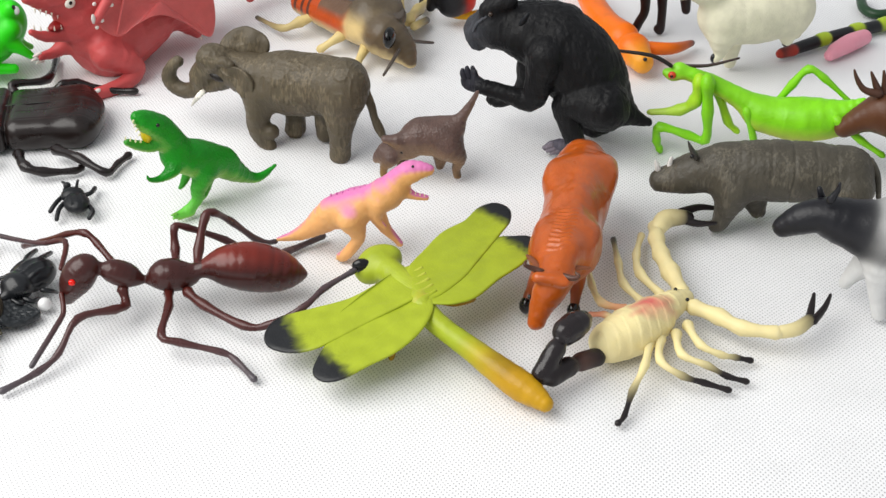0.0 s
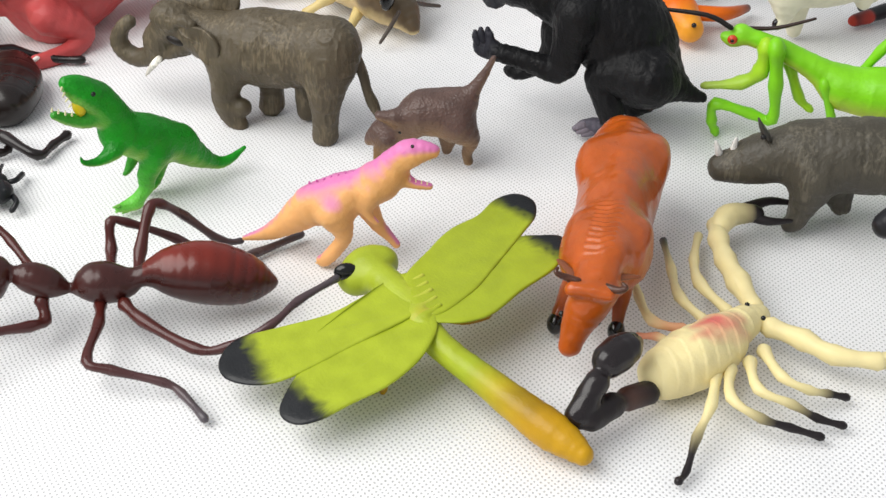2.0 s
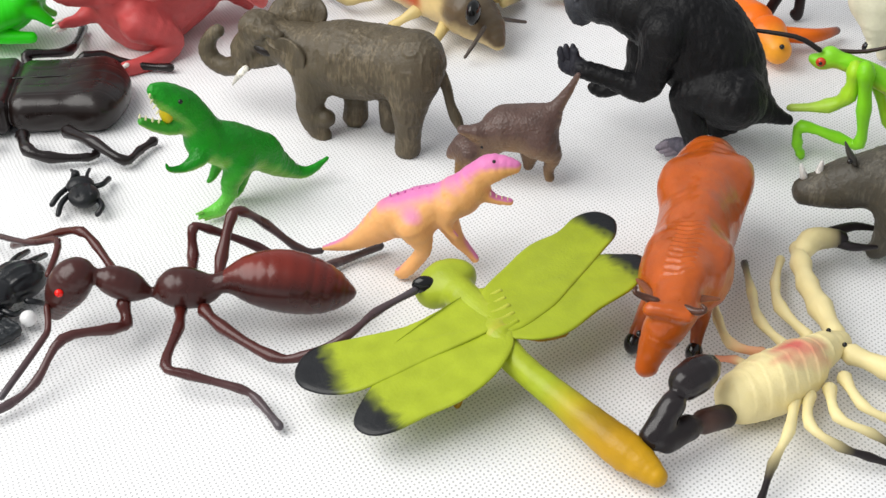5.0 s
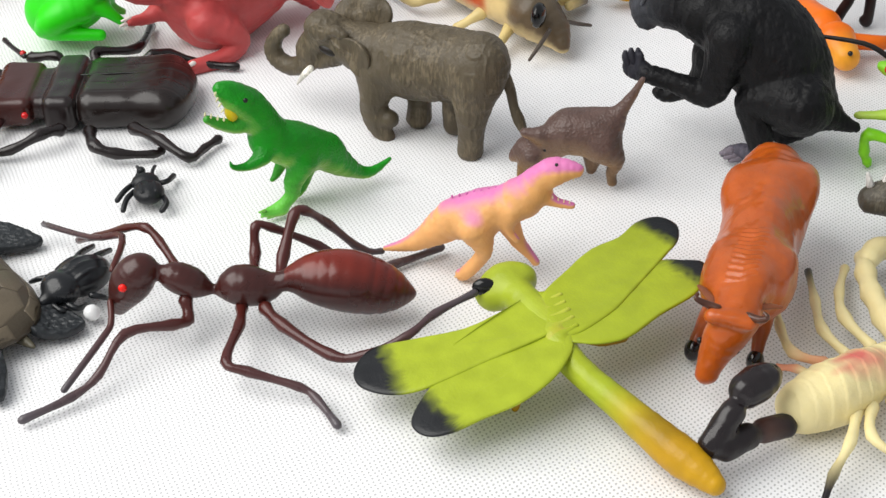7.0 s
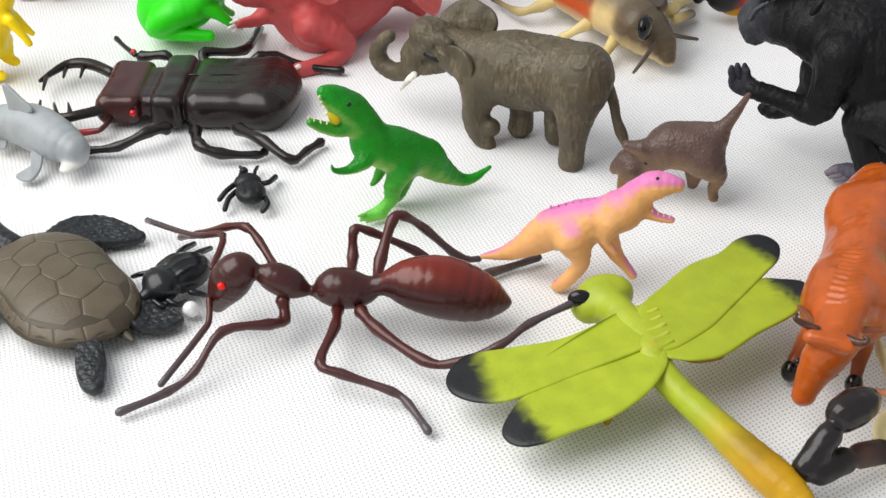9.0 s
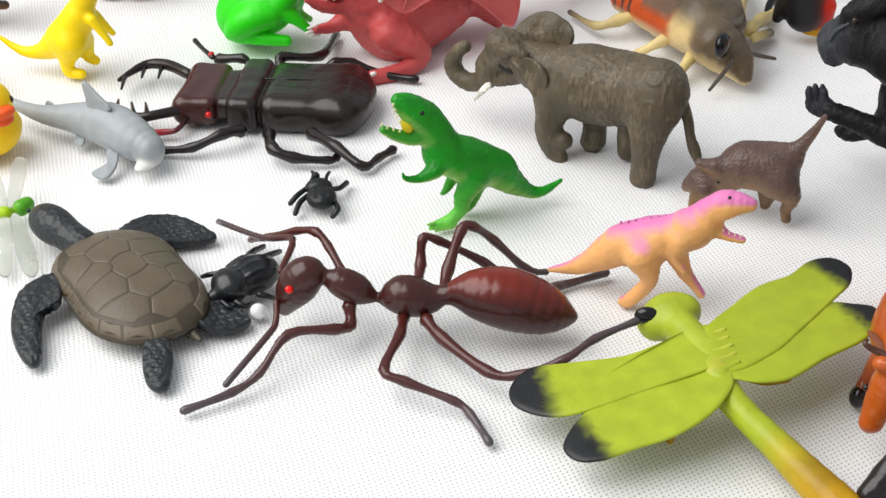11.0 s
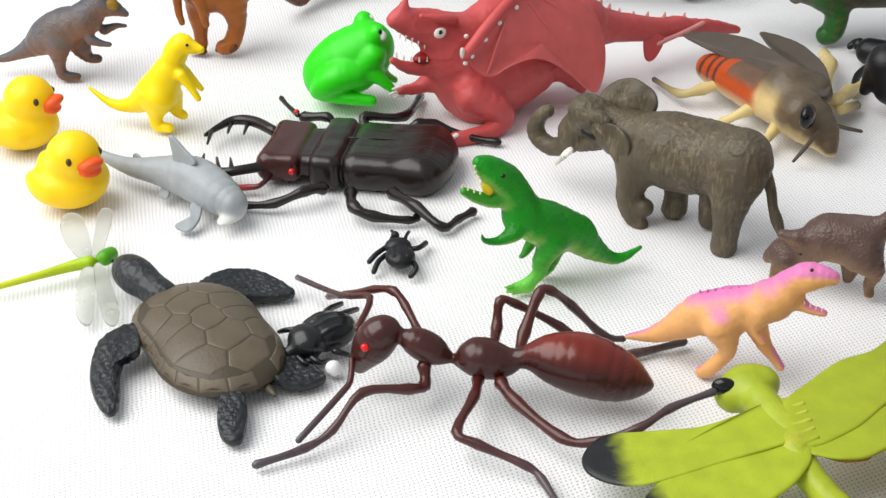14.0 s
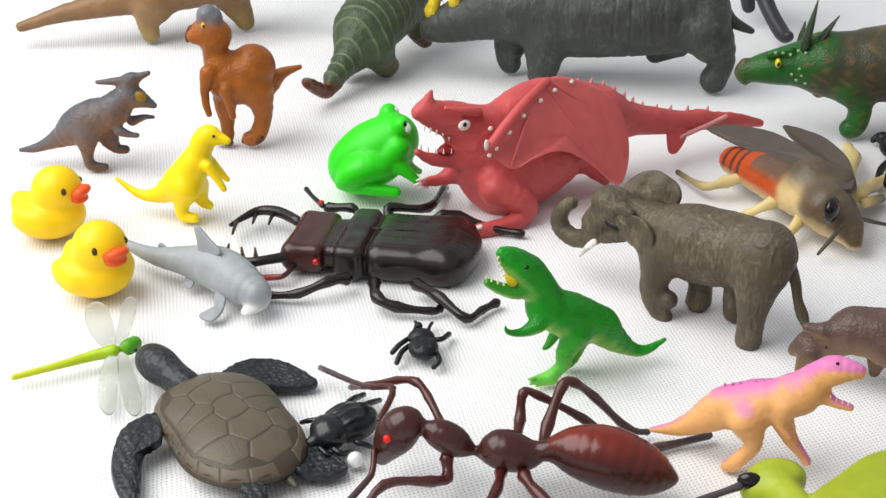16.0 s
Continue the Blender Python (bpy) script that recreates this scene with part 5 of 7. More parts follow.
t.ball("pupil", (0.01, 0.004, 0.003), (52.9, 5.7, 45.7), (0.9, 0.8, 0.9), under="eye")
t.limb("leg", (0.368, 0.665, 0.02), (38.2, 5.0, 43.5, 3.3), (39.2, 5.0, 32.5, 3.4), (47.1, 5.0, 25.9, 2.8), (62.2, 5.0, 22.5, 1.5), end=(0.443, 0.596, 0.091), flat=0.75, knots=0.3, thick=1.3)
t.limb("leg", (0.22, 0.62, 0.012), (33.6, 7.0, 44.4, 3.6), (31.8, 7.0, 27.6, 3.0), (31.3, 7.0, 11.0, 2.5), (40.9, 7.0, 12.4, 2.2), (56.6, 7.0, 15.2, 2.5), (57.4, 7.0, 6.6, 2.2), (55.5, 7.0, 1.9, 1.9), flat=0.75, knots=0.3, thick=1.3)
t.limb("leg", (0.368, 0.665, 0.02), (27.5, -5.0, 34.1, 2.8), (21.1, -5.0, 17.6, 2.2), (15.9, -5.0, 12.4, 1.6), flat=0.75, knots=0.3, thick=1.3)
t.limb("leg", (0.22, 0.62, 0.012), (-1.9, -10.0, 26.9, 2.2), (-10.4, -10.0, 41.7, 2.1), (-17.4, -10.0, 51.3, 2.1), (-26.0, -10.0, 47.1, 1.8), (-41.1, -10.0, 34.9, 1.2), flat=0.75, knots=0.3, thick=1.3)
t.limb("leg", (0.22, 0.62, 0.012), (11.0, 6.0, 29.9, 2.4), (6.2, 6.0, 15.0, 1.8), (3.4, 6.0, 6.6, 1.2), flat=0.75, knots=0.3, thick=1.3)
t.limb("leg", (0.22, 0.62, 0.012), (-36.0, 8.0, 32.2, 2.4), (-49.2, 8.0, 22.2, 1.8), (-60.9, 8.0, 15.3, 1.5), flat=0.75, knots=0.3, thick=1.3)
t.limb("antenna", (0.011, 0.008, 0.007), (54.2, 3.0, 50.5, 1.2), (65.2, 3.0, 55.2, 1.1), (88.1, 3.0, 55.7, 0.8))
t.limb("antenna", (0.024, 0.008, 0.005), (50.1, -3.0, 48.2, 1.1), (35.1, -3.0, 50.1, 0.9), (19.3, -3.0, 56.4, 0.6))

t = Toy("toy_moose", "brown plastic moose with flat pronged antlers",
        384.6, -69.5, 150.0, SATIN)
t.tube("head", (0.111, 0.042, 0.018), 4, (44.3, -0.0, 28.8, 5.1), (36.5, 0.0, 35.0, 7.1), (27.2, 0.0, 41.6, 8.8))
t.tube("body", (0.111, 0.042, 0.018), 6, (21.3, -0.0, 38.9, 11.8), (2.1, 0.0, 35.8, 14.1), (-12.0, -0.0, 36.5, 13.2))
t.tube("leg", (0.111, 0.042, 0.018), 4, (15.5, 6.0, 27.6, 5.3), (11.5, 6.0, 4.7, 2.7))
t.tube("leg_2", (0.111, 0.042, 0.018), 4, (-9.7, 6.0, 30.2, 5.3), (-14.0, 6.0, 7.5, 2.7))
t.tube("leg_3", (0.111, 0.042, 0.018), 4, (10.6, -6.0, 21.5, 5.4), (7.0, -6.0, 4.5, 2.7))
t.tube("leg_4", (0.111, 0.042, 0.018), 4, (-15.6, -6.0, 24.2, 5.4), (-18.9, -6.0, 7.3, 2.7))
t.body(0.9)
t.limb("antler", (0.078, 0.034, 0.02), (31.0, 4.0, 52.2, 2.3), (38.4, 4.0, 54.1, 1.7), (43.0, 4.0, 60.1, 1.2), (44.8, 4.0, 64.5, 0.6))
t.limb("antler", (0.078, 0.034, 0.02), (30.1, 2.0, 51.3, 2.3), (33.0, 2.0, 56.8, 1.7), (36.0, 2.0, 63.0, 0.7))
t.limb("antler", (0.078, 0.034, 0.02), (27.5, 0.0, 50.5, 2.3), (28.0, 0.0, 56.3, 1.8), (29.7, -0.0, 63.3, 0.7))

RED = (0.51, 0.075, 0.075)
MEMBRANE = (0.58, 0.11, 0.105)
t = Toy("toy_dragon", "dusty red plastic dragon with wings and open jaws",
        65.7, 250.7, -150.0, SOFT)
t.tube("body", RED, 12, (13.0, 0.0, 37.5, 15.3), (33.4, 0.0, 31.8, 20.0), (55.2, 0.0, 23.4, 23.5), (73.1, 0.0, 19.2, 22.7))
t.tube("body", RED, 10, (75.3, 0.0, 43.6, 13.5), (59.5, 0.0, 49.8, 13.6), (43.3, 0.0, 51.4, 13.1), (24.6, 0.0, 44.6, 13.3))
t.tube("tail", RED, 8, (11.1, 0.0, 37.1, 14.1), (-10.6, 0.0, 30.5, 9.4), (-32.8, 0.0, 25.0, 7.3), (-57.7, 0.0, 20.4, 5.8), (-83.5, 0.0, 15.9, 4.6), (-108.2, 0.0, 8.8, 2.7))
t.tube("neck", RED, 10, (71.4, 0.0, 22.1, 22.1), (84.6, 0.0, 32.0, 18.3), (91.6, 0.0, 40.4, 15.2))
t.tube("head", RED, 5, (89.2, 0.0, 44.2, 12.2), (100.5, 0.0, 50.9, 11.0), (111.2, 0.0, 56.1, 8.3), (119.5, 0.0, 60.7, 5.7), (123.7, 0.0, 61.0, 3.7))
t.tube("jaw", RED, 3, (91.5, 0.0, 32.2, 7.6), (104.6, 0.0, 31.2, 4.4), (116.4, 0.0, 34.4, 3.5), (125.3, 0.0, 40.0, 2.3))
t.tube("brow", RED, 3, (95.6, 10.0, 58.6, 2.6), (106.3, 11.0, 62.2, 2.3), (113.3, 9.0, 64.1, 1.7))
t.tube("horn", RED, 3, (120.4, 0.0, 63.3, 2.5), (118.7, 0.0, 66.6, 2.3), (116.7, 0.0, 71.0, 0.8))
t.tube("leg", RED, 5, (89.7, 20.0, 19.0, 9.8), (81.4, 26.0, 14.0, 7.5), (76.7, 28.0, 7.2, 5.8), (85.0, 29.0, 2.3, 4.9), (96.4, 28.0, 1.5, 4.6), (104.4, 27.0, 2.1, 3.7))
t.tube("leg_2", RED, 4, (98.0, -8.0, 20.3, 5.3), (105.5, -10.0, 17.1, 3.8), (115.1, -10.0, 17.9, 2.6))
t.tube("leg_3", RED, 5, (26.8, 12.0, 23.1, 10.3), (22.1, 14.0, 13.0, 5.5), (17.6, 16.0, 6.7, 3.1))
t.body(0.75, relief=dragon_skin)
t.plate("wing", MEMBRANE, 2.2, (97.4, 25.0, 45.1), (90.8, 26.0, 55.2), (76.7, 24.0, 65.3), (60.1, 18.0, 71.8), (46.3, 16.0, 70.5), (29.5, 18.0, 63.0), (16.4, 21.0, 52.1), (11.1, 25.0, 37.1), (12.3, 29.0, 19.4), (20.1, 32.0, 9.8), (34.9, 33.0, 21.9), (49.2, 33.0, 33.2), (62.5, 33.0, 38.5), (77.4, 33.0, 37.1), (86.2, 31.0, 33.4), (93.1, 28.0, 36.7), label="folded red membrane wing", bow=-1.5, relief=membrane_folds)
t.limb("wing_arm", RED, (99.3, 27.0, 46.2, 2.8), (89.7, 27.0, 55.6, 3.1), (76.7, 25.0, 65.0, 2.8), (59.7, 19.0, 71.4, 2.3), under="wing")
t.limb("wing_finger", MEMBRANE, (56.9, 18.5, 70.1, 1.1), (36.3, 23.0, 54.1, 0.9), (14.2, 29.0, 24.6, 0.6), under="wing")
t.limb("wing_finger", MEMBRANE, (61.0, 19.5, 70.0, 1.1), (46.1, 27.0, 46.5, 0.9), (21.7, 32.0, 12.1, 0.6), under="wing")
t.limb("wing_finger", MEMBRANE, (70.2, 23.0, 65.2, 1.1), (80.8, 29.0, 51.1, 0.8), (88.0, 30.0, 35.6, 0.6), under="wing")
t.plate("tail_fin", RED, 2.0, (-34.7, 4.0, 21.6), (-42.3, 6.0, 22.0), (-46.4, 7.0, 16.7), (-38.2, 9.0, 8.2), (-32.8, 8.0, 9.7), label="small tail fin")
t.limb("fin_ridge", (0.62, 0.25, 0.24), (-42.0, 7.0, 16.3, 1.6), (-58.2, 7.0, 18.8, 1.3), (-76.5, 5.0, 21.0, 1.3))
t.limb("spine", (0.56, 0.2, 0.19), (27.0, 0.0, 57.5, 1.5), (26.1, 0.0, 61.1, 0.5), bend=False, sides=6)
t.limb("spine", (0.56, 0.2, 0.19), (17.7, 0.0, 55.8, 1.5), (16.7, 0.0, 59.4, 0.5), bend=False, sides=6)
t.limb("spine", (0.56, 0.2, 0.19), (9.6, 0.0, 53.0, 1.5), (8.7, 0.0, 56.7, 0.5), bend=False, sides=6)
t.limb("spine", (0.56, 0.2, 0.19), (1.8, 0.0, 48.9, 1.5), (0.9, 0.0, 52.6, 0.5), bend=False, sides=6)
t.limb("spine", (0.56, 0.2, 0.19), (-5.1, 0.0, 43.7, 1.5), (-6.0, 0.0, 47.5, 0.5), bend=False, sides=6)
t.limb("spine", (0.56, 0.2, 0.19), (-11.2, 0.0, 39.3, 1.6), (-12.1, 0.0, 43.1, 0.5), bend=False, sides=6)
t.limb("spine", (0.56, 0.2, 0.19), (-18.1, 0.0, 35.3, 1.6), (-19.0, 0.0, 39.1, 0.5), bend=False, sides=6)
t.limb("spine", (0.56, 0.2, 0.19), (-28.3, 0.0, 31.6, 1.6), (-29.2, 0.0, 35.5, 0.5), bend=False, sides=6)
t.limb("spine", (0.56, 0.2, 0.19), (-38.5, 0.0, 29.3, 1.6), (-39.4, 0.0, 33.1, 0.5), bend=False, sides=6)
t.limb("spine", (0.56, 0.2, 0.19), (-51.0, 0.0, 26.5, 1.6), (-51.9, 0.0, 30.4, 0.5), bend=False, sides=6)
t.limb("spine", (0.56, 0.2, 0.19), (-65.8, 0.0, 23.2, 1.6), (-66.7, 0.0, 27.2, 0.5), bend=False, sides=6)
t.limb("tooth", (0.735, 0.651, 0.56), (123.5, 5.0, 55.3, 0.6), (123.8, 5.0, 53.0, 0.2), bend=False, sides=6, under="head")
t.limb("tooth", (0.735, 0.651, 0.56), (120.2, 5.0, 53.4, 0.6), (120.6, 5.0, 51.1, 0.2), bend=False, sides=6, under="head")
t.limb("tooth", (0.735, 0.651, 0.56), (116.6, 5.0, 51.5, 0.6), (116.9, 5.0, 49.1, 0.2), bend=False, sides=6, under="head")
t.limb("tooth", (0.735, 0.651, 0.56), (113.0, 5.0, 49.2, 0.6), (113.3, 5.0, 46.8, 0.2), bend=False, sides=6, under="head")
t.limb("tooth", (0.735, 0.651, 0.56), (109.3, 5.0, 46.9, 0.6), (109.6, 5.0, 44.6, 0.2), bend=False, sides=6, under="head")
t.limb("tooth", (0.735, 0.651, 0.56), (125.3, 4.0, 43.5, 0.6), (125.3, 4.0, 46.0, 0.2), bend=False, sides=6, under="jaw")
t.limb("tooth", (0.735, 0.651, 0.56), (121.1, 4.0, 41.1, 0.6), (121.0, 4.0, 43.5, 0.2), bend=False, sides=6, under="jaw")
t.limb("tooth", (0.735, 0.651, 0.56), (116.8, 4.0, 39.3, 0.6), (116.7, 4.0, 41.7, 0.2), bend=False, sides=6, under="jaw")
t.limb("tooth", (0.735, 0.651, 0.56), (112.1, 4.0, 38.0, 0.6), (112.1, 4.0, 40.4, 0.2), bend=False, sides=6, under="jaw")
t.limb("tooth", (0.735, 0.651, 0.56), (107.4, 4.0, 37.3, 0.6), (107.4, 4.0, 39.7, 0.2), bend=False, sides=6, under="jaw")
t.limb("tooth", (0.735, 0.651, 0.56), (103.0, 4.0, 37.2, 0.6), (103.0, 4.0, 39.7, 0.2), bend=False, sides=6, under="jaw")
t.limb("claw", (0.783, 0.711, 0.666), (105.6, 29.0, 5.1, 1.4), (109.0, 29.0, 4.7, 0.7), bend=False, sides=6, under="leg")
t.limb("claw", (0.783, 0.711, 0.666), (108.3, 29.0, 3.2, 1.4), (111.7, 29.0, 2.8, 0.7), bend=False, sides=6, under="leg")
t.limb("claw", (0.783, 0.711, 0.666), (103.6, 29.0, 0.1, 1.4), (107.0, 29.0, -0.3, 0.7), bend=False, sides=6, under="leg")
t.limb("claw", (0.783, 0.711, 0.666), (115.1, -10.0, 19.9, 1.2), (119.8, -10.0, 19.7, 0.6), bend=False, sides=6, under="leg_2")
t.limb("claw", (0.783, 0.711, 0.666), (116.5, -10.0, 17.6, 1.2), (121.2, -10.0, 17.4, 0.6), bend=False, sides=6, under="leg_2")
t.limb("claw", (0.783, 0.711, 0.666), (113.8, -10.0, 15.1, 1.2), (118.5, -10.0, 14.9, 0.6), bend=False, sides=6, under="leg_2")
t.limb("claw", (0.783, 0.711, 0.666), (20.7, 16.0, 7.4, 1.2), (19.5, 16.0, 5.5, 0.8), bend=False, sides=6, under="leg_3")
t.limb("claw", (0.783, 0.711, 0.666), (15.5, 16.0, 3.6, 1.2), (14.3, 16.0, 1.6, 0.8), bend=False, sides=6, under="leg_3")
t.ball("eye", (0.775, 0.727, 0.645), (104.8, 12.3, 54.5), (3.6, 1.5, 2.8), label="white eye with black pupil", material=SATIN)
t.ball("pupil", (0.002, 0.002, 0.002), (105.4, 13.8, 55.4), (1.1, 0.7, 1.2), under="eye")
t.ball("mouth", (0.258, 0.006, 0.005), (102.5, 0.0, 38.9), (11, 5.0, 3.2), label="deep red open mouth", pitch=-8, material=SATIN)
t.ball("wart", (0.731, 0.67, 0.627), (57.5, 23.0, 67.3), (1.3, 0.9, 1.2), material=SATIN)
t.ball("wart", (0.731, 0.67, 0.627), (67.5, 25.0, 64.4), (1.3, 0.9, 1.2), material=SATIN)
t.ball("wart", (0.731, 0.67, 0.627), (79.7, 28.0, 59.6), (1.3, 0.9, 1.2), material=SATIN)
t.ball("wart", (0.731, 0.67, 0.627), (88.7, 29.0, 53.0), (1.3, 0.9, 1.2), material=SATIN)
t.ball("wart", (0.731, 0.67, 0.627), (96.8, 24.0, 54.9), (1.3, 0.9, 1.2), material=SATIN)
t.ball("wart", (0.731, 0.67, 0.627), (96.6, 29.0, 46.0), (1.3, 0.9, 1.2), material=SATIN)
t.ball("wart", (0.731, 0.67, 0.627), (99.9, 28.0, 42.7), (1.3, 0.9, 1.2), material=SATIN)
t.ball("wart", (0.731, 0.67, 0.627), (44.1, 19.0, 68.2), (1.3, 0.9, 1.2), material=SATIN)
t.ball("wart", (0.731, 0.67, 0.627), (101.7, 28.0, 48.5), (1.4, 0.9, 3.0), material=SATIN)

t = Toy("toy_frog", "shiny bright green squeaky vinyl frog",
        -67.0, 229.7, -9.9, VINYL)
t.tube("body", (0.02, 0.614, 0.004), 8, (-9.8, -0.0, 14.9, 14.0), (0.4, -0.0, 23.0, 15.2), (12.9, -0.0, 34.0, 10.8))
t.tube("leg", (0.02, 0.614, 0.004), 1.0, (7.0, -15.0, 21.6, 6.5), (-0.8, -17.0, 20.7, 7.7), (-7.9, -17.0, 16.4, 7.2), (-12.5, -16.0, 12.4, 4.8))
t.tube("leg_2", (0.02, 0.614, 0.004), 1.2, (-9.5, 15.0, 8.1, 8.1), (-15.9, 15.0, 7.5, 7.5))
t.tube("foot", (0.02, 0.614, 0.004), 1.2, (-9.3, -17.0, 10.4, 3.6), (3.7, -18.0, 9.7, 3.3), (15.6, -17.0, 8.7, 3.0))
t.tube("arm", (0.02, 0.614, 0.004), 1.5, (17.0, -12.0, 31.8, 4.7), (12.2, -13.0, 24.6, 4.2), (20.0, -13.0, 19.6, 3.3), (25.5, -12.0, 14.3, 2.4))
t.tube("arm_2", (0.02, 0.614, 0.004), 3, (15.8, 8.0, 20.6, 4.3), (17.9, 8.0, 14.2, 2.8), (24.1, 8.0, 10.6, 1.8), end=(0.169, 0.609, 0.095))
t.tube("brow", (0.02, 0.614, 0.004), 3, (18.4, -9.0, 43.5, 4.7), (18.4, -9.0, 43.5, 4.7))
t.tube("brow_2", (0.02, 0.614, 0.004), 3, (7.8, 9.0, 43.9, 4.5), (7.8, 9.0, 43.9, 4.5))
t.tube("belly", (0.02, 0.614, 0.004), 8, (-5.9, 0.0, 18.3, 14.0), (2.0, 0.0, 23.6, 15.7), (9.8, 0.0, 28.9, 13.9))
t.body(0.7)
t.ball("eye", (0.661, 0.729, 0.698), (21.2, -11.5, 43.3), (2.6, 1.6, 2.8), label="glossy white eye with black slit", turn=-30)
t.ball("pupil", (0.003, 0.003, 0.003), (20.6, -12.8, 45.7), (1.0, 0.8, 1.6), under="eye")
t.ball("eye", (0.661, 0.729, 0.698), (11.6, 8.0, 44.4), (2.0, 1.4, 2.4))

t = Toy("toy_stag_beetle", "black-brown plastic stag beetle with toothed jaws",
        -61.9, 146.7, 168.7, GLOSS)
BEETLE = t
t.slab("wing_case", (0.012, 0.007, 0.006), 4, (-20, 0, 8), (24, 25.0, 9.5), 8.5)
t.egg("wing_case", (0.012, 0.007, 0.006), 9, (-37, 0, 7.5), (13.5, 23.0, 9.2))
t.slab("thorax", (0.013, 0.008, 0.008), 1.0, (10.2, 0, 8.5), (7.6, 26.0, 8.6), 4.5)
t.slab("neck", (0.013, 0.006, 0.006), 2, (20.5, 0, 8), (5, 19.0, 5.5), 4)
t.slab("head", (0.045, 0.010, 0.008), 1.5, (33.0, 0, 8), (10.0, 22.5, 7.0), 4)
t.tube("head", (0.05, 0.011, 0.008), 5, (40.0, -17.0, 8, 5.0), (37.0, 0, 8, 5.0), (40.0, 17.0, 8, 5.0))
t.body(0.55, relief=beetle_back)
t.limb("wing_seam", (0.001, 0.001, 0.001), (3, 0, 17.0, 0.4), (-14, 0, 17.5, 0.4), (-30, 0, 17.4, 0.4), (-41, 0, 15.6, 0.4), (-49, 0, 10.5, 0.4), under="wing_case", sides=6)
t.limb("jaw", (0.01, 0.006, 0.006), (45.9, -18.4, 9.0, 2.8), (58.9, -28.1, 9.0, 2.9), (71.2, -28.9, 8.0, 2.3), (79.8, -12.9, 7.0, 1.1), label="curved toothed jaw")
t.limb("jaw", (0.01, 0.006, 0.006), (34.6, 17.8, 9.0, 2.7), (49.0, 26.5, 9.0, 2.4), (59.5, 28.7, 8.0, 2.4), (73.9, 19.1, 7.0, 1.9), (84.3, 11.9, 7.0, 0.8))
t.limb("jaw_tooth", (0.01, 0.006, 0.006), (62.0, -28.3, 8.0, 1.4), (60.4, -14.7, 8.0, 0.6), bend=False, sides=6, under="jaw")
t.limb("jaw_tooth", (0.01, 0.006, 0.006), (70.4, -26.2, 8.0, 1.4), (68.7, -14.6, 8.0, 0.6), bend=False, sides=6, under="jaw")
t.limb("jaw_tooth", (0.01, 0.006, 0.006), (77.4, -15.2, 8.0, 1.4), (75.0, -0.7, 8.0, 0.6), bend=False, sides=6, under="jaw")
t.limb("jaw_tooth", (0.01, 0.006, 0.006), (55.5, 23.7, 8.0, 1.4), (59.2, 12.9, 8.0, 0.5), bend=False, sides=6, under="jaw")
t.limb("jaw_tooth", (0.01, 0.006, 0.006), (60.8, 26.5, 8.0, 1.4), (65.9, 13.5, 8.0, 0.6), bend=False, sides=6, under="jaw")
t.limb("jaw_tooth", (0.01, 0.006, 0.006), (70.9, 21.3, 8.0, 1.4), (73.1, 10.8, 8.0, 0.6), bend=False, sides=6, under="jaw")
t.ball("eye", (0.539, 0.006, 0.006), (25.5, 24.9, 9.0), 1.6, label="round red eye")
t.ball("eye", (0.539, 0.006, 0.006), (40.1, -42.8, 9.0), 1.6, label="round red eye")
t.limb("antenna", (0.01, 0.006, 0.006), (39.3, -41.6, 8.0, 1.5), (47.6, -52.6, 8.0, 1.2), (53.3, -61.4, 8.0, 1.5))
t.limb("antenna", (0.01, 0.006, 0.006), (36.1, 18.1, 6.0, 1.6), (37.4, 26.8, 5.0, 1.3), (39.8, 32.4, 4.0, 1.3), (44.3, 32.4, 3.0, 1.6), (51.5, 34.3, 3.0, 1.6), end=(0.521, 0.04, 0.052))
t.limb("leg", (0.01, 0.006, 0.006), (8.5, 34.0, 6.0, 2.4), (14.7, 41.4, 8.0, 2.1), (27.9, 48.6, 4.0, 1.8), (41.5, 48.8, 2.0, 1.6), knots=0.3, thick=1.15)
t.limb("leg", (0.01, 0.006, 0.006), (-5.6, 36.3, 6.0, 2.4), (-10.4, 51.8, 7.0, 2.3), (-20.0, 53.9, 4.0, 2.1), (-35.7, 51.3, 2.0, 1.5), (-38.9, 48.5, 2.0, 1.6), knots=0.3, thick=1.15)
t.limb("leg", (0.01, 0.006, 0.006), (-25.3, 34.1, 6.0, 2.4), (-38.7, 48.9, 8.0, 2.1), (-52.4, 57.4, 3.0, 1.8), (-58.0, 46.9, 2.0, 1.5), (-63.3, 38.7, 2.0, 1.8), knots=0.3, thick=1.15)
t.limb("leg", (0.01, 0.006, 0.006), (35.7, -41.6, 7.0, 2.3), (23.1, -39.2, 9.0, 2.0), (19.0, -36.7, 6.0, 1.7), knots=0.3, thick=1.15)
t.limb("leg", (0.01, 0.006, 0.006), (3.4, -37.1, 7.0, 2.3), (3.3, -41.1, 10.0, 2.0), (-14.7, -50.2, 7.0, 2.0), (-16.6, -89.0, 2.0, 1.8), knots=0.3, thick=1.15)
t.limb("leg", (0.01, 0.006, 0.006), (-20.6, -34.3, 7.0, 2.3), (-25.1, -36.8, 10.0, 2.0), (-32.5, -41.1, 8.0, 2.0), (-48.8, -39.6, 3.0, 1.7), (-65.0, -37.7, 2.0, 1.7), knots=0.3, thick=1.15)

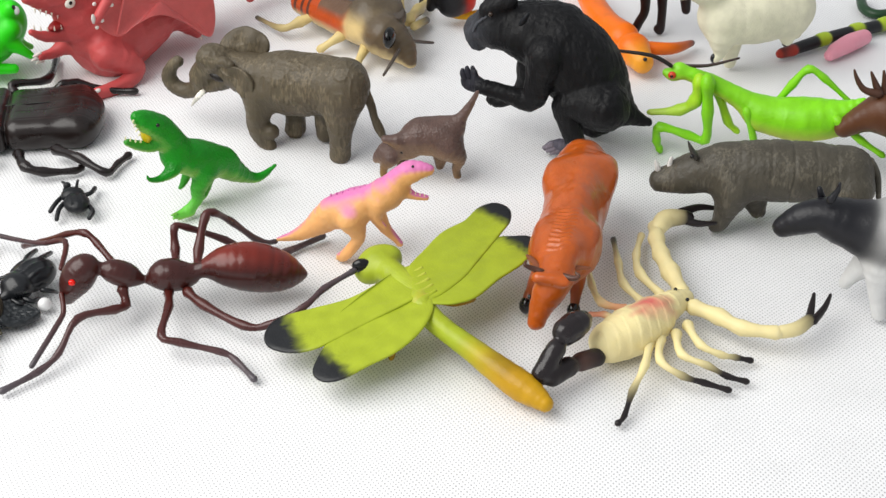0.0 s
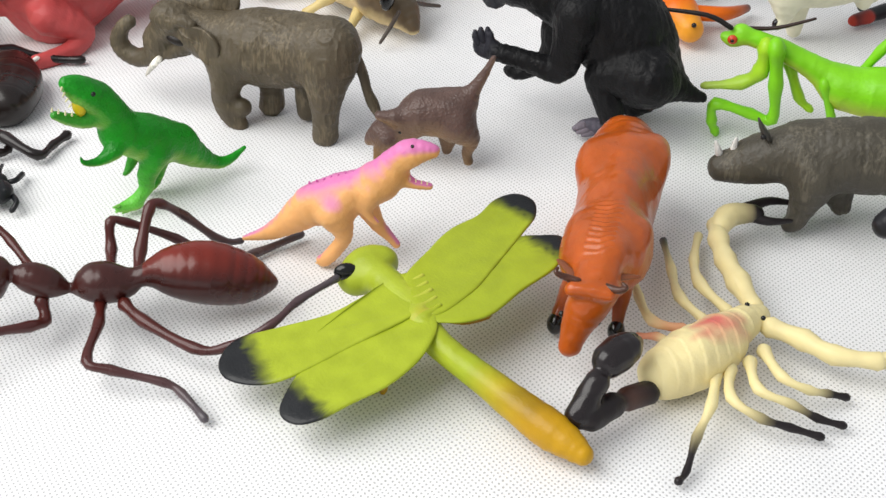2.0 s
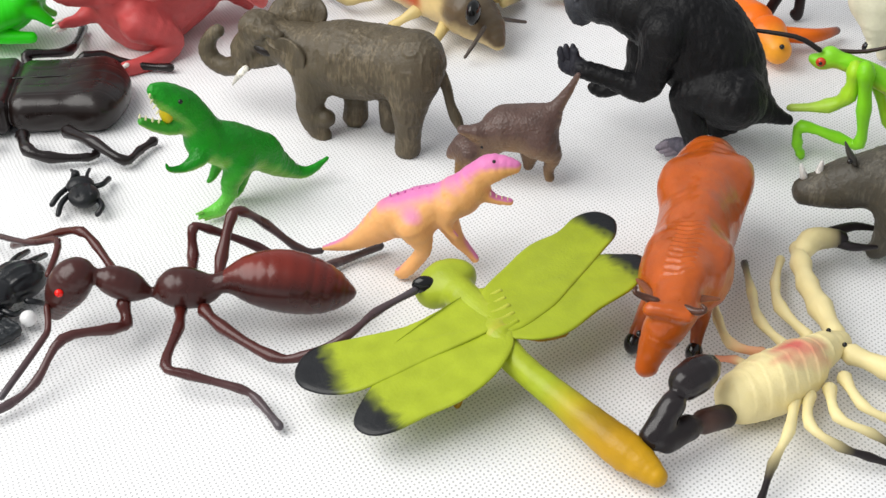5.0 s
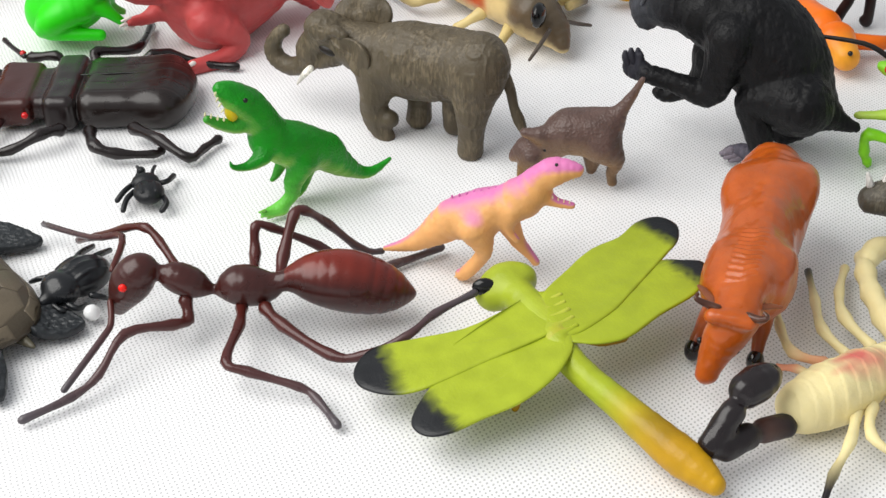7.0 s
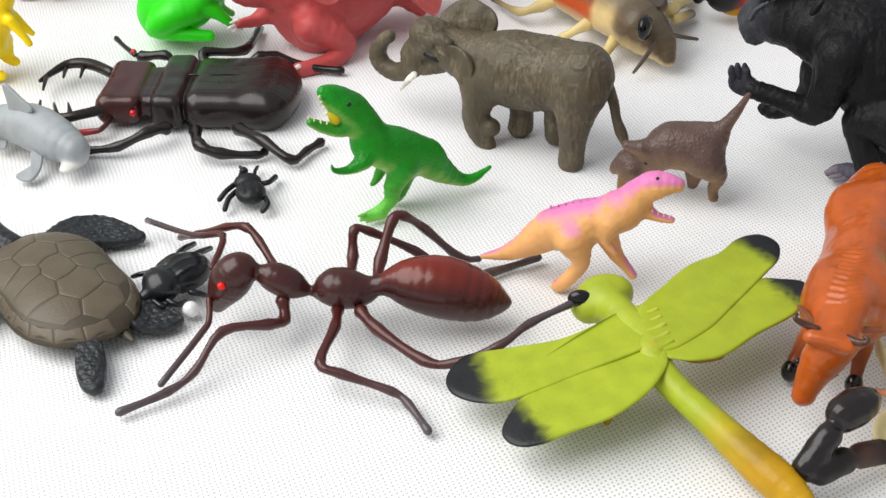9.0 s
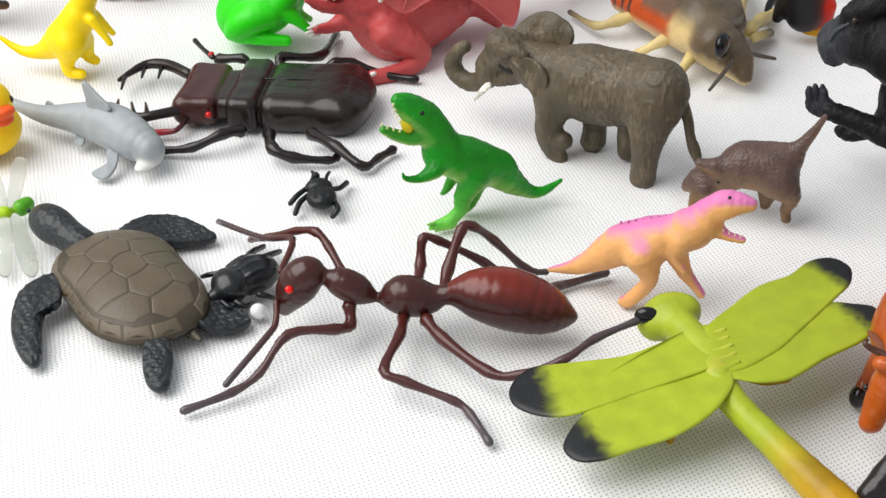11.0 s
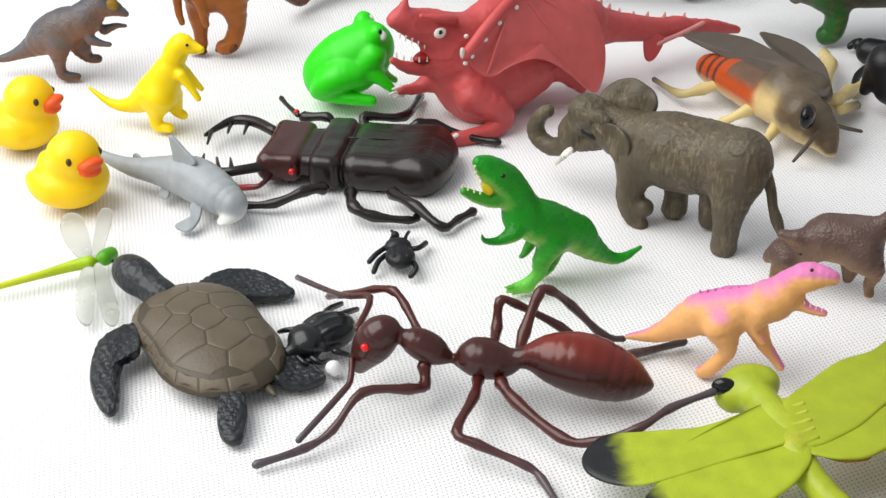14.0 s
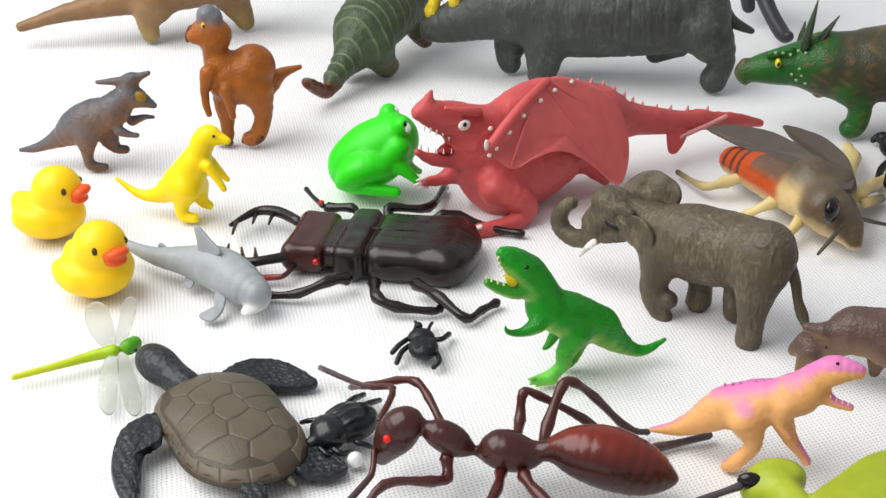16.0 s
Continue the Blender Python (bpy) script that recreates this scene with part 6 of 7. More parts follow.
t = Toy("toy_beetle", "tiny matt black plastic beetle",
        -41.4, 61.5, 91.9, SATIN)
t.egg("body", (0.008, 0.009, 0.011), 1, (-10.2, -0.0, 4.5), (7.5, 6.6, 4.2))
t.egg("thorax", (0.008, 0.009, 0.011), 1, (-1.2, 0.6, 4.5), (5, 6, 4))
t.tube("rib", (0.008, 0.009, 0.011), 0.5, (-8.2, -3.0, 8.2, 0.6), (-14.7, -3.0, 7.4, 0.5))
t.tube("rib", (0.008, 0.009, 0.011), 0.5, (-8.2, -0.0, 8.2, 0.6), (-14.7, -0.0, 7.4, 0.5))
t.tube("rib", (0.008, 0.009, 0.011), 0.5, (-8.2, 3.0, 8.2, 0.6), (-14.7, 3.0, 7.4, 0.5))
t.tube("head", (0.008, 0.009, 0.011), 1, (11.9, 1.4, 3.0, 2.0), (11.9, 1.4, 3.0, 2.0))
t.body(0.4)
t.limb("leg", (0.008, 0.009, 0.011), (2.3, 5.0, 3.0, 1.2), (-4.9, 10.1, 3.5, 1.2), (-7.6, 13.4, 1.2, 1.2))
t.limb("leg", (0.008, 0.009, 0.011), (-5.2, 6.0, 3.0, 1.2), (-11.8, 9.6, 3.5, 1.2), (-16.5, 11.7, 1.2, 1.2))
t.limb("leg", (0.008, 0.009, 0.011), (-0.9, -4.8, 3.0, 1.2), (-1.0, -8.6, 3.5, 1.2), (7.0, -12.0, 1.3, 1.3))
t.limb("leg", (0.008, 0.009, 0.011), (-10.9, -5.1, 3.0, 1.2), (-19.1, -6.4, 3.5, 1.2), (-21.2, -3.9, 1.2, 1.2))
t.limb("leg", (0.008, 0.009, 0.011), (7.3, 3.5, 3.0, 1.0), (12.0, 2.1, 3.5, 0.8), (19.4, 2.6, 1.2, 0.8))
t.limb("leg", (0.008, 0.009, 0.011), (6.9, -2.7, 3.0, 1.0), (10.6, -3.6, 3.5, 0.8), (17.9, -5.0, 1.2, 0.8))

t = Toy("toy_beetle", "small glossy black plastic beetle with ribbed back",
        -74.0, -11.7, -148.3, GLOSS)
t.egg("thorax", (0.008, 0.009, 0.011), 1.5, (7.6, 4.2, 8.0), (7, 8.4, 6.5))
t.tube("head", (0.008, 0.009, 0.011), 2, (12.1, 5.6, 7.0, 3.5), (15.9, 4.7, 6.0, 2.4))
t.egg("abdomen", (0.008, 0.009, 0.011), 0.5, (-2.8, 2.8, 8.0), (12, 9.4, 7))
t.tube("rib", (0.008, 0.009, 0.011), 0.6, (4.2, -3.2, 11.5, 0.7), (-2.8, -3.2, 13.3, 0.8), (-10.8, -3.2, 10.7, 0.5))
t.tube("rib", (0.008, 0.009, 0.011), 0.6, (4.2, 0.8, 13.4, 0.7), (-2.8, 0.8, 14.7, 0.8), (-10.8, 0.8, 12.9, 0.5))
t.tube("rib", (0.008, 0.009, 0.011), 0.6, (4.2, 4.8, 13.4, 0.7), (-2.8, 4.8, 14.7, 0.8), (-10.8, 4.8, 12.9, 0.5))
t.tube("rib", (0.008, 0.009, 0.011), 0.6, (4.2, 8.8, 11.5, 0.7), (-2.8, 8.8, 13.3, 0.8), (-10.8, 8.8, 10.7, 0.5))
t.body(0.45)
t.limb("leg", (0.008, 0.009, 0.011), (-8.4, -10.8, 6.0, 1.4), (-13.6, -15.5, 5.0, 1.4), (-22.4, -20.8, 2.0, 1.2))
t.limb("leg", (0.008, 0.009, 0.011), (-11.8, -7.6, 6.0, 1.4), (-18.1, -9.5, 5.0, 1.4), (-25.6, -13.4, 2.0, 1.2))
t.limb("leg", (0.008, 0.009, 0.011), (4.6, -8.3, 6.0, 1.1), (8.0, -11.4, 5.0, 1.1), (9.0, -16.1, 2.0, 0.9))
t.limb("leg", (0.008, 0.009, 0.011), (10.1, 13.1, 6.0, 1.3), (8.2, 16.3, 5.0, 1.1), (2.4, 12.4, 2.0, 0.9))
t.limb("leg", (0.008, 0.009, 0.011), (0.5, 13.8, 6.0, 1.3), (-2.5, 16.3, 5.0, 1.1), (-5.9, 15.5, 2.0, 0.9))
t.limb("leg", (0.008, 0.009, 0.011), (14.3, 9.5, 6.0, 1.1), (13.1, 14.0, 5.0, 1.1), (7.9, 11.1, 2.0, 0.9))

t = Toy("bead", "small round white pearly bead",
        -67.7, -30.3, -1.6, GLOSS, category="bead")
t.ball("ball", (0.755, 0.755, 0.755), (0.1, -0.9, 3.2), 3.2, material=GLOSS)

t = Toy("toy_shark", "pale grey translucent plastic shark with white belly",
        -152.0, 122.4, -40.2, SATIN)
t.tube("body", (0.306, 0.33, 0.345), 4, (47.1, -0.3, 11.0, 6.7), (34.4, 1.4, 12.0, 9.9), (17.1, 3.6, 13.0, 10.5), (-1.8, 1.2, 12.0, 7.2), (-17.2, -3.0, 11.0, 4.6), (-36.7, -2.3, 10.0, 2.7), (-48.8, -2.6, 12.0, 1.7))
t.egg("snout", (0.645, 0.645, 0.616), 2.5, (48.2, -2.8, 6.0), (4.5, 9.5, 2.0), turn=10)
t.body(0.6)
t.ball("eye", (0.01, 0.011, 0.013), (42.5, -6.4, 12.0), 0.9)
t.plate("dorsal_fin", (0.306, 0.33, 0.345), 1.8, (24.7, -0.0, 24.0), (17.7, -0.0, 29.2), (8.4, 0.0, 34.2), (9.0, -0.0, 26.6), (11.3, 0.0, 19.4), label="tall grey dorsal fin")
t.plate("fin", (0.306, 0.33, 0.345), 1.8, (31.7, -5.3, 8.0), (37.0, -12.4, 4.0), (38.1, -20.6, 2.0), (29.5, -20.6, 2.0), (32.8, -14.4, 4.0), (28.0, -8.2, 8.0))
t.plate("fin", (0.306, 0.33, 0.345), 1.5, (5.4, -0.4, 8.0), (7.7, -4.8, 3.0), (2.8, -5.7, 3.0), (2.9, -3.6, 7.0))
t.plate("fin", (0.306, 0.33, 0.345), 1.2, (-12.1, 0.0, 14.4), (-18.2, 0.0, 17.0), (-19.6, -0.0, 13.0))
t.plate("tail_fin", (0.306, 0.33, 0.345), 1.5, (-39.0, -2.0, 11.0), (-46.3, -1.9, 14.0), (-46.3, -4.4, 14.0), (-40.0, -6.6, 10.0))

t = Toy("toy_dinosaur", "small plain yellow translucent toy dinosaur",
        -176.7, 204.6, -17.5, VINYL)
t.tube("body", (0.9, 0.655, 0), 6, (14.5, -0.0, 21.7, 9.9), (21.8, 0.0, 32.9, 8.1))
t.tube("tail", (0.9, 0.655, 0), 4, (8.3, -0.0, 17.1, 8.2), (-2.0, 0.0, 11.1, 4.4), (-13.5, 0.0, 10.4, 2.4), (-25.5, -0.0, 17.7, 0.9))
t.tube("head", (0.9, 0.655, 0), 4, (25.8, 0.0, 42.6, 6.3), (29.4, 0.0, 47.6, 5.7), (34.6, -0.0, 46.6, 3.7), (39.8, -0.0, 45.7, 2.0))
t.tube("leg", (0.9, 0.655, 0), 4, (17.2, -5.0, 18.7, 7.6), (13.8, -5.0, 9.7, 4.1), (14.2, -5.0, 3.3, 3.2), (20.5, -5.0, 2.6, 2.6))
t.tube("leg_2", (0.9, 0.655, 0), 4, (18.7, 5.0, 16.3, 5.9), (20.6, 5.0, 8.4, 3.3), (24.3, 5.0, 6.0, 2.4))
t.tube("arm", (0.9, 0.655, 0), 3, (30.4, -5.0, 32.7, 2.9), (35.2, -5.0, 26.1, 2.0), (38.3, -5.0, 21.1, 1.7))
t.tube("arm_2", (0.9, 0.655, 0), 3, (27.8, 5.0, 30.0, 2.9), (32.8, 5.0, 24.9, 2.0), (35.8, 5.0, 22.1, 1.5))
t.body(0.55)
t.ball("eye", (0.013, 0.008, 0.002), (34.7, -4.5, 49.3), 0.8)

t = Toy("toy_dinosaur", "grey toy crested duck-billed dinosaur with tan belly",
        -237.8, 274.1, -7.9, SCALY)
t.tube("body", (0.113, 0.103, 0.108), 5, (5.5, -0.0, 24.6, 10.1), (14.2, -0.0, 28.9, 11.1), (25.4, -0.0, 32.7, 8.2), end=(0.181, 0.119, 0.089))
t.tube("tail", (0.113, 0.103, 0.108), 4, (1.9, -0.0, 21.7, 8.9), (-10.6, -0.0, 14.4, 4.5), (-21.2, -0.0, 9.8, 2.6), (-30.7, -0.0, 8.0, 1.3))
t.tube("head", (0.113, 0.103, 0.108), 4, (28.0, -0.0, 36.2, 8.8), (34.0, 0.0, 41.4, 6.9), (41.5, -0.0, 41.7, 5.3), (49.8, -0.0, 38.0, 1.9))
t.tube("crest", (0.113, 0.103, 0.108), 3, (48.4, -0.0, 56.7, 1.5), (36.1, -0.0, 52.3, 2.8), (18.9, -0.0, 50.4, 1.2))
t.tube("crest", (0.113, 0.103, 0.108), 4, (36.3, -0.0, 44.8, 5.6), (38.4, -0.0, 52.4, 3.7))
t.tube("leg", (0.113, 0.103, 0.108), 4, (12.1, -6.0, 21.0, 6.9), (10.8, -6.0, 10.1, 3.5), (12.2, -6.0, 2.9, 2.9), (20.0, -6.0, 2.2, 2.2), end=(0.077, 0.044, 0.025))
t.tube("leg_2", (0.113, 0.103, 0.108), 4, (19.0, 6.0, 16.7, 6.4), (23.1, 6.0, 9.3, 3.2), (28.7, 6.0, 8.5, 2.6), end=(0.077, 0.044, 0.025))
t.tube("arm", (0.113, 0.103, 0.108), 3, (30.0, -5.0, 24.1, 2.8), (35.6, -5.0, 22.3, 1.9), (40.4, -5.0, 21.8, 1.3))
t.tube("arm_2", (0.113, 0.103, 0.108), 3, (35.1, 5.0, 26.2, 2.9), (41.9, 5.0, 28.8, 1.9), (47.1, 5.0, 29.0, 1.3))
t.body(0.5, paint=rust_belly, relief=reptile_skin)
t.ball("face_patch", (0.246, 0.134, 0.006), (43.4, -3.2, 43.9), (4, 2.2, 3.4), label="yellow-brown painted cheek", material=SATIN)

t = Toy("toy_dinosaur", "orange-brown toy dome-headed dinosaur standing upright",
        -145.3, 304.1, -171.5, SCALY)
t.tube("body", (0.327, 0.091, 0.009), 6, (-8.8, 0.0, 47.2, 13.0), (-2.6, 0.0, 40.0, 14.3), (5.6, 0.0, 38.8, 11.7))
t.tube("neck", (0.327, 0.091, 0.009), 6, (8.3, -0.0, 46.9, 10.4), (12.4, 0.0, 56.2, 7.1), (12.5, -0.0, 62.9, 7.1))
t.tube("head", (0.327, 0.091, 0.009), 5, (11.0, 0.0, 67.2, 9.0), (15.2, -0.0, 69.7, 8.6), (22.6, -0.0, 67.8, 5.1))
t.tube("dome", (0.144, 0.163, 0.183), 2, (13.4, -0.0, 77.2, 6.7), (14.6, -0.0, 78.6, 6.4))
t.tube("leg", (0.327, 0.091, 0.009), 3, (8.6, -2.0, 28.0, 7.2), (8.3, -2.0, 12.9, 4.3), (8.7, -2.0, 3.7, 3.7), (13.2, -2.0, 3.0, 3.0))
t.tube("leg_2", (0.327, 0.091, 0.009), 3, (-10.1, 4.0, 34.1, 9.8), (-12.7, 4.0, 18.3, 5.3), (-8.7, 4.0, 6.3, 5.0), (-3.4, 4.0, 4.5, 4.0))
t.tube("arm", (0.327, 0.091, 0.009), 3, (17.1, 8.0, 47.4, 4.8), (19.9, 8.0, 35.7, 2.6), (18.3, 8.0, 22.6, 1.9))
t.tube("arm_2", (0.327, 0.091, 0.009), 2, (7.7, 12.0, 38.0, 3.9), (6.3, 12.0, 30.4, 2.6), (5.0, 12.0, 21.8, 1.9))
t.tube("tail", (0.327, 0.091, 0.009), 5, (-15.8, -12.0, 31.6, 8.0), (-26.0, -12.0, 37.9, 3.6), (-36.2, -12.0, 41.1, 1.7))
t.body(0.6, relief=reptile_skin)
t.limb("toe", (0.113, 0.03, 0.006), (13.2, -2.0, 2.0, 2.0), (15.3, -2.0, 1.3, 1.3), bend=False, sides=6, under="leg")
t.limb("toe", (0.113, 0.03, 0.006), (10.7, -0.0, 2.0, 2.0), (12.8, -0.0, 1.3, 1.3), bend=False, sides=6, under="leg")
t.limb("toe", (0.113, 0.03, 0.006), (7.4, 2.0, 2.0, 2.0), (9.5, 2.0, 1.3, 1.3), bend=False, sides=6, under="leg")
t.limb("toe", (0.113, 0.03, 0.006), (-2.4, 4.0, 5.3, 2.3), (-0.6, 4.0, 3.3, 1.7), bend=False, sides=6, under="leg_2")
t.limb("toe", (0.113, 0.03, 0.006), (-5.6, 6.0, 4.4, 2.3), (-3.8, 6.0, 2.4, 1.7), bend=False, sides=6, under="leg_2")
t.limb("toe", (0.113, 0.03, 0.006), (-10.1, 8.0, 5.6, 2.3), (-8.3, 8.0, 3.6, 1.6), bend=False, sides=6, under="leg_2")
t.ball("eye", (0.667, 0.408, 0.007), (17.5, 6.0, 74.7), (2.2, 1.4, 1.8), label="yellow ringed eye", turn=90, spot=(0.01, 0.01, 0.01))
t.limb("beak", (0.114, 0.016, 0.006), (24.0, -0.0, 71.2, 2.6), (26.1, -0.0, 68.0, 2.2), (27.0, -0.0, 64.8, 1.3), material=SATIN)

t = Toy("toy_wasp", "plastic wasp with grey wings and orange striped body",
        145.8, 179.0, -63.6, SATIN)
t.tube("abdomen", (0.434, 0.059, 0.005), 3, (-59.0, 11.9, 13.0, 8.0), (-36.1, 10.9, 15.0, 10.8), (-9.6, 9.0, 16.0, 11.7))
t.tube("thorax", (0.64, 0.48, 0.213), 3, (1.4, 7.8, 17.0, 12.1), (10.4, 9.2, 18.0, 12.6))
t.tube("head", (0.11, 0.074, 0.039), 5, (21.1, 7.4, 17.0, 13.5), (32.6, 9.0, 12.0, 9.0), (42.0, 7.5, 7.0, 3.9))
t.tube("collar", (0.084, 0.067, 0.048), 6, (2.3, 13.5, 24.0, 12.7), (9.8, 22.0, 22.0, 10.3))
t.body(0.7, paint=wasp_bands, relief=reptile_skin)
t.plate("wing", (0.079, 0.061, 0.047), 1.3, (-83.0, 9.9, 24.0), (-77.2, 20.8, 26.0), (-48.5, 28.7, 30.0), (-9.5, 22.5, 32.0), (9.1, 19.6, 30.0), (0.6, 10.9, 27.0), (-28.3, 9.0, 25.0), (-64.0, 11.0, 23.0), label="smoky grey ribbed wing", bow=1.0, relief=membrane_folds)
t.plate("wing", (0.079, 0.061, 0.047), 1.3, (-57.7, 42.3, 28.0), (-47.9, 47.7, 29.0), (-24.5, 47.1, 30.0), (2.8, 36.6, 29.0), (22.8, 21.6, 27.0), (22.7, 11.6, 29.0), (-16.5, 25.1, 29.0), bow=1.0, relief=membrane_folds)
t.ball("eye", (0.002, 0.002, 0.002), (36.4, -4.6, 25.0), (6.4, 3.8, 6.6), label="large glossy black eye", turn=-60, pitch=35)
t.limb("leg", (0.666, 0.527, 0.227), (-40.7, 9.2, 12.0, 3.3), (-45.2, -4.0, 9.0, 3.0), (-51.5, -13.9, 6.0, 2.1), (-79.7, -10.0, 3.0, 1.3), end=(0.051, 0.037, 0.028), knots=0.35)
t.limb("leg", (0.666, 0.527, 0.227), (-10.0, 10.6, 12.0, 3.2), (-9.8, -2.3, 10.0, 2.9), (-17.3, -11.9, 2.3, 2.3), end=(0.666, 0.527, 0.227), knots=0.35)
t.limb("leg", (0.666, 0.527, 0.227), (14.8, 4.4, 12.0, 3.4), (9.8, 1.8, 9.0, 3.1), (21.1, -20.4, 2.2, 2.2), end=(0.666, 0.527, 0.227), knots=0.35)
t.limb("leg", (0.666, 0.527, 0.227), (-10.5, 49.1, 12.0, 3.6), (-38.9, 78.7, 9.0, 3.8), (-61.3, 95.4, 4.0, 2.9), end=(0.666, 0.527, 0.227), knots=0.35)
t.limb("leg", (0.666, 0.527, 0.227), (6.5, 41.5, 12.0, 3.5), (-6.4, 63.6, 8.0, 3.3), (-17.9, 83.4, 3.0, 2.5), end=(0.666, 0.527, 0.227), knots=0.35)
t.limb("leg", (0.666, 0.527, 0.227), (12.9, 39.9, 10.0, 2.6), (2.6, 61.8, 4.0, 2.4), end=(0.051, 0.037, 0.028), knots=0.35)
t.limb("antenna", (0.075, 0.058, 0.046), (41.6, -1.7, 18.0, 1.1), (38.7, -5.1, 10.0, 1.1), (37.3, -10.7, 3.0, 0.8))
t.limb("antenna", (0.075, 0.058, 0.046), (34.0, 14.4, 16.0, 1.1), (31.2, 27.0, 10.0, 1.1), (31.7, 37.6, 6.0, 0.9))

t = Toy("toy_dinosaur", "dark green toy armoured dinosaur with club tail",
        -63.3, 446.0, 63.6, SCALY)
t.tube("tail", (0.052, 0.076, 0.038), 5, (-72.3, -0.0, 12.8, 6.1), (-57.1, 0.0, 17.6, 8.7), (-39.9, -0.0, 23.8, 13.9))
t.tube("body", (0.052, 0.076, 0.038), 8, (-29.3, -0.0, 32.2, 20.2), (-0.9, 0.0, 39.7, 23.3), (41.8, -0.0, 48.2, 24.8), (87.2, 0.0, 51.2, 20.1))
t.tube("club", (0.113, 0.024, 0.011), 4, (-103.7, 0.0, 19.8, 3.5), (-92.4, -0.0, 12.6, 4.2), (-81.4, -0.0, 7.1, 4.3), (-71.1, -0.0, 8.7, 4.3))
t.tube("leg", (0.052, 0.076, 0.038), 5, (-34.9, -11.0, 23.8, 12.4), (-22.3, -11.0, 7.5, 7.5), (-16.3, -11.0, 6.4, 6.4), end=(0.109, 0.075, 0.019))
t.tube("leg_2", (0.052, 0.076, 0.038), 4, (-27.7, 10.0, 11.1, 7.5), (-39.6, 10.0, 6.6, 4.1), end=(0.109, 0.075, 0.019))
t.tube("leg_3", (0.052, 0.076, 0.038), 5, (23.4, -11.0, 32.6, 11.5), (25.5, -11.0, 18.1, 7.0), (37.7, -11.0, 7.7, 5.5), end=(0.111, 0.049, 0.012))
t.body(0.7, paint=armour_stripes, relief=armour_ribs)

t = Toy("toy_dinosaur", "large dark grey-green toy horned dinosaur with yellow horns",
        94.5, 403.9, 171.1, SKIN)
t.tube("body", (0.049, 0.055, 0.046), 10, (-40.6, -0.0, 47.8, 23.0), (-8.5, -0.0, 48.5, 28.1), (34.5, -0.0, 45.1, 27.6), (63.7, -0.0, 47.9, 24.0))
t.tube("head", (0.049, 0.055, 0.046), 7, (78.3, 0.0, 47.4, 21.2), (96.6, 0.0, 43.0, 16.9), (115.1, 0.0, 36.6, 13.3), (128.2, -0.0, 31.6, 8.1))
t.tube("leg", (0.049, 0.055, 0.046), 5, (53.2, 12.0, 29.4, 14.5), (54.5, 12.0, 9.5, 9.5), (56.1, 12.0, 8.1, 8.1))
t.tube("leg_2", (0.049, 0.055, 0.046), 5, (77.0, -10.0, 23.4, 11.9), (78.7, -10.0, 11.7, 8.2), (77.4, -10.0, 7.5, 7.5))
t.tube("leg_3", (0.049, 0.055, 0.046), 6, (-48.0, 12.0, 38.8, 17.1), (-59.1, 12.0, 22.5, 8.6), (-54.6, 12.0, 8.7, 8.7))
t.tube("leg_4", (0.049, 0.055, 0.046), 5, (-27.8, -12.0, 26.7, 13.2), (-17.4, -12.0, 17.9, 7.4))
t.body(0.9, relief=rhino_skin)
t.limb("tail", (0.049, 0.055, 0.046), (-56.2, -0.0, 52.0, 6.4), (-63.9, -0.0, 43.8, 4.3), (-76.7, -0.0, 37.9, 2.2))
t.limb("horn", (0.686, 0.506, 0.027), (128.1, -0.0, 43.8, 5.5), (126.1, -0.0, 51.4, 3.7), (124.2, 0.0, 62.7, 1.1), label="yellow nose horn", bend=False)
t.limb("horn", (0.686, 0.506, 0.027), (112.4, 6.0, 51.7, 4.4), (109.9, 6.0, 59.2, 2.9), (107.0, 6.0, 70.4, 1.1), bend=False)
t.ball("nostril", (0.226, 0.251, 0.286), (128.6, 5.0, 32.3), (1.6, 0.8, 1.0), turn=90, material=SATIN)
t.ball("eye", (0.471, 0.123, 0.015), (106.4, 10.5, 42.4), (2.4, 1.4, 1.8), label="orange painted eye", turn=90, spot=(0.01, 0.01, 0.01))

t = Toy("toy_dinosaur", "green toy frilled dinosaur with yellow eye and spikes",
        243.8, 305.9, 173.8, SCALY)
t.tube("head", (0.017, 0.113, 0.015), 5, (92.7, 0.0, 36.6, 5.6), (85.3, 0.0, 38.9, 8.3), (74.1, 0.0, 40.5, 10.9), (61.3, 0.0, 42.9, 13.2), (50.2, 0.0, 45.6, 15.2))
t.tube("beak", (0.07, 0.05, 0.02), 3, (94.5, 0.0, 42.1, 3.0), (96.0, 0.0, 36.5, 4.0), (93.5, 0.0, 31.3, 2.7))
t.tube("brow", (0.017, 0.113, 0.015), 3, (81.7, 8.0, 50.2, 2.3), (76.1, 8.0, 52.0, 2.6), (69.8, 8.0, 52.9, 2.6))
t.tube("body", (0.05, 0.05, 0.027), 10, (44.8, -0.0, 40.6, 17.2), (22.5, -0.0, 42.9, 21.7), (-9.3, 0.0, 45.4, 22.9), (-28.9, 0.0, 42.5, 19.6))
t.tube("leg", (0.017, 0.113, 0.015), 5, (35.6, 8.0, 33.2, 11.2), (27.1, 8.0, 21.3, 7.3), (27.9, 8.0, 9.0, 6.6), (31.4, 8.0, 6.0, 6.0))
t.tube("leg_2", (0.11, 0.049, 0.019), 4, (43.5, -12.0, 29.6, 8.7), (47.7, -12.0, 22.4, 4.7))
t.tube("leg_3", (0.017, 0.113, 0.015), 5, (-22.9, 8.0, 27.9, 13.1), (-27.0, 8.0, 6.0, 6.0))
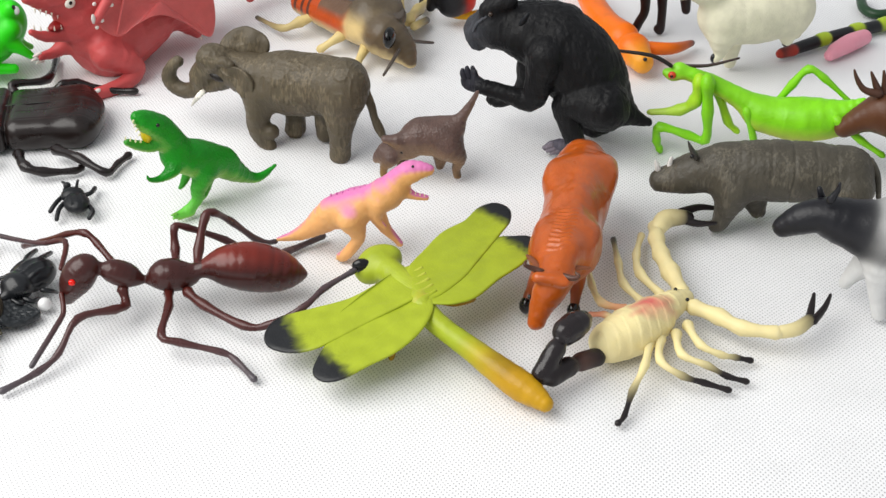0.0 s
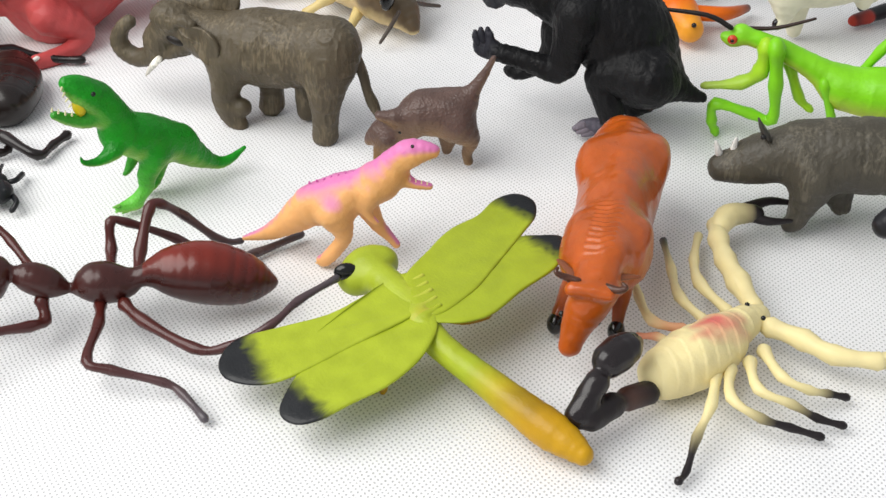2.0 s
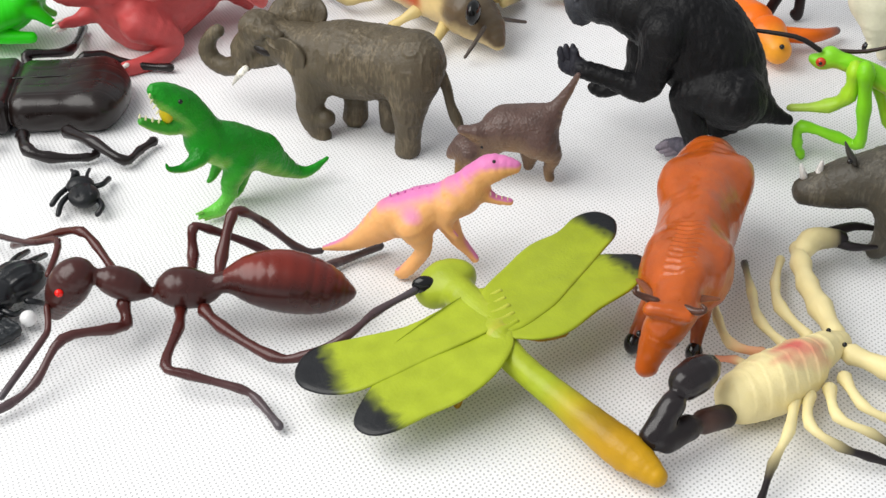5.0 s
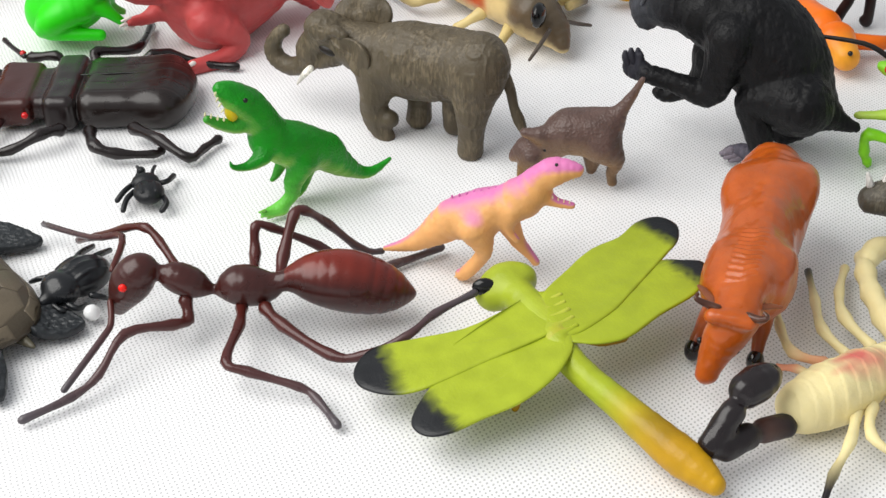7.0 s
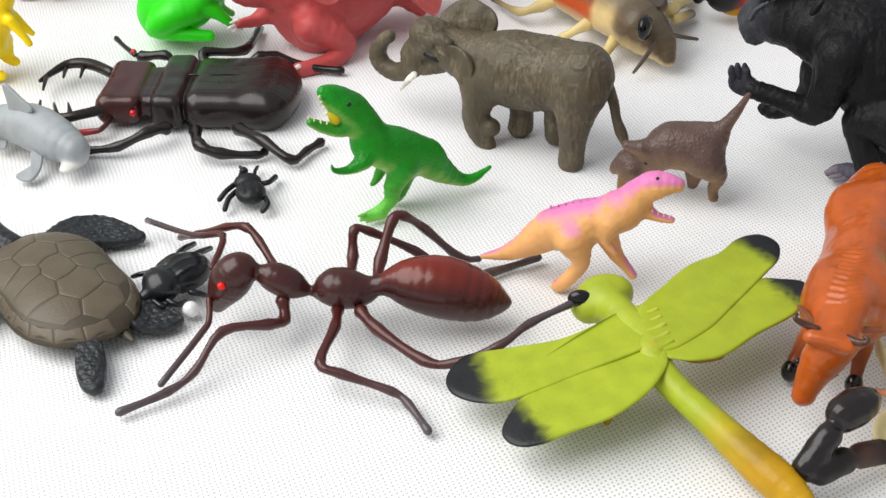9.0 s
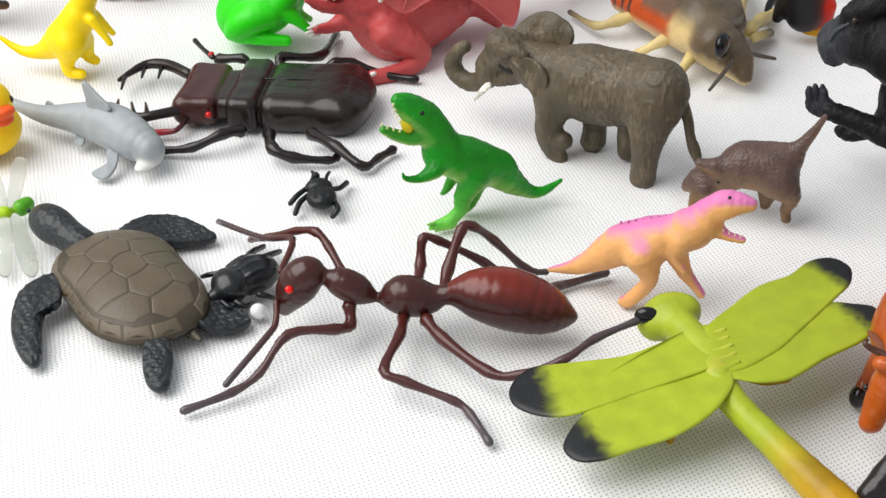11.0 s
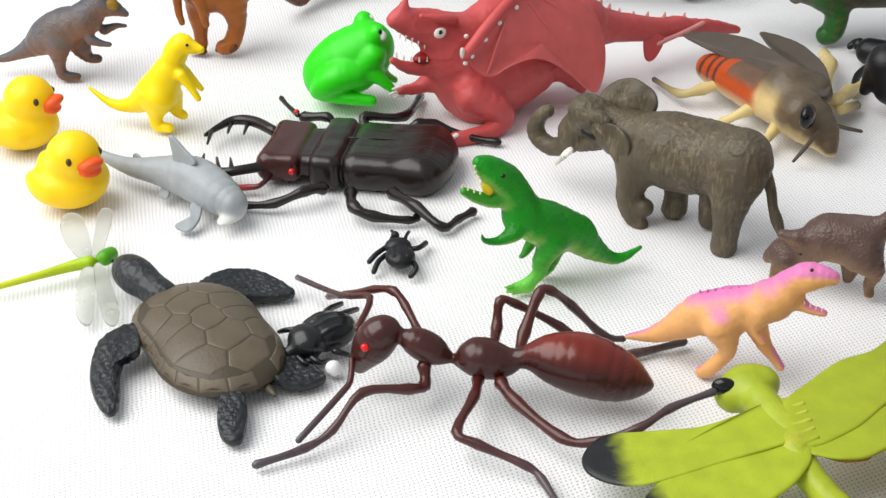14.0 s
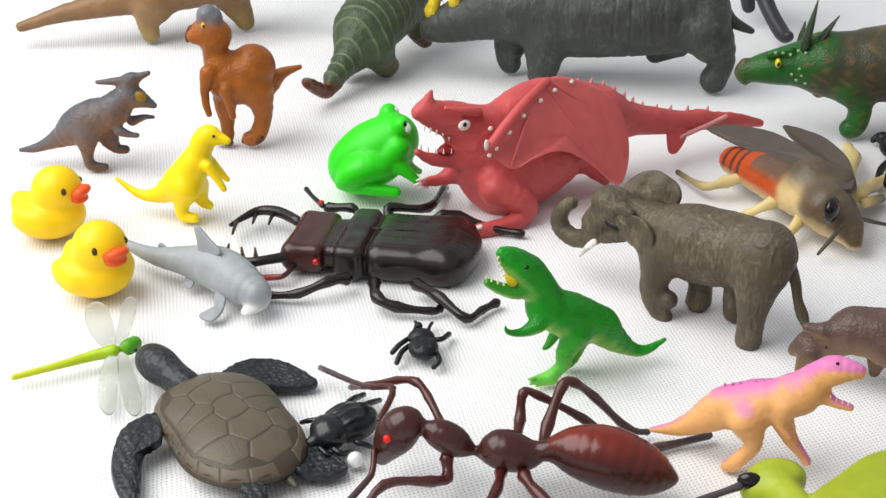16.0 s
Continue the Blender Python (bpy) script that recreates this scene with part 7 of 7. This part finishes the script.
t.tube("leg_4", (0.017, 0.113, 0.015), 5, (-31.0, -10.0, 21.6, 13.4), (-34.0, -10.0, 6.1, 6.1))
t.body(0.9, paint=green_mottle)
t.limb("spike", (0.03, 0.051, 0.026), (62.1, 8.0, 56.5, 3.9), (59.8, 8.0, 69.7, 2.9), (57.6, 8.0, 82.6, 0.6), bend=False, flat=0.5, thick=1.3)
t.limb("spike", (0.03, 0.051, 0.026), (56.5, 4.0, 53.7, 3.9), (50.3, 4.0, 63.1, 2.9), (44.2, 4.0, 72.5, 0.6), bend=False, flat=0.5, thick=1.3)
t.limb("spike", (0.03, 0.051, 0.026), (62.9, -6.0, 50.3, 4.0), (62.1, -6.0, 58.1, 3.0), (61.2, -6.0, 65.7, 0.7), bend=False, flat=0.5, thick=1.3)
t.limb("spike", (0.03, 0.051, 0.026), (52.0, -4.0, 46.0, 4.0), (44.1, -4.0, 51.4, 3.0), (36.3, -4.0, 56.7, 0.7), bend=False, flat=0.5, thick=1.3)
t.ball("scale_spot", (0.29, 0.401, 0.222), (79.1, 13.0, 52.9), (1.0, 0.6, 0.9), material=SATIN, under="head")
t.ball("scale_spot", (0.29, 0.401, 0.222), (74.9, 13.0, 53.0), (1.0, 0.6, 0.9), material=SATIN, under="head")
t.ball("scale_spot", (0.29, 0.401, 0.222), (70.7, 13.0, 52.1), (1.0, 0.6, 0.9), material=SATIN, under="head")
t.ball("scale_spot", (0.29, 0.401, 0.222), (66.4, 13.0, 54.5), (1.0, 0.6, 0.9), material=SATIN, under="head")
t.ball("scale_spot", (0.29, 0.401, 0.222), (62.1, 13.0, 53.3), (1.0, 0.6, 0.9), material=SATIN, under="head")
t.ball("scale_spot", (0.29, 0.401, 0.222), (65.9, 13.0, 36.8), (1.0, 0.6, 0.9), material=SATIN, under="head")
t.ball("scale_spot", (0.29, 0.401, 0.222), (63.0, 13.0, 39.6), (1.0, 0.6, 0.9), material=SATIN, under="head")
t.ball("scale_spot", (0.29, 0.401, 0.222), (60.6, 13.0, 34.9), (1.0, 0.6, 0.9), material=SATIN, under="head")
t.ball("scale_spot", (0.29, 0.401, 0.222), (68.9, 13.0, 40.2), (1.0, 0.6, 0.9), material=SATIN, under="head")
t.ball("scale_spot", (0.29, 0.401, 0.222), (58.7, 13.0, 41.1), (1.0, 0.6, 0.9), material=SATIN, under="head")
t.ball("scale_spot", (0.29, 0.401, 0.222), (64.7, 13.0, 43.7), (1.0, 0.6, 0.9), material=SATIN, under="head")
t.ball("scale_spot", (0.29, 0.401, 0.222), (60.6, 13.0, 47.2), (1.0, 0.6, 0.9), material=SATIN, under="head")
t.ball("eye", (0.661, 0.576, 0.006), (76.9, 11.0, 46.2), (3.6, 1.8, 2.8), label="bright yellow eye", turn=90, spot=(0.01, 0.01, 0.01))

t = Toy("toy_dinosaur", "large brown toy dinosaur with tan feet and long tail",
        -230.9, 511.7, 9.2, SATIN)
t.tube("tail", (0.24, 0.13, 0.056), 5, (-90.1, 0.0, 13.8, 3.6), (-65.3, -0.0, 20.5, 5.6), (-33.6, 0.0, 26.8, 9.6), (-5.4, 0.0, 34.6, 15.9))
t.tube("body", (0.24, 0.13, 0.056), 8, (6.9, 0.0, 40.1, 21.9), (35.0, 0.0, 46.7, 24.7), (62.8, 0.0, 47.2, 22.0))
t.tube("leg", (0.24, 0.13, 0.056), 5, (4.0, -10.0, 30.8, 15.9), (-2.3, -10.0, 16.8, 8.8), (-1.4, -10.0, 6.4, 6.4), end=(0.33, 0.24, 0.08))
t.tube("leg_2", (0.24, 0.13, 0.056), 5, (54.0, 6.0, 31.7, 14.6), (63.0, 6.0, 14.5, 9.0), (66.3, 6.0, 6.6, 6.6), end=(0.247, 0.172, 0.052))
t.tube("head", (0.24, 0.13, 0.056), 6, (75.3, 0.0, 56.7, 14.0), (91.9, 0.0, 68.0, 12.0), (107.9, 0.0, 68.0, 7.2))
t.body(0.9, relief=reptile_skin)

t = Toy("toy_goat", "dark grey hoofed toy animal with black legs",
        199.8, 507.1, 107.2, SATIN)
t.tube("leg", (0.03, 0.03, 0.035), 4, (-9.1, 4.0, 37.8, 6.3), (-24.9, 4.0, 23.9, 5.5), (-44.4, 4.0, 13.3, 5.4), (-51.9, 4.0, 13.5, 3.9))
t.tube("leg_2", (0.03, 0.03, 0.035), 4, (24.2, -4.0, 30.4, 6.5), (17.3, -4.0, 14.7, 4.9))
t.tube("body", (0.049, 0.049, 0.052), 6, (36.0, -0.0, 44.5, 16.4), (-3.0, -0.0, 54.0, 15.8))
t.tube("head", (0.049, 0.049, 0.052), 4, (55.1, -0.0, 56.6, 8.3), (76.0, -0.0, 49.7, 5.1))
t.body(0.8)

def duck(x, y, turn, label):
    t = Toy("toy_duck", label, x, y, turn, VINYL, category="rubber duck", group="rubber ducks")
    yellow = (0.93, 0.60, 0.002)
    t.egg("body", yellow, 5, (-1, 0, 11.8), (18.5, 17.5, 12))
    t.tube("body", yellow, 6, (-12, 0, 14, 7), (-17, 0, 18, 4))
    t.egg("wing", yellow, 3, (-3, 14, 13), (11, 4.5, 6.5), pitch=-10)
    t.egg("wing_2", yellow, 3, (-3, -14, 13), (11, 4.5, 6.5), pitch=-10)
    t.egg("head", yellow, 4, (5, 0, 26.5), (12.5, 12.5, 11.5))
    t.body(0.7)
    t.egg("beak", (0.78, 0.09, 0.012), 2, (17.5, 0, 26.0), (6, 6.4, 3.0), pitch=22)
    t.egg("beak", (0.78, 0.09, 0.012), 1.5, (17, 0, 22.6), (4.4, 5.6, 2.2), pitch=-10)
    t.looks["beak"] = ("orange-red painted beak", SATIN)
    t.body(0.5)
    for side in (1, -1):
        t.ball("eye", (0.06, 0.03, 0.01), (13.0, 8.0 * side, 28.5), (2.0, 1.5, 2.1), turn=30 * side, label="small dark brown painted eye", material=SATIN)


duck(-193.4, 116.3, -44, "yellow rubber duck with orange beak beside the shark")

duck(-228.9, 181.1, -16, "yellow rubber duck with orange beak near the yellow dinosaur")

t = Toy("toy_dragonfly", "small yellow-green plastic dragonfly with clear wings",
        -189.1, 45.3, 25.8, SATIN)
t.tube("body", (0.549, 0.576, 0.017), 3, (-26.5, -1.4, 4.0, 1.4), (-8.8, -2.1, 5.0, 1.7), (6.9, -2.5, 6.0, 2.4), (15.0, -4.3, 7.0, 2.9), end=(0.326, 0.524, 0.006))
t.tube("head", (0.069, 0.319, 0.008), 2, (22.1, -3.7, 7.0, 3.6), (25.1, -1.9, 7.0, 3.2))
t.body(0.5)
t.plate("wing", (0.77, 0.786, 0.738), 0.8, (12.8, -4.1, 8.0), (9.4, 10.3, 10.0), (10.7, 23.7, 13.0), (16.4, 30.6, 14.0), (21.0, 24.3, 13.0), (18.3, 2.1, 9.0), label="milky transparent wing", material=CLEAR)
t.plate("wing", (0.77, 0.786, 0.738), 0.8, (16.6, -3.3, 8.0), (22.3, 11.0, 12.0), (29.5, 24.7, 15.0), (33.5, 22.6, 15.0), (30.6, 13.3, 13.0), (21.3, -2.2, 9.0), material=CLEAR)
t.plate("wing", (0.77, 0.786, 0.738), 0.8, (11.6, -8.0, 7.0), (4.4, -20.4, 5.0), (-0.1, -36.8, 3.0), (0.7, -46.8, 3.0), (5.4, -42.1, 3.0), (14.8, -13.9, 7.0), material=CLEAR)
t.plate("wing", (0.77, 0.786, 0.738), 0.8, (15.7, -9.0, 7.0), (10.9, -28.9, 5.0), (8.5, -47.6, 3.0), (11.7, -52.6, 3.0), (16.7, -40.0, 4.0), (19.3, -10.9, 7.0), material=CLEAR)
t.ball("eye", (0.006, 0.025, 0.002), (23.5, -9.6, 8.0), 1.0)

t = Toy("toy_lizard", "orange plastic lizard with dark toes",
        290.6, 105.2, -83.9, SATIN)
t.tube("body", (0.87, 0.167, 0.004), 5, (-84.8, 29.3, 10.0, 7.4), (-42.2, 16.3, 10.0, 9.3), (-18.0, 13.7, 11.0, 10.5))
t.tube("head", (0.87, 0.167, 0.004), 5, (0.4, 10.2, 12.0, 10.3), (12.0, 9.2, 9.0, 6.8), end=(0.9, 0.357, 0.024))
t.tube("tail", (0.87, 0.167, 0.004), 4, (-91.6, 31.2, 9.0, 6.0), (-147.9, 53.6, 4.0, 3.6), (-182.4, 59.8, 3.0, 1.6))
t.body(0.7)
t.limb("leg", (0.87, 0.167, 0.004), (-9.2, 18.7, 8.0, 4.2), (1.8, 36.3, 8.0, 3.8), (-6.3, 57.8, 4.0, 2.1), end=(0.114, 0.016, 0.005))
t.limb("leg", (0.87, 0.167, 0.004), (-34.8, 22.3, 8.0, 3.6), (-52.8, 29.5, 5.0, 2.2), (-64.8, 34.9, 3.0, 1.5), end=(0.08, 0.016, 0.005))
t.ball("eye", (0.002, 0.001, 0.001), (18.0, 6.9, 14.0), 1.3)

t = Toy("toy_sheep", "cream-white plastic sheep with black hooves",
        371.5, 79.2, 177.0, MATTE)
t.tube("body", (0.734, 0.703, 0.533), 8, (26.0, -0.0, 38.5, 16.1), (7.4, 0.0, 38.0, 18.6), (-15.0, 0.0, 38.8, 17.0))
t.tube("leg", (0.734, 0.703, 0.533), 4, (29.4, 6.0, 27.0, 8.1), (29.4, 6.0, 17.7, 3.7), (31.9, 6.0, 14.4, 3.0))
t.tube("leg_2", (0.734, 0.703, 0.533), 4, (-15.3, 6.0, 28.5, 8.2), (-14.6, 6.0, 20.4, 3.8))
t.tube("leg_3", (0.734, 0.703, 0.533), 4, (16.5, -6.0, 16.1, 6.9), (15.4, -6.0, 3.8, 3.8))
t.tube("leg_4", (0.734, 0.703, 0.533), 4, (-24.6, -6.0, 22.0, 8.3), (-27.2, -6.0, 17.9, 3.8))
t.tube("head", (0.734, 0.703, 0.533), 5, (37.1, 0.0, 54.2, 9.3), (48.5, 0.0, 59.1, 7.2), (55.4, 0.0, 56.4, 4.3))
t.body(0.9)
t.ball("hoof", (0.006, 0.006, 0.008), (32.7, 6.0, 14.5), (2.6, 2.2, 3.2), label="black hoof")
t.ball("hoof", (0.006, 0.006, 0.008), (15.0, -6.0, -5.0), (2.6, 2.2, 3.2), label="black hoof")
t.ball("hoof", (0.006, 0.006, 0.008), (-14.0, 6.0, 19.0), (2.6, 2.2, 3.2), label="black hoof")

t = Toy("toy_horse", "dark plastic horse with slim legs",
        338.1, 139.1, 138.4, SATIN)
t.tube("leg", (0.013, 0.006, 0.006), 3, (12.6, 5.0, 33.7, 3.9), (11.3, 5.0, 18.7, 2.9), (14.3, 5.0, 10.4, 2.9), (17.2, 5.0, 2.9, 2.9))
t.tube("leg_2", (0.013, 0.006, 0.006), 3, (4.0, -5.0, 31.1, 3.9), (2.6, -5.0, 16.0, 2.9), (2.7, -5.0, 2.9, 2.9), (4.2, -5.0, 2.9, 2.9))
t.tube("body", (0.024, 0.01, 0.007), 6, (22.2, -0.0, 45.3, 11.3), (0.8, -0.0, 49.4, 11.9), (-13.3, -0.0, 50.9, 10.4))
t.tube("leg_3", (0.013, 0.006, 0.006), 3, (-11.5, 5.0, 45.1, 4.9), (-14.5, 5.0, 23.0, 2.8))
t.body(0.8)

t = Toy("toy_snake", "black toy snake with yellow-green bands and red tip",
        434.5, 82.9, -177.4, SATIN)
t.tube("body", (0.01, 0.011, 0.013), 2, (39.6, -6.8, 3.2, 3.2), (22.3, -9.1, 3.9, 3.9), (-2.0, -13.6, 3.9, 3.9), (-29.2, -15.4, 4.0, 4.0), (-60.5, -15.9, 4.0, 4.0))
t.tube("tail_tip", (0.433, 0.034, 0.017), 1, (41.4, -6.6, 3.0, 2.8), (32.2, -6.8, 3.5, 3.5))
t.tube("band", (0.428, 0.578, 0.028), 0.5, (8.9, -11.5, 4.4, 4.4), (5.2, -11.8, 4.5, 4.5))
t.tube("band", (0.428, 0.578, 0.028), 0.5, (-19.6, -15.4, 4.5, 4.5), (-23.3, -15.7, 4.5, 4.5))
t.tube("band", (0.428, 0.578, 0.028), 0.5, (-41.0, -16.0, 4.5, 4.5), (-44.8, -16.4, 4.6, 4.6))
t.body(0.5, soft=0.3)

t = Toy("toy_pig", "small pale pink rubbery toy lying on the cloth",
        433.8, 73.1, -0.3, VINYL)
t.tube("body", (0.757, 0.304, 0.384), 4, (-9.1, 3.2, 5.0, 4.9), (4.6, 8.7, 5.7, 5.7), (18.6, 14.3, 5.0, 5.0))
t.tube("head", (0.757, 0.304, 0.384), 3, (-14.6, 0.5, 4.0, 3.5), (-14.6, 0.5, 4.0, 3.5))
t.body(0.6)

t = Toy("toy_snake", "dark green toy snake in a loose coil",
        485.4, 112.7, 160.8, SATIN)
t.limb("body", (0.017, 0.052, 0.021), (8.6, -27.2, 4.0, 3.4), (10.5, -10.7, 4.0, 3.3), (3.9, -1.8, 4.0, 3.3), (-12.9, -8.9, 4.0, 3.3), (-39.6, -36.5, 4.0, 3.0))

t = Toy("toy_bird", "black toy bird with red breast and yellow beak",
        222.3, 199.9, -19.2, SATIN)
t.tube("body", (0.006, 0.006, 0.008), 5, (-7.5, 0.0, 27.4, 11.5), (-3.8, 0.0, 15.8, 10.2))
t.tube("breast", (0.535, 0.017, 0.005), 3, (4.3, 3.0, 14.5, 7.3), (5.6, 3.0, 19.5, 6.5))
t.tube("beak", (0.788, 0.428, 0.006), 3, (-1.8, 5.0, 4.5, 2.6), (5.6, 5.0, 3.7, 2.6), (14.7, 5.0, 6.1, 2.2))
t.tube("tail", (0.006, 0.006, 0.008), 3, (-14.7, 0.0, 21.6, 5.1), (-17.6, 0.0, 11.9, 2.9))
t.body(0.7)

t = Toy("toy_beetle", "black plastic beetle lying behind the wasp",
        231.8, 288.4, 145.9, SATIN)
t.tube("body", (0.006, 0.007, 0.008), 4, (-7.0, 17.0, 7.7, 7.7), (-17.3, 19.5, 8.3, 8.3))
t.tube("head", (0.006, 0.007, 0.008), 3, (2.5, 5.3, 6.0, 3.9), (2.5, 5.3, 6.0, 3.9))
t.body(0.6)
t.limb("leg", (0.006, 0.007, 0.008), (-2.4, 7.5, 6.0, 2.3), (4.5, 1.3, 6.0, 2.3), (8.2, 3.1, 3.0, 2.0))
t.limb("leg", (0.006, 0.007, 0.008), (-13.0, 36.2, 6.0, 2.5), (-11.6, 51.6, 6.0, 2.2), (-14.4, 66.6, 2.0, 1.8))


# ---- shell of the turtle ----
def turtle_shell(toy, centre, waves, base, height):
    """A domed shell on an egg-shaped outline, with thin horny plates: a middle row, a row on each side, the rim."""
    def on_dome(u, v, lift=0.0):
        s, a = min(math.hypot(u, v), 1.0), math.atan2(v, u)
        r = waves[0] + sum(waves[2 * k - 1] * math.cos(k * a) + waves[2 * k] * math.sin(k * a) for k in (1, 2))
        z = base + height * (1 - s ** 2.3) ** 0.62 + lift
        return ((centre[0] + s * r * math.cos(a)) / 1000, (centre[1] + s * r * math.sin(a)) / 1000, z / 1000)

    verts, faces, m, rings = [], [], 72, 16
    for k in range(rings):
        s = 1 - (k / rings) ** 1.5
        verts += [on_dome(s * math.cos(2 * math.pi * i / m), s * math.sin(2 * math.pi * i / m)) for i in range(m)]
    for i in range(m):
        x, y, _ = verts[i]
        verts.append((centre[0] / 1000 + (x - centre[0] / 1000) * 0.9, centre[1] / 1000 + (y - centre[1] / 1000) * 0.9, (base - 2.4) / 1000))
    for k in range(rings - 1):
        for i in range(m):
            j = (i + 1) % m
            faces.append((k * m + i, k * m + j, (k + 1) * m + j, (k + 1) * m + i))
    faces.append(tuple(range((rings - 1) * m, rings * m)))
    for i in range(m):
        j = (i + 1) % m
        faces.append((rings * m + i, rings * m + j, j, i))
    shell = solid("shell", verts, faces, (0.060, 0.047, 0.031), SATIN, toy.root, "smooth brown domed shell")

    def plate_at(points, tint):
        o = np.array(points, float)
        mid = o.mean(0)
        ring = []
        for a, b in zip(o, np.roll(o, -1, 0)):
            ring += [a + (b - a) * k / 5 for k in range(5)]
        ring = np.array(ring)
        n, verts, faces = len(ring), [], []
        for inset, lift in ((0.004, -0.15), (0.010, 0.14), (0.022, 0.24)):
            for p in ring:
                d = mid - p
                verts.append(on_dome(*(p + d / np.linalg.norm(d) * inset), lift))
        for s in (0.75, 0.45, 0.15):
            verts += [on_dome(*(mid + (p - mid) * s), 0.27) for p in ring]
        for k in range(5):
            for i in range(n):
                faces.append((k * n + i, k * n + (i + 1) % n, (k + 1) * n + (i + 1) % n, (k + 1) * n + i))
        faces.append(tuple(range(5 * n, 6 * n)))
        solid("scute", verts, faces, np.array((0.108, 0.086, 0.058)) * tint, SATIN, shell)

    xs = (0.84, 0.50, 0.14, -0.24, -0.58, -0.86)
    for a, b in zip(xs, xs[1:]):
        mid, w, v = (a + b) / 2, 0.17, 0.27
        plate_at(((a, -w), (mid, -v), (b, -w), (b, w), (mid, v), (a, w)), 1.0)
    joints = (0.67, 0.32, -0.05, -0.41, -0.72)
    for side in (1, -1):
        for a, b in zip(joints, joints[1:]):
            edge = [0.86 * math.sqrt(max(1 - (x / 0.86) ** 2, 0.06)) * side for x in (a, b)]
            pts = [(a, 0.27 * side), (a, edge[0]), ((a + b) / 2, 0.5 * (edge[0] + edge[1]) * 1.02), (b, edge[1]), (b, 0.27 * side), ((a + b) / 2, 0.17 * side)]
            plate_at(pts if side > 0 else pts[::-1], 0.96)
        for i in range(10):
            a, b = 0.16 + i * 0.285, 0.16 + (i + 1) * 0.285
            pts = [(0.99 * math.cos(a), 0.99 * math.sin(a) * side), (0.99 * math.cos(b), 0.99 * math.sin(b) * side),
                   (0.88 * math.cos(b), 0.88 * math.sin(b) * side), (0.88 * math.cos(a), 0.88 * math.sin(a) * side)]
            plate_at(pts if side > 0 else pts[::-1], 1.05)


turtle_shell(TURTLE, (-12.1, 0.8), (33.05, 0.15, -0.35, 7.44, -4.39), 6.2, 12.0)
